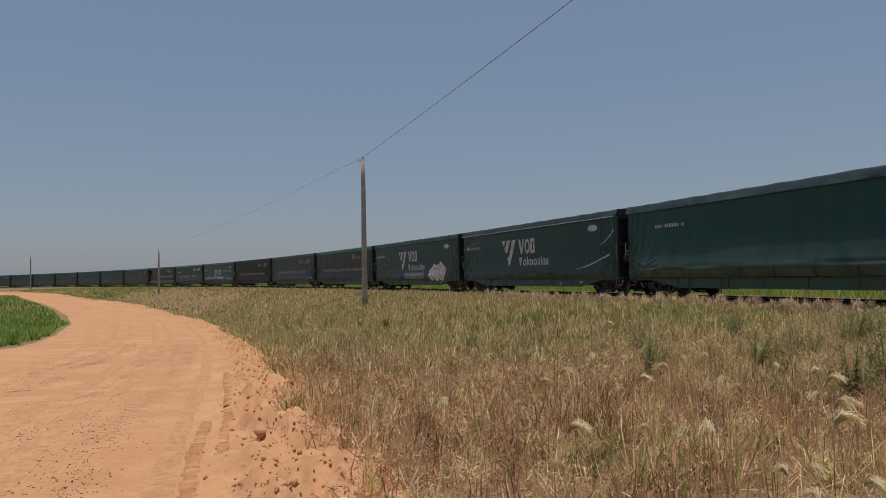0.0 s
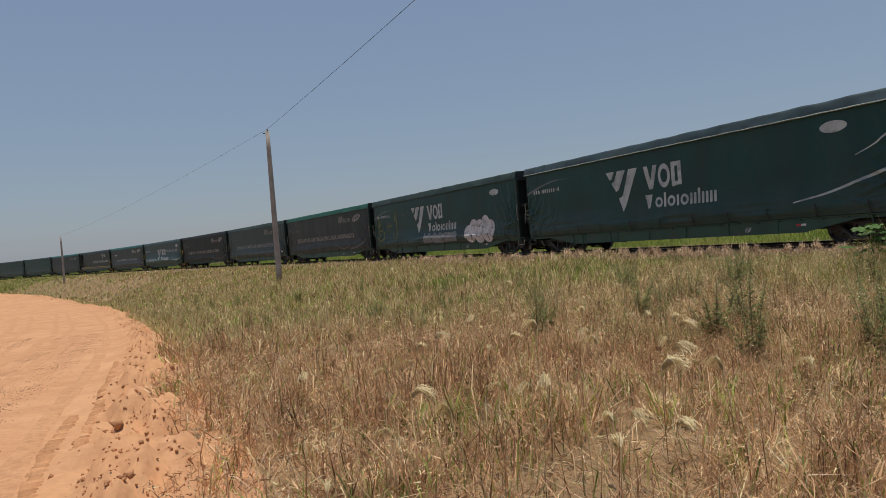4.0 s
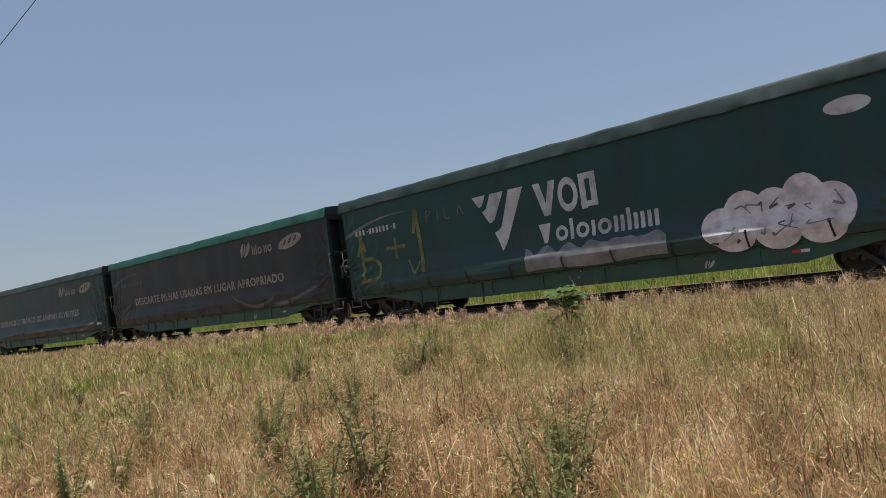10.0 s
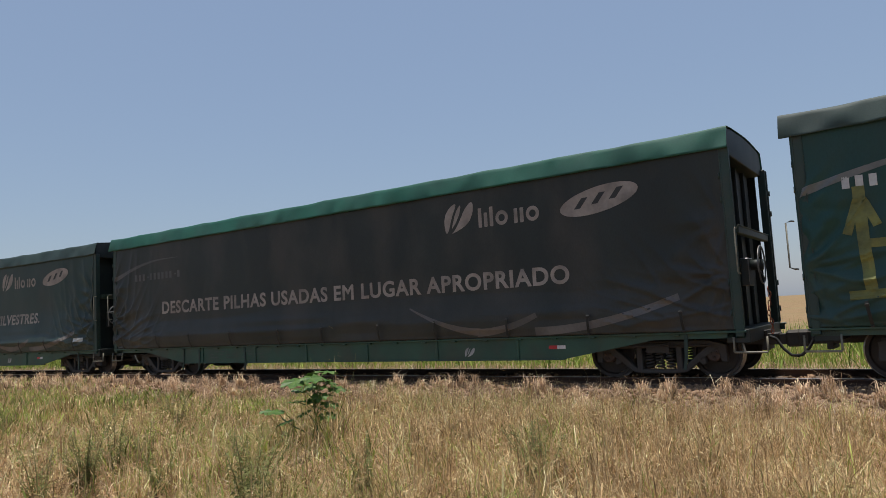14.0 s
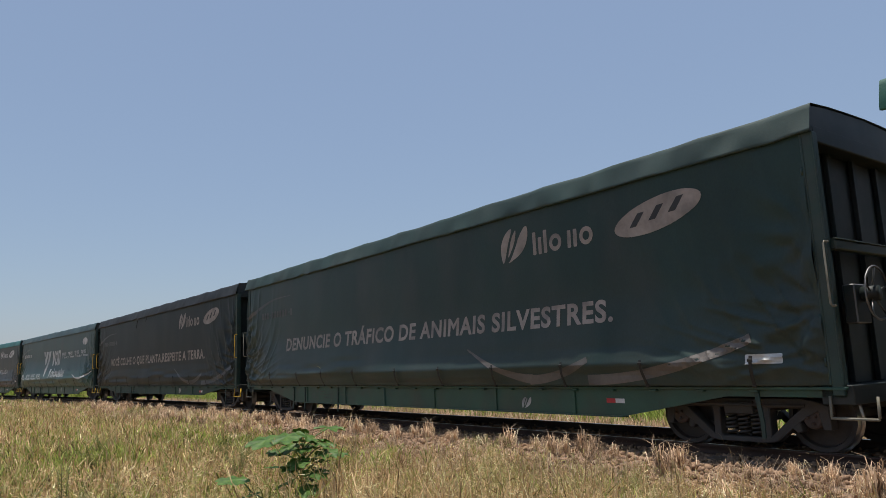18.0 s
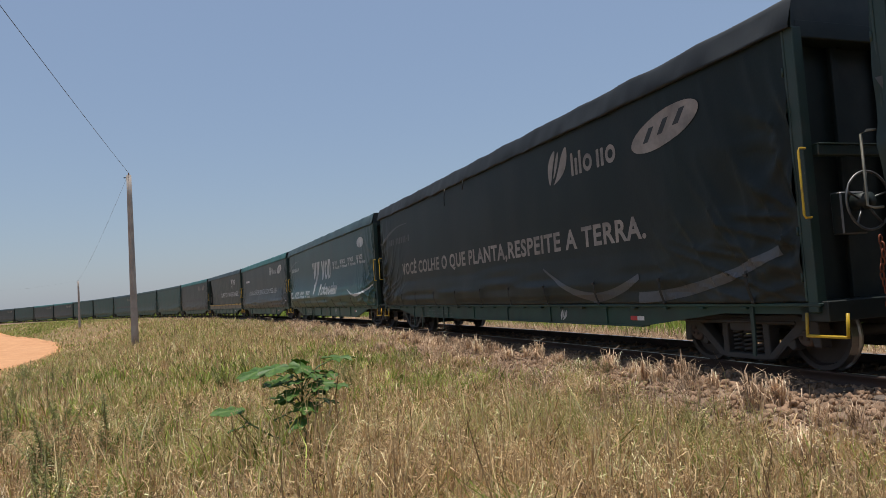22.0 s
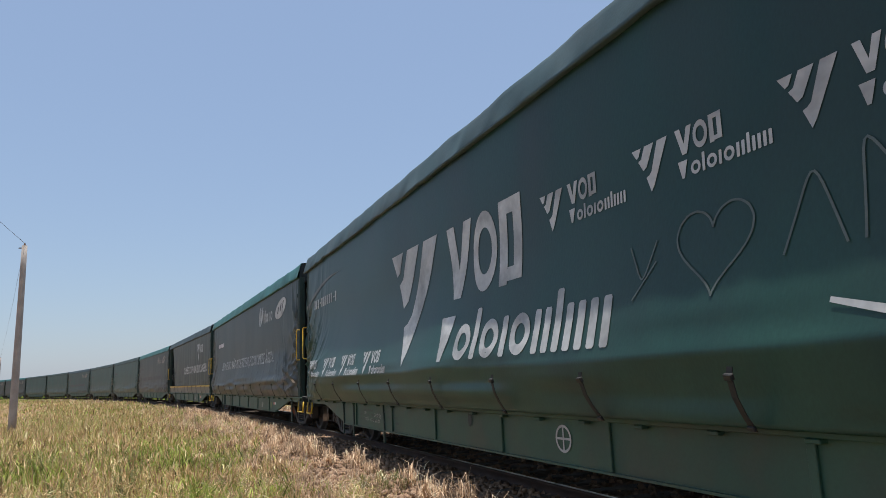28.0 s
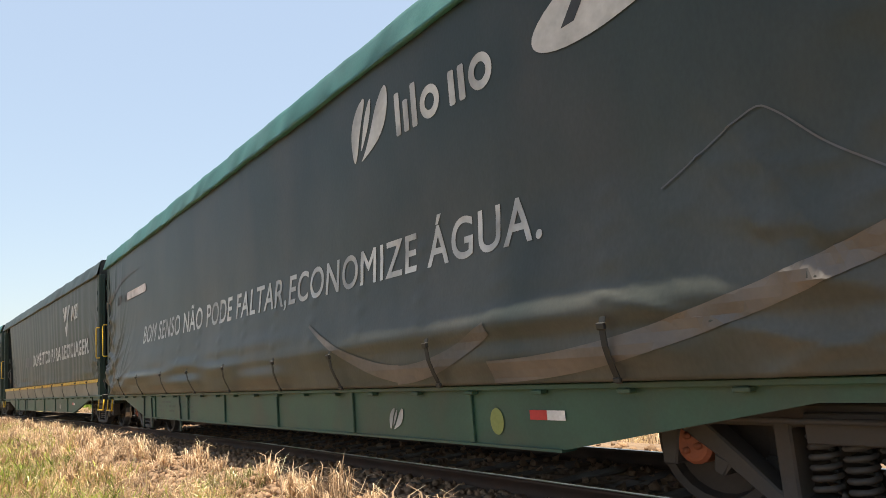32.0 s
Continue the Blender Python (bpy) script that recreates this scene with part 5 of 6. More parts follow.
    tagged(decal("stencil", joined(word("TARA", 4.85, 1.03, 0.16, 0.05, 0.0), word("21.200 Kg", 5.45, 1.0, 0.34, 0.06, 0.0), word("LOTA\u00c7\u00c3O", 4.87, 0.93, 0.26, 0.05, 0.0), word("LIMITE", 5.2, 0.92, 0.2, 0.05, 0.0), word("64.000", 5.5, 0.91, 0.25, 0.06, 0.0)), P_WHITE, w, flat, "white stencilled weights", 0.006), "", "", "", "stuff")
    # a flat dark disc paints the hole's shaded inside
    decal("sill_hole", oval(9.3, 1.12, 0.055, 0.085, 20), P_DARK, w, flat, "dark oval painted for the shaded inside of a sill hole", 0.006)
    # black with a teal roof
    w, f = wagon(7, C_BLACK, R_TEAL, "faded black curtain-sided freight wagon with a teal roof and slogan", 0.14, 0.95)
    paper_art(w, f, "BOM SENSO N\u00c3O PODE FALTAR,ECONOMIZE \u00c1GUA.", 3.82, 11.12, P_WHITE)
    decal("number_bar", block(2.3, 3.9, 3.22, 3.38, 0.03), P_PINK, w, f, "pink smear over the number", 0.006)
    decal("torn_seam", ribbon([(15.9, 2.3), (16.5, 2.6), (16.62, 2.5), (16.8, 2.3), (17.2, 2.0), (17.5, 1.62)], 0.01), P_FAINT, w, f, "pale torn seam", 0.006)
    decal("white_plate", block(17.38, 17.72, 1.60, 1.68, 0.01), P_PLATE, w, f, "crumpled white label", 0.007)
    plates(w, True, True)
    # half-open with pleats and a yellow rail
    w, f = wagon(8, C_OLIVE, R_BLUE, "olive curtain-sided freight wagon with its curtain half drawn", 0.02, 0.3, 2, 0.008)
    decal("slogan_bar", block(6.4, 7.9, 2.36, 2.7, 0.03), P_FAINT, w, f, "pale bar", 0.008)
    each("slogan_word", words(word("DOM\u00c9STICO PARA RECICLAGEM.", 8.1, 2.34, 8.9, 0.4), 0.4), P_WHITE, w, f, "word in capital letters over the pleats", 0.008)
    decal("pointed_mark", triple_mark(13.4, 2.95, 1.1, 0.9), P_WHITE, w, f, "pale pointed mark", 0.008)
    each("brand_block", three_blocks(14.6, 3.35, 0.95, 0.42), P_WHITE, w, f, "pale block", 0.008)
    bm = bmesh.new()
    box(bm, 0.3 - MID, 17.9 - MID, FACE + 0.02, FACE + 0.12, 1.14, 1.24, 0.01)
    part("load_rail", bm, S_YELLOW, w, "long yellow rail along the load")
    bm = bmesh.new()
    box(bm, 0.3 - MID, 17.9 - MID, FACE + 0.05, FACE + 0.10, 0.82, 1.14, 0.005)
    part("drop_side", bm, S_TAN, w, "sand-coloured drop side")
    bm = bmesh.new()
    box(bm, 0.5 - MID, 17.8 - MID, -1.2, 1.2, 0.83, 2.9, 0.04)
    part("load", bm, S_DARK, w, "dark stacked load inside")
    plates(w)
    # the rest of the train, far off
    looks = [(C_BLACK, R_TEAL, True), (C_TEAL, R_GREY, False), (C_TEAL, R_GREY, False), (C_GREEN, R_BLUE, True), (C_BLACK, R_BLUE, True), (C_GREEN, R_GREY, False)]
    for i in range(9, 26):
        cm, rm, printed = looks[(i * 5 + i // 4) % 6] if i > 11 else looks[i - 9]
        w, f = wagon(i, cm, rm, "dark curtain-sided freight wagon with a faint printed band" if printed else "plain green curtain-sided freight wagon", 0.05, 1.0, 1 if i < 13 else 0, 0.0, i % 5 + 10)
        if printed:
            paper_art(w, f, "", 0, 0, P_DUSTY, True)
        else:
            decal("number_bar", block(1.3, 3.5, 3.2, 3.36), P_FAINT, w, f, "faded number bar")


train()


# ---- poles and wires ----
def pole(x, y, top, label):
    base = float(land(np.array(x), np.array(y))) - 0.3
    p = new("utility_pole")
    p.location = (x, y, 0)
    tagged(p, label, "utility pole", "poles along the road")
    bm = bmesh.new()
    rod(bm, [(0, 0, base + (top - base) * i / 8) for i in range(9)], 0.19, 16, 0, 0.125)
    part("shaft", bm, M_CONCRETE, p)
    bm = bmesh.new()
    rod(bm, [(-0.28, 0, top - 0.12), (0.05, 0, top - 0.12)], 0.03, 8)
    rod(bm, [(-0.1, 0, top - 0.5), (-0.1, 0, top + 0.02)], 0.02, 6)
    part("bracket", bm, M_WIRE, p)
    bm = bmesh.new()
    for i in range(3):
        rod(bm, [(0, 0, top + 0.01 + i * 0.05), (0, 0, top + 0.04 + i * 0.05)], 0.055 - i * 0.01, 10)
    part("insulator", bm, M_PORCELAIN, p)
    return Vector((x, y, top + 0.12))


def wires():
    tops = [pole(22.6, -40.0, 9.1, "slim grey concrete utility pole beside the road"),
            pole(-4.95, 43.85, 8.95, "weathered tapered concrete utility pole in dry grass"),
            pole(-50.16, 123.24, 7.15, "slim grey concrete utility pole beside the road"),
            pole(-108.73, 184.17, 9.1, "slim grey concrete utility pole in a far field"),
            pole(-168, 247, 9.0, "slim grey concrete utility pole in a far field")]
    for a, b, thick in zip(tops, tops[1:], (0.009, 0.006, 0.003, 0.003)):
        bm = bmesh.new()
        rod(bm, [a.lerp(b, t) - Vector((0, 0, 4 * 0.55 * t * (1 - t))) for t in np.linspace(0, 1, 33)], thick, 6)
        me = finished(bm, "overhead_wire", [M_WIRE])
        tagged(new("overhead_wire", me), "thin dark wire hung from pole to pole", "wire", "wires between the poles")


wires()

# ---- plants ----
WALK_LINE = np.array([(0, 0), (1, 1), (3, 2.5), (5.5, 4.2), (9, 5.7), (11.5, 6.4), (13.5, 7.4), (14.3, 8.5)])
rs = np.random.RandomState(11)


def near_walk(x, y):
    d = np.full(len(x), 1e9)
    for (ax, ay), (bx, by) in zip(WALK_LINE, WALK_LINE[1:]):
        l2 = (bx - ax) ** 2 + (by - ay) ** 2
        t = np.clip(((x - ax) * (bx - ax) + (y - ay) * (by - ay)) / l2, 0, 1)
        d = np.minimum(d, np.hypot(x - ax - t * (bx - ax), y - ay - t * (by - ay)))
    return d


def ground_at(x, y):
    o = side(x, y)
    d = np.abs(o + 1.5)
    z = land(x, y) * smooth(3.6, 7.0, d)
    return np.maximum(z, np.where(d < 4.6, bank(o), -9))


def blades(name, x, y, height, width, lean, m, label, parts=2, curl=0.5, category="grass", toward=None):
    """One mesh of many blades, each a bent tapered strip."""
    n = len(x)
    z = ground_at(x, y) - 0.02
    a = rs.rand(n) * 2 * np.pi
    ux, uy = np.cos(a), np.sin(a)
    b = rs.rand(n) * 2 * np.pi if toward is None else toward + rs.randn(n) * 0.5
    lx, ly = np.cos(b) * lean, np.sin(b) * lean
    rows = []
    for k in range(parts):
        t = k / parts
        w = width * (1 - t * 0.6) / 2
        cx, cy, cz = x + lx * t ** 1.6 * height, y + ly * t ** 1.6 * height, z + height * t * (1 - curl * lean * t * 0.5)
        rows += [np.stack([cx - ux * w, cy - uy * w, cz], 1), np.stack([cx + ux * w, cy + uy * w, cz], 1)]
    rows.append(np.stack([x + lx * height, y + ly * height, z + height * (1 - curl * lean * 0.5)], 1))
    p = np.stack(rows, 1)
    k = p.shape[1]
    base = (np.arange(n) * k)[:, None]
    tri = []
    for i in range(parts - 1):
        tri += [[2 * i, 2 * i + 1, 2 * i + 3], [2 * i, 2 * i + 3, 2 * i + 2]]
    tri.append([2 * parts - 2, 2 * parts - 1, 2 * parts])
    f = (base[:, None, :] + np.array(tri)[None]).reshape(-1, 3)
    me = raw(name, p.reshape(-1, 3), f)
    me.materials.append(m)
    return tagged(new(name, me), label, category, "", "stuff")


def scatter(x0, x1, y0, y1, per):
    n = int((x1 - x0) * (y1 - y0) * per)
    return rs.uniform(x0, x1, n), rs.uniform(y0, y1, n)


def field_keep(x, y, clump=1.0):
    """Where the dry grass grows: between the road's edge and the stones, in uneven clumps."""
    o = side(x, y)
    r = x - road_right(y)
    grow = patches(x, y, 0.5, 3) * 0.6 + patches(x, y, 1.9, 4) * 0.6
    ok = (r > -0.35 + 0.8 * patches(x, y, 0.8, 5)) & (o > 0.1 + 0.75 * smooth(30, 22, y) + 0.25 * smooth(17, 13, y) + 0.7 * patches(x, y, 1.3, 6))
    return ok & (rs.rand(len(x)) < np.clip((grow - 0.18) * 2.3 * clump, 0.22, 1))


def tall(x, y):
    return 0.88 * (0.24 + 0.42 * patches(x, y, 1.6, 7) + 0.16 * patches(x, y, 5.5, 1) + 0.18 * smooth(7, 11, x) * smooth(16, 11, y) + 0.75 * np.exp(-((x - 10.6) ** 2 + (y - 12.7) ** 2) / 0.3)) * (0.25 + 0.75 * smooth(-0.5, 0.7, x - road_right(y))) * (0.6 + 0.4 * smooth(0.6, 3.0, side(x, y)))


LUSH = ((1.16, 5.2, 0.35), (12.2, 18.2, 0.9), (11.3, 19.0, 0.8), (9.8, 13.2, 0.45), (8.6, 27.2, 1.3), (10.6, 22.5, 1.3), (7.0, 21.0, 1.4), (3.2, 24.0, 1.1), (9.3, 32.0, 2.0), (12.1, 10.3, 0.4), (9.7, 8.6, 0.5), (11.7, 17.7, 0.9), (9.0, 24.2, 1.2), (14.3, 20.5, 0.5))


def lush(x, y):
    """Share of green blades at a place."""
    g = 0.07 + 0.35 * smooth(0.45, 0.8, patches(x, y, 1.7, 2)) * (0.3 + 0.5 * smooth(9, 17, y)) + 0.11 * smooth(11, 20, y) + 0.5 * smooth(122, 138, y)
    for gx, gy, r in LUSH:
        g = np.maximum(g, 1.05 * np.exp(-((x - gx) ** 2 + (y - gy) ** 2) / r ** 2))
    return np.clip(g, 0, 0.9)


def straws(name, x, y, height, width, lean, at, drop, m, label, toward=None):
    """One mesh of many stalks, each snapped or bent over part of the way up."""
    n = len(x)
    z = ground_at(x, y) - 0.02
    a, b = rs.rand(n) * 2 * np.pi, rs.rand(n) * 2 * np.pi
    if toward is not None:
        a = toward + rs.randn(n) * 0.6
    b = a + rs.randn(n) * 1.0
    wa = rs.rand(n) * 2 * np.pi
    u = np.stack([np.cos(wa), np.sin(wa), 0 * wa], 1) * width[:, None] / 2
    d1 = np.stack([np.cos(a) * np.sin(lean), np.sin(a) * np.sin(lean), np.cos(lean)], 1)
    d2 = np.stack([np.cos(b) * np.sin(drop), np.sin(b) * np.sin(drop), np.cos(drop)], 1)
    lo = np.stack([x, y, z], 1)
    mid = lo + d1 * (height * at)[:, None]
    tip = mid + d2 * (height * (1 - at))[:, None]
    tip[:, 2] = np.maximum(tip[:, 2], z + 0.03)
    p = np.stack([lo - u * 0.8, lo + u * 0.8, mid - u, mid + u, tip], 1)
    f = (np.arange(n)[:, None, None] * 5 + np.array([(0, 1, 3), (0, 3, 2), (2, 3, 4)])[None]).reshape(-1, 3)
    me = raw(name, p.reshape(-1, 3), f)
    me.materials.append(m)
    return tagged(new(name, me), label, "grass", "", "stuff")


def leaf_bits(x, y, height, m):
    """Curled dry leaves and seed bits that hang about the stalks."""
    n = len(x)
    d = np.stack([rs.randn(n), rs.randn(n), rs.randn(n) * 0.8 - 0.15], 1)
    d /= np.linalg.norm(d, axis=1)[:, None]
    u = np.cross(d, rs.randn(n, 3))
    u /= np.linalg.norm(u, axis=1)[:, None]
    far = 1 + 0.11 * near_walk(x, y)
    c = np.stack([x + rs.randn(n) * 0.05, y + rs.randn(n) * 0.05, ground_at(x, y) + height * rs.uniform(0.3, 0.95, n)], 1)
    l, w = rs.uniform(0.02, 0.055, n) * far, rs.uniform(0.0015, 0.0036, n) * far
    p = np.stack([c - u * w[:, None], c + u * w[:, None], c + d * l[:, None]], 1)
    me = raw("leaf_bits", p.reshape(-1, 3), np.arange(n * 3).reshape(-1, 3))
    me.materials.append(m)
    return tagged(new("leaf_bits", me), "curled dry leaves and seed bits among the straw", "grass", "", "stuff")


def sward(x, y, thick, label, toward=None, size=1.0, bits=1.0):
    """Dry stalks with green blades among them."""
    n = len(x)
    g = rs.rand(n) < lush(x, y)
    kind = rs.rand(n)
    h = tall(x, y) * size * rs.uniform(0.45, 1.15, n) + 0.05
    lean = np.where(kind < 0.22, np.abs(rs.randn(n)) * 0.3, np.where(kind < 0.68, rs.uniform(0.15, 0.9, n), rs.uniform(0.8, 1.5, n)))
    at = rs.uniform(0.3, 0.75, n)
    drop = np.where(kind < 0.22, lean + rs.randn(n) * 0.5, np.where(kind < 0.68, rs.uniform(0.8, 2.1, n), rs.uniform(1.2, 1.75, n)))
    h = np.where(kind > 0.68, h * 0.8, h)
    w = thick * rs.uniform(0.6, 1.5, n)
    k = ~g
    red = k & (rs.rand(n) < 0.8 * smooth(10, 2.5, x) * smooth(17, 8, y))
    for one, m in ((k & ~red, M_STRAW), (red, M_RUSSET)):
        if one.any():
            straws("dry_grass", x[one], y[one], h[one], w[one], lean[one], at[one], drop[one], m, label, None if toward is None else toward[one])
            bit = one & (near_walk(x, y) < 11) & (rs.rand(n) < 0.8 * bits)
            if bit.any():
                leaf_bits(np.repeat(x[bit], 2), np.repeat(y[bit], 2), np.repeat(h[bit], 2), m)
    x, y, h, w, t = x[g], y[g], h[g] * 0.8, w[g] * 1.3, rs.rand(int(g.sum()))
    straws("green_grass", x, y, h, w, t * 0.5, 0.45 + 0.3 * t, 0.4 + t * 0.9, M_FRESH, "yellow-green grass blades among the straw")


def meadow():
    # clumps close to the walker
    cx, cy = scatter(-6, 19, -4, 24, 17)
    k = near_walk(cx, cy)
    k = (k < 4.5) | ((k < 14) & (rs.rand(len(cx)) < 0.5))
    cx, cy = cx[k], cy[k]
    k = field_keep(cx, cy, 1.4)
    cx, cy = cx[k], cy[k]
    i = np.repeat(np.arange(len(cx)), 26)
    out, turn = np.abs(rs.randn(len(i))) * 0.06, rs.rand(len(i)) * 2 * np.pi
    x, y = cx[i] + np.cos(turn) * out, cy[i] + np.sin(turn) * out
    sward(x, y, 0.0062 * (1 + 0.08 * near_walk(x, y)), "clumps of dry straw-coloured grass, bent and broken", turn, (rs.rand(len(cx)) * 0.8 + 0.5)[i])
    # single stalks between them
    x, y = scatter(-6, 19, -4, 24, 430)
    d = near_walk(x, y)
    k = (d < 4.5) | (rs.rand(len(x)) < np.where(d < 9, 0.5, 0.26))
    k &= (d < 17) & (d > 0.25)
    x, y = x[k], y[k]
    k = field_keep(x, y)
    x, y = x[k], y[k]
    sward(x, y, 0.0058 * (1 + 0.09 * near_walk(x, y)), "tall dry straw-coloured grass, bent and broken")
    # fallen litter
    x, y = scatter(-6, 18, 0, 22, 150)
    k = field_keep(x, y, 2.0) & (near_walk(x, y) < 10)
    x, y = x[k], y[k]
    n = len(x)
    straws("straw_litter", x, y, rs.uniform(0.2, 0.55, n), rs.uniform(0.004, 0.010, n), rs.uniform(0.7, 1.45, n), rs.uniform(0.3, 0.7, n), rs.uniform(1.1, 1.7, n), M_TUFT, "fallen bleached straw lying in the grass")
    x, y = scatter(-3, 17, -1, 15, 190)
    k = field_keep(x, y, 2.0) & (near_walk(x, y) < 4.5)
    x, y = x[k], y[k]
    n = len(x)
    straws("straw_litter", x, y, rs.uniform(0.15, 0.45, n), rs.uniform(0.004, 0.008, n), rs.uniform(0.9, 1.5, n), rs.uniform(0.3, 0.7, n), rs.uniform(1.2, 1.7, n), M_RUSSET, "fallen russet straw matted on the soil")
    # taller single stalks
    x, y = scatter(7, 17, 5, 15, 6)
    k = field_keep(x, y, 2.0) & (near_walk(x, y) > 0.5)
    x, y = x[k], y[k]
    n = len(x)
    straws("tall_stalks", x, y, rs.uniform(0.5, 0.95, n), rs.uniform(0.005, 0.008, n), np.abs(rs.randn(n)) * 0.15, rs.uniform(0.6, 0.8, n), rs.uniform(0.0, 0.8, n), M_STRAW, "taller single dry grass stalks")
    # farther on
    for (x0, x1, y0, y1, per, wide, lo, hi) in ((-14, 17, 22, 48, 130, 0.018, 8, 99), (-14, 22, -16, 24, 45, 0.018, 9, 99), (-40, 12, 48, 85, 40, 0.034, 8, 999), (-95, -2, 80, 150, 9, 0.07, 8, 999), (-135, -60, 120, 185, 7, 0.09, 8, 999)):
        x, y = scatter(x0, x1, y0, y1, per)
        d = near_walk(x, y)
        k = (d > lo) & (d < hi)
        x, y = x[k], y[k]
        k = field_keep(x, y, 1.6)
        x, y = x[k], y[k]
        sward(x, y, wide * rs.uniform(0.8, 1.2, len(x)), "dry grass thinning out towards the far road")
    # green grass beyond the rails and round the far bank
    s, o = rs.uniform(-75, 45, 42000), -5.9 - 11 * rs.rand(42000) ** 1.5
    x, y, _ = line(s, o)
    k = patches(x, y, 3.0, 2) > 0.22
    x, y = x[k], y[k]
    n = len(x)
    blades("green_grass", x, y, rs.uniform(0.5, 1.0, n) * (0.8 + 0.6 * patches(x, y, 2.2, 5)) * (0.7 + 0.5 * smooth(-6.5, -9.0, side(x, y))), rs.uniform(0.016, 0.042, n), rs.rand(n) * 0.9, M_GREEN, "lush tall yellow-green grass beyond the rails", 2, 0.6)
    s, o = rs.uniform(-300, -75, 16000), rs.uniform(-16, -5.6, 16000)
    x, y, _ = line(s, o)
    n = len(x)
    blades("green_grass", x, y, rs.uniform(0.6, 1.2, n), rs.uniform(0.05, 0.1, n), rs.rand(n) * 0.5, M_GREEN, "lush tall yellow-green grass beyond the rails", 1)
    # the bleached belt along the stones
    s, o = rs.uniform(-30, 36, 56000), rs.uniform(0.3, 2.6, 56000)
    x, y, _ = line(s, o)
    k = rs.rand(56000) < np.clip((patches(x, y, 0.55, 1) * 0.9 + patches(x, y, 1.7, 2) * 0.5 - 1.0 + 0.34 * o) * 2.0, 0, 1)
    x, y = x[k], y[k]
    n = len(x)
    blades("bleached_grass", x, y, (0.1 + 0.3 * patches(x, y, 0.9, 3)) * rs.uniform(0.5, 1.3, n), rs.uniform(0.004, 0.010, n), rs.rand(n) * 1.3 + 0.1, M_TUFT, "bleached dry grass at the edge of the stones", 2)
    s, o = rs.uniform(-20, 36, 11000), rs.uniform(-6.4, -3.9, 11000)
    x, y, _ = line(s, o)
    n = len(x)
    straws("bleached_grass", x, y, rs.uniform(0.12, 0.45, n), rs.uniform(0.008, 0.018, n), rs.rand(n) * 0.7, rs.uniform(0.3, 0.7, n), rs.uniform(0.4, 1.7, n), M_TUFT, "bleached dry grass beyond the rails")
    # the crop across the road
    x, y = scatter(-36, -10, 8, 62, 46)
    k = (road_left(y) - x > 0.2 + 0.8 * patches(x, y, 1.0, 2)) & (road_left(y) - x < 12)
    x, y = x[k], y[k]
    n = len(x)
    blades("green_crop", x, y, rs.uniform(0.25, 0.6, n) * (0.7 + 0.7 * patches(x, y, 1.3, 4)), rs.uniform(0.03, 0.085, n), rs.rand(n) * 1.5, M_CROP, "bright green leafy crop along the road", 2, 0.7, "crop")
    x, y = scatter(-110, -30, 55, 150, 5)
    k = (road_left(y) - x > 1.2) & (road_left(y) - x < 40)
    x, y = x[k], y[k]
    n = len(x)
    blades("green_crop", x, y, rs.uniform(0.3, 0.7, n), rs.uniform(0.1, 0.2, n), rs.rand(n) * 1.2, M_CROP, "bright green leafy crop along the road", 2, 0.7, "crop")


meadow()


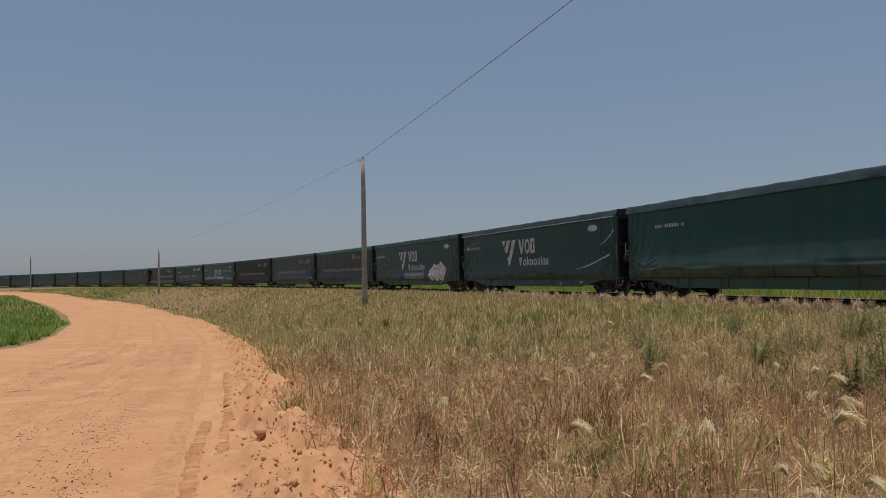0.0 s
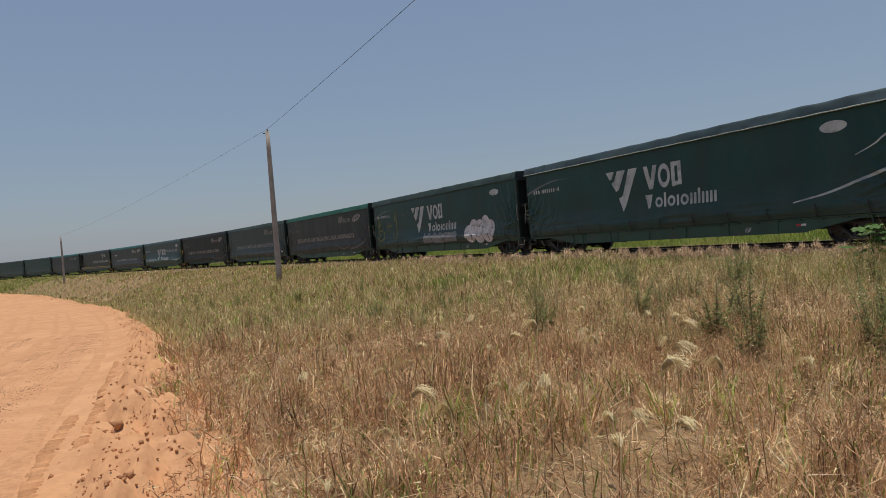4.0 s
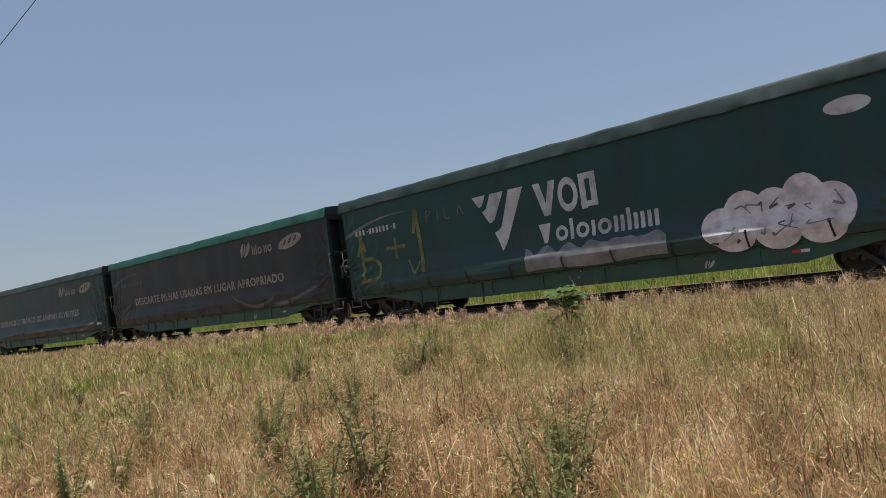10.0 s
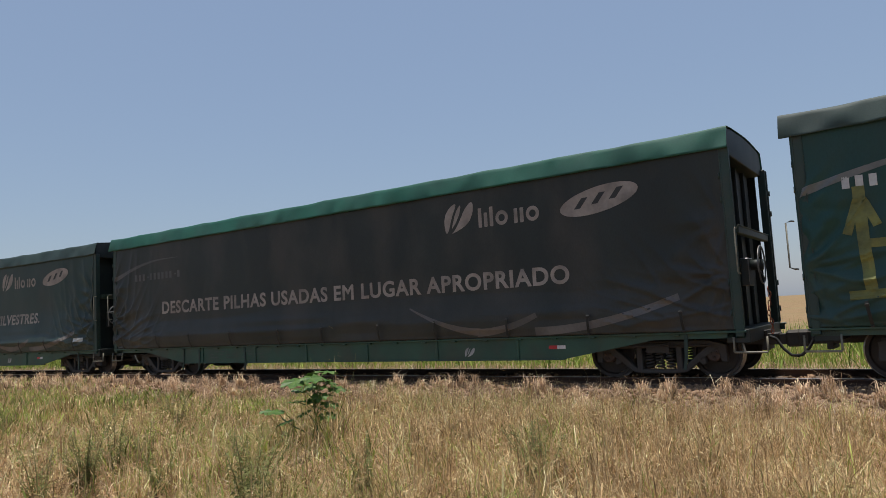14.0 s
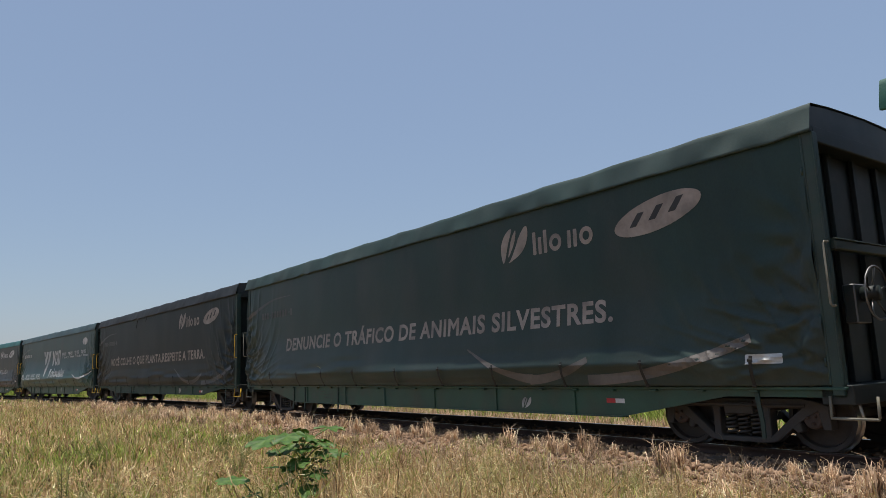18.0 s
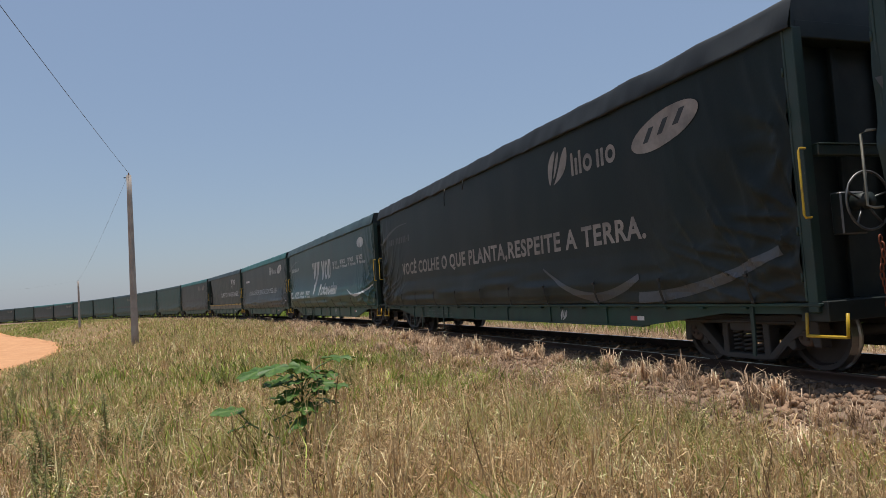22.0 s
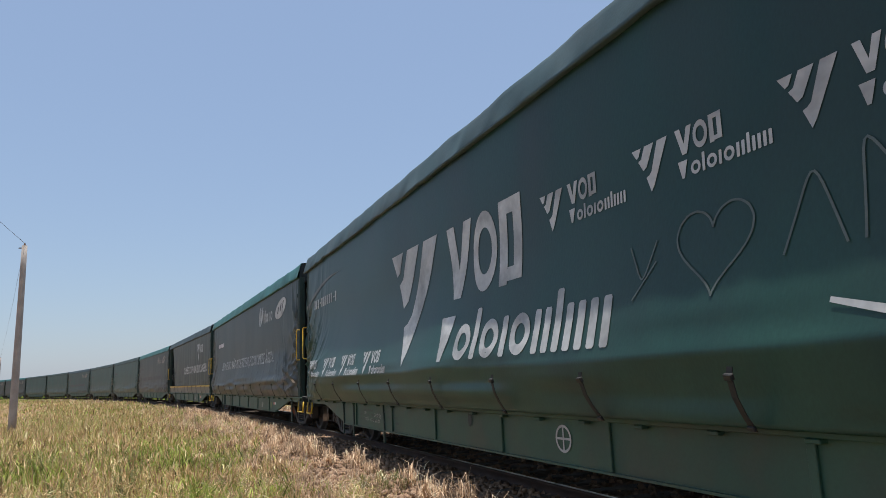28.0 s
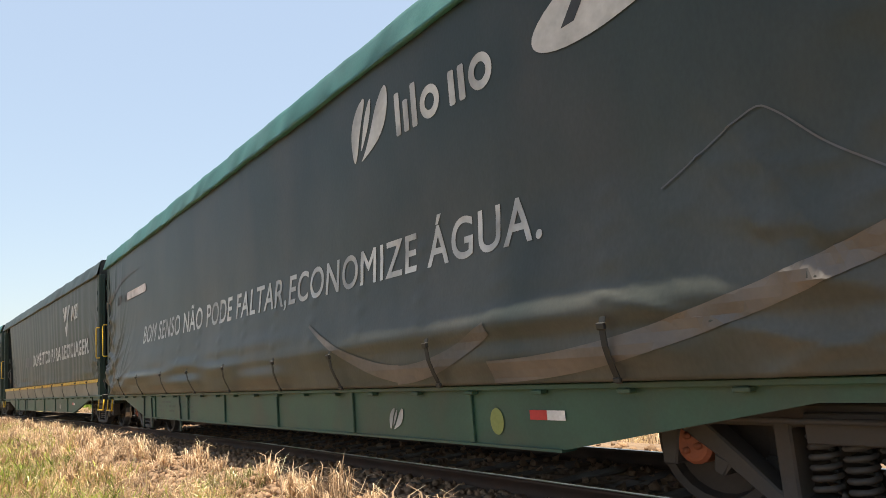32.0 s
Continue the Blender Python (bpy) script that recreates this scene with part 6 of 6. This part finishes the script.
def stones():
    """Loose crushed stone on the bank's near shoulder."""
    octa = np.array([(0, 0, 1), (1, 0, 0), (0, 1, 0), (-1, 0, 0), (0, -1, 0), (0, 0, -1)], float)
    cube = np.array([(-1, -1, -1), (1, -1, -1), (1, 1, -1), (-1, 1, -1), (-1, -1, 1), (1, -1, 1), (1, 1, 1), (-1, 1, 1)]) * 0.62
    cube_tri = np.array([(0, 2, 1), (0, 3, 2), (4, 5, 6), (4, 6, 7), (0, 1, 5), (0, 5, 4), (1, 2, 6), (1, 6, 5), (2, 3, 7), (2, 7, 6), (3, 0, 4), (3, 4, 7)])
    octa_tri = np.array([(0, 1, 2), (0, 2, 3), (0, 3, 4), (0, 4, 1), (5, 2, 1), (5, 3, 2), (5, 4, 3), (5, 1, 4)])

    def lumps(name, x, y, z, r, m, label, category, small=False):
        n = len(x)
        ball, tri_one = (octa, octa_tri) if small else (cube, cube_tri)
        p = ball[None] * (1 + 0.7 * (rs.rand(n, len(ball), 3) - 0.5)) * r[:, None, None] * (0.7 + 0.6 * rs.rand(n, 1, 3))
        q = rs.randn(n, 4)
        a, b, c, d = (q / np.linalg.norm(q, axis=1)[:, None]).T
        m3 = np.stack([np.stack([1 - 2 * (c * c + d * d), 2 * (b * c - a * d), 2 * (b * d + a * c)], 1), np.stack([2 * (b * c + a * d), 1 - 2 * (b * b + d * d), 2 * (c * d - a * b)], 1), np.stack([2 * (b * d - a * c), 2 * (c * d + a * b), 1 - 2 * (b * b + c * c)], 1)], 1)
        p = np.einsum("nij,nkj->nki", m3, p)
        px, py = p[..., 0], p[..., 1]
        p = np.stack([px + x[:, None], py + y[:, None], p[..., 2] + z[:, None]], -1)
        f = (np.arange(n)[:, None, None] * len(ball) + tri_one[None]).reshape(-1, 3)
        me = raw(name, p.reshape(-1, 3), f)
        me.materials.append(m)
        tagged(new(name, me), label, category, "", "stuff")

    s, o = rs.uniform(-12, 34, 15000), rs.uniform(-0.75, 1.9, 15000)
    k = rs.rand(15000) < np.clip(1.35 - 0.5 * np.maximum(o, 0), 0.1, 1)
    s, o = s[k], o[k]
    x, y, _ = line(s, o)
    lumps("ballast_stones", x, y, bank(o) + 0.005, rs.uniform(0.02, 0.05, len(x)), M_STONE, "loose brown crushed stones of the track bed", "stones")
    one = []
    for v in range(6):
        p = cube * (1 + 0.7 * (rs.rand(8, 3) - 0.5)) * np.array([1.15, 1.0, 0.7]) * 0.05
        one.append(raw("stone", p, cube_tri))
        one[-1].materials.append(M_STONE)
    s, o = rs.uniform(13, 25, 300), rs.uniform(0.1, 1.5, 300)
    x, y, _ = line(s, o)
    for i in range(300):
        ob = new("stone", one[i % 6])
        ob.parent = ballast
        ob.matrix_basis = pose(float(x[i]), float(y[i]), float(bank(o[i])) + 0.03, rs.uniform(0, 360), rs.uniform(-20, 20), rs.uniform(0, 360)) @ Matrix.Scale(rs.uniform(0.6, 1.25), 4)
    s, o = rs.uniform(-10, 34, 5000), rs.uniform(-3.4, -0.8, 5000)
    x, y, _ = line(s, o)
    lumps("ballast_stones", x, y, bank(o) + 0.0, rs.uniform(0.025, 0.06, len(x)), M_STONE, "crushed stones between the rails", "stones", True)
    # clods on the road's crumbled edge
    y = 2.5 + 30 * rs.rand(4200) ** 1.4
    x = road_right(y) - 0.12 + rs.randn(4200) * 0.22 + 0.25 * (patches(y, y * 0, 0.9, 2) - 0.5)
    lumps("soil_clods", x, y, road_height(x, y) + 0.002, rs.gamma(1.3, 0.0055, 4200) + 0.004, M_CLOD, "crumbled orange soil clods along the road's edge", "soil", True)
    # the ribs of a tyre's tread pressed into the sand
    for m0, wide, lo, hi in ((0.84, 0.075, 4.4, 7.6), (0.62, 0.06, 6.0, 14.0)):
        y = np.arange(lo, hi, 0.075)
        y = y[rs.rand(len(y)) < 0.9]
        x = road_right(y) - m0 * (1 + 0.10 * (patches(y, y * 0, 2.0, 5) - 0.5))
        a = np.arctan2(np.gradient(x), np.gradient(y))
        b = rs.randn(len(y)) * 0.12 - a
        half = wide * rs.uniform(0.6, 1.1, len(y))
        ux, uy = np.cos(b) * half, np.sin(b) * half
        g = 0.024
        z = road_height(x, y)
        corner = [(-1, -1, -0.01), (1, -1, -0.01), (1, 1, -0.01), (-1, 1, -0.01), (-0.9, 0, 0.02), (0.9, 0, 0.02)]
        p = np.stack([np.stack([x + i * ux, y + i * uy + k * g, z + h], 1) for i, k, h in corner], 1)
        rib = np.array([(0, 1, 5), (0, 5, 4), (2, 3, 4), (2, 4, 5), (0, 4, 3), (1, 2, 5)])
        f = (np.arange(len(y))[:, None, None] * 6 + rib[None]).reshape(-1, 3)
        me = raw("tread_ridges", p.reshape(-1, 3), f)
        me.materials.append(M_CLOD)
        tagged(new("tread_ridges", me), "pressed ridges of a tyre tread in the sand", "soil", "", "stuff")
    # crumbs left along the wheel tracks, the clods' shading put into their dark colour
    bands = np.array([1.75, 2.3, 2.85, 4.1, 4.7])
    y = 2.5 + 26 * rs.rand(15000) ** 1.3
    x = road_right(y) - bands[rs.randint(0, 5, 15000)] * (0.95 + 0.1 * patches(y, y * 0, 4.0, 3)) + rs.randn(15000) * 0.16
    k = (x > road_left(y) + 0.5) & (rs.rand(15000) < 0.35 + 0.65 * patches(x, y, 0.6, 4))
    x, y = x[k], y[k]
    lumps("road_pebbles", x, y, road_height(x, y) + 0.002, rs.uniform(0.0035, 0.008, len(x)), M_SPECK, "small crumbs strewn along the wheel tracks, coloured dark for their shading", "pebbles", True)


stones()


def tufts():
    """Bleached dry tufts standing on the stones."""
    r = random.Random(5)
    meshes = []
    for v in range(4):
        n = 140
        a, b = rs.rand(n) * 6.28, rs.rand(n) * 6.28
        rad = np.abs(rs.randn(n)) * 0.07
        x, y = np.cos(a) * rad, np.sin(a) * rad
        h = rs.uniform(0.12, 0.40, n)
        ln = rs.uniform(0.1, 1.2, n)
        w = rs.uniform(0.0022, 0.005, n)
        u = np.stack([-np.sin(b) * w, np.cos(b) * w, 0 * w], 1)
        lo = np.stack([x, y, 0 * x - 0.03], 1)
        mid = np.stack([x + np.cos(b) * ln * h * 0.3, y + np.sin(b) * ln * h * 0.3, h * rs.uniform(0.4, 0.9, n)], 1)
        over = b + rs.randn(n) * 0.8
        tip = mid + np.stack([np.cos(over) * h * 0.35, np.sin(over) * h * 0.35, h * rs.uniform(-0.35, 0.2, n)], 1)
        p = np.stack([lo - u, lo + u, mid - u * 1.5, mid + u * 1.5, tip], 1).reshape(-1, 3)
        f = (np.arange(n)[:, None, None] * 5 + np.array([(0, 1, 3), (0, 3, 2), (2, 3, 4)])[None]).reshape(-1, 3)
        me = raw("dry_tuft", p, f)
        me.materials.append(M_TUFT)
        meshes.append(me)
    for i in range(300):
        s = r.uniform(-14, 36)
        o = 0.35 + abs(r.gauss(0, 1)) * 0.8
        x, y, _ = line(np.array(s), o)
        ob = new("dry_tuft", meshes[i % 4])
        z = float(ground_at(np.array([float(x)]), np.array([float(y)]))[0])
        ob.matrix_basis = pose(float(x), float(y), z, 0, 0, r.uniform(0, 360)) @ Matrix.Scale(r.uniform(0.5, 1.1), 4)
        tagged(ob, "bleached dry grass tuft growing on the stones", "grass tuft", "tufts along the track")


tufts()


def weed_meshes():
    out = []
    for v in range(4):
        r = random.Random(40 + v)
        leaves, stems = bmesh.new(), []
        for sx in range(6 + v % 3):
            h = r.uniform(0.55, 1.0)
            dx, dy = r.uniform(-0.26, 0.26), r.uniform(-0.26, 0.26)
            pts = [Vector((dx * 0.3 + dx * t * t, dy * 0.3 + dy * t * t, h * t)) for t in (0, 0.33, 0.66, 1)]
            bm = bmesh.new()
            rod(bm, pts, 0.007, 5, 0, 0.003)
            stems.append(finished(bm, "stem", [M_STEM]))
            for k in range(105):
                t = 0.1 + 0.9 * k / 105
                i = min(2, int(t * 3))
                p = pts[i].lerp(pts[i + 1], t * 3 - i)
                a = k * 2.4 + r.uniform(-0.5, 0.5)
                l = r.uniform(0.06, 0.13) * (1.2 - 0.65 * t)
                d = Vector((math.cos(a), math.sin(a), r.uniform(-0.1, 0.9))).normalized()
                n = d.cross(Vector((r.uniform(-0.5, 0.5), r.uniform(-0.5, 0.5), 1))).normalized() * l * 0.13
                q = [p, p + d * l * 0.5 + n, p + d * l - Vector((0, 0, l * 0.4)), p + d * l * 0.5 - n]
                leaves.faces.new([leaves.verts.new(c) for c in q])
        out.append((*stems, finished(leaves, "foliage", [M_WEED])))
    return out


def plume_meshes():
    out = []
    for v in range(4):
        r = random.Random(60 + v)
        st, pl = bmesh.new(), bmesh.new()
        h = 0.78
        rod(st, [(0, 0, 0), (0.02, 0, h * 0.5), (0.06, 0.01, h)], 0.004, 5)
        side_a = r.uniform(0, 6.28)
        for k in range(44):
            a = side_a + r.gauss(0, 0.22)
            l = r.uniform(0.10, 0.23)
            pts = [Vector((0.06, 0.01, h - 0.02 + r.uniform(-0.03, 0.03)))]
            for i in range(1, 5):
                t = i / 4
                pts.append(pts[0] + Vector((math.cos(a) * l * t, math.sin(a) * l * t, 0.085 * math.sin(t * 2.3) * (1 + r.uniform(-0.3, 0.3)) - 0.05 * t * t)))
            n = Vector((-math.sin(a), math.cos(a), 0.4)) * 0.0038
            prev = [pl.verts.new(pts[0] - n), pl.verts.new(pts[0] + n)]
            for p in pts[1:]:
                cur = [pl.verts.new(p - n), pl.verts.new(p + n)]
                pl.faces.new((prev[0], prev[1], cur[1], cur[0]))
                prev = cur
        out.append((finished(st, "stalk", [M_STALK]), finished(pl, "plume", [M_PLUME])))
    return out


def stand(name, pair, names, x, y, turn, size, label, category, group):
    z = float(ground_at(np.array([x]), np.array([y]))[0]) - 0.02
    t = new(name)
    t.empty_display_size = 0.1
    t.matrix_basis = pose(x, y, z, 0, 0, turn)
    for me, n in zip(pair, names):
        o = new(n, me)
        o.parent = t
        o.scale = (size, size, size)
    return tagged(t, label, category, group)


WEEDS = ((2.9, 10.0, 1.0), (4.6, 9.7, 0.8), (4.4, 7.6, 1.0), (4.85, 7.7, 1.15), (5.7, 6.6, 1.0), (5.2, 6.1, 0.9), (8.5, 12.6, 0.6), (5.8, 11.7, 0.8), (9.9, 10.5, 0.8), (10.9, 9.1, 0.9), (7.8, 13.4, 0.6), (5.5, 11.6, 0.7),
         (11.3, 9.7, 0.8), (10, 17.3, 0.7), (7.6, 19.8, 0.7), (4.5, 18.5, 0.8), (8.75, 10.6, 1.05), (9.1, 11.4, 0.8), (3.3, 11, 0.7), (4.1, 6.3, 1.0), (5.9, 6.9, 0.9), (3.7, 12.8, 0.7), (0.7, 17.5, 0.7), (-1.9, 16.5, 0.8), (14.2, 13.1, 0.6),
         (3.8, 13.6, 0.9), (4.8, 10.9, 1.0), (7.4, 12.9, 0.8), (6.0, 11.4, 0.9), (0.6, 16.8, 0.8), (6.5, 16.1, 0.8), (9.8, 20.2, 0.7), (2.8, 21.1, 0.8), (10.2, 18.7, 0.7), (7.3, 22.3, 0.7), (11.1, 21, 0.6), (1.3, 12, 0.8), (2.2, 15.4, 0.8),
         (7.9, 13.5, 1.0), (8.3, 13.9, 0.95), (8.7, 14.0, 0.8), (6.3, 15.3, 0.9), (6.7, 15.9, 0.8), (2.3, 24, 0.9), (0.2, 27, 0.9), (-2.5, 30, 1.0), (-6, 36, 1.0), (-8, 39, 0.9), (-4, 33, 0.8), (-9.5, 42, 1.0))
PLUMES = ((3.5, 15.2), (4.2, 13.1), (3.3, 9.7), (1.9, 6.8), (2.1, 6.7), (1.2, 7.1), (1.6, 6.5), (0.6, 5.5), (3.0, 5.6), (2.7, 4.8), (1.9, 3.8), (2.1, 3.5), (2.3, 4.2), (1.6, 4.3), (0.3, 3.2), (1.6, 3.1), (0.6, 3.6), (0.0, 5.6), (1.0, 4.1),
          (1.0, 7.2), (1.4, 4.9), (1.5, 4.4), (2.7, 4.1), (0.8, 4.4), (1.8, 3.8), (2.9, 5.0), (2.4, 5.6), (3.4, 4.4), (4.3, 12.2), (4.9, 11.2), (2.6, 10.5), (2.2, 9.2), (3.1, 8.4), (1.7, 8.0), (2.8, 7.4), (3.6, 6.9), (3.9, 8.3), (2.5, 6.3), (0.9, 6.2), (3.3, 6.0))


def plants():
    r = random.Random(8)
    wm, pm = weed_meshes(), plume_meshes()
    for i, (x, y, s) in enumerate(WEEDS):
        stand("weed", wm[i % 4], ["stem"] * (len(wm[i % 4]) - 1) + ["foliage"], x, y, r.uniform(0, 360), s * 0.95, "upright olive green weed with narrow leaves in dry grass", "weed", "weeds in the field")
    for i, (x, y) in enumerate(PLUMES):
        stand("plume_grass", pm[i % 4], ("stalk", "plume"), x, y, r.uniform(0, 360), r.uniform(0.5, 0.8), "pale feathery seed head on a dry stalk", "grass", "feathery grass heads")


plants()


def castor_leaf(r):
    bm = bmesh.new()
    lobes, pts = 8, []
    for i in range(lobes):
        a = math.radians(-155 + 310 * i / (lobes - 1))
        l = 0.24 * (1 - 0.28 * abs(i - 3.5) / 3.5)
        g = math.radians(310 / (lobes - 1) / 2)
        pts += [(a - g, 0.175), (a - g * 0.62, l * 0.84), (a - g * 0.2, l * 0.97), (a, l), (a + g * 0.2, l * 0.97), (a + g * 0.62, l * 0.84)]
    pts.append((math.radians(155) + 0.35, 0.13))
    v = [bm.verts.new((d * math.cos(a), d * math.sin(a), 0.03 - 0.9 * d * d + 0.012 * math.sin(7 * a))) for a, d in pts]
    c = bm.verts.new((0, 0, 0.015))
    for p, q in zip(v, v[1:]):
        bm.faces.new((c, p, q))
    back = bmesh.ops.duplicate(bm, geom=bm.faces[:])["geom"]
    bmesh.ops.translate(bm, vec=(0, 0, -0.003), verts=[g for g in back if isinstance(g, bmesh.types.BMVert)])
    bmesh.ops.reverse_faces(bm, faces=[g for g in back if isinstance(g, bmesh.types.BMFace)])
    return finished(bm, "leaf", [M_CASTOR])


def castor():
    r = random.Random(3)
    t = new("castor_plant")
    t.matrix_basis = pose(10.56, 13.0, 0.0)
    tagged(t, "young castor oil plant with broad glossy lobed leaves", "plant")
    bm = bmesh.new()
    rod(bm, [(0, 0, 0), (0.03, 0.02, 0.35), (0.0, 0.03, 0.66), (0.02, 0.03, 0.9)], 0.018, 8, 0, 0.008)
    rod(bm, [(0.02, 0.01, 0.25), (-0.3, -0.05, 0.42), (-0.5, -0.08, 0.56)], 0.011, 8, 0, 0.006)
    part("stem", bm, M_CASTORSTEM, t)
    leaf = castor_leaf(r)
    spots = [(-0.34, -0.16, 1.0, 1.15), (-0.16, -0.26, 1.03, 1.0), (0.30, 0.28, 1.05, 1.15), (0.04, -0.12, 1.02, 0.85), (0.12, 0.02, 0.96, 0.9), (-0.1, 0.14, 0.98, 0.95), (0.22, -0.16, 0.86, 0.9), (0.34, -0.02, 0.82, 0.8),
             (-0.05, -0.25, 0.8, 0.8), (0.1, -0.22, 0.68, 0.9), (-0.2, 0.1, 0.72, 0.8), (0.2, 0.2, 0.66, 0.8), (-0.62, -0.12, 0.66, 1.05), (-0.5, -0.2, 0.52, 0.8), (0.02, -0.3, 0.55, 0.8), (0.0, 0.05, 1.06, 0.6),
             (0.15, -0.15, 0.95, 0.7), (-0.12, -0.1, 0.92, 0.75), (0.08, 0.16, 0.9, 0.7), (-0.22, -0.05, 0.88, 0.7), (0.26, 0.08, 0.92, 0.7), (0.0, -0.2, 0.9, 0.65), (0.16, -0.05, 0.78, 0.7), (-0.1, -0.14, 0.74, 0.7), (0.05, 0.0, 0.62, 0.75), (-0.15, -0.02, 0.58, 0.7)]
    for x, y, z, size in spots:
        a = math.atan2(y, x)
        p0 = Vector((-0.46, -0.07, 0.53)) if x < -0.45 else Vector((0.015, 0.03, max(0.2, min(0.88, z - 0.16))))
        p1 = Vector((x, y, z))
        bm = bmesh.new()
        rod(bm, [p0, p0.lerp(p1, 0.5) + Vector((0, 0, 0.03)), p1], 0.006, 6)
        part("leaf_stalk", bm, M_CASTORSTEM, t)
        o = part("leaf", leaf, M_CASTOR, t)
        o.matrix_basis = Matrix.Translation(p1) @ pose(0, 0, 0, r.uniform(-18, 18), r.uniform(-4, 22), math.degrees(a)) @ Matrix.Scale(size * 0.76, 4)


castor()


def sleepers():
    bm = bmesh.new()
    box(bm, -0.11, 0.11, -1.3, 1.3, -0.16, 0.0, 0.012)
    me = finished(bm, "sleeper", [M_SLEEPER])
    for i in range(260):
        s = -60 + i * 0.6
        x, y, h = line(np.array(s), -1.5)
        ob = new("sleeper", me)
        ob.parent = ballast
        ob.matrix_basis = pose(float(x), float(y), 0.292, 0, 0, 90 - math.degrees(float(h)))


sleepers()


# ---- what moves ----
def motions():
    times = [t * 1.6 for t in range(21)]
    for index, w in WAGONS:
        rows = []
        for t in times:
            c = -index * PITCH + gone(t) + BODY / 2
            ax, ay, _ = line(np.array(c - 0.36 * PITCH), -1.5)
            bx, by, _ = line(np.array(c + 0.36 * PITCH), -1.5)
            d = Vector((float(bx - ax), float(by - ay), 0)).normalized()
            m = Vector((float(ax + bx) / 2, float(ay + by) / 2, RAIL)) + d * (MID - BODY / 2)
            rows.append((t, pose(m.x, m.y, m.z, 0, 0, math.degrees(math.atan2(d.y, d.x)))))
        walk(w, rows)
        reach = 32 if index < 13 else 0
        for b in w.children:
            for ws in b.children:
                if "turn" in ws and reach:
                    x = ws.matrix_basis.translation.x
                    steps = [k * 4 / 30 for k in range(241)]
                    walk(ws, [(t, pose(x, 0, 0.42, 0, math.degrees(gone(t) / 0.42) + index * 37, 0)) for t in steps])


motions()
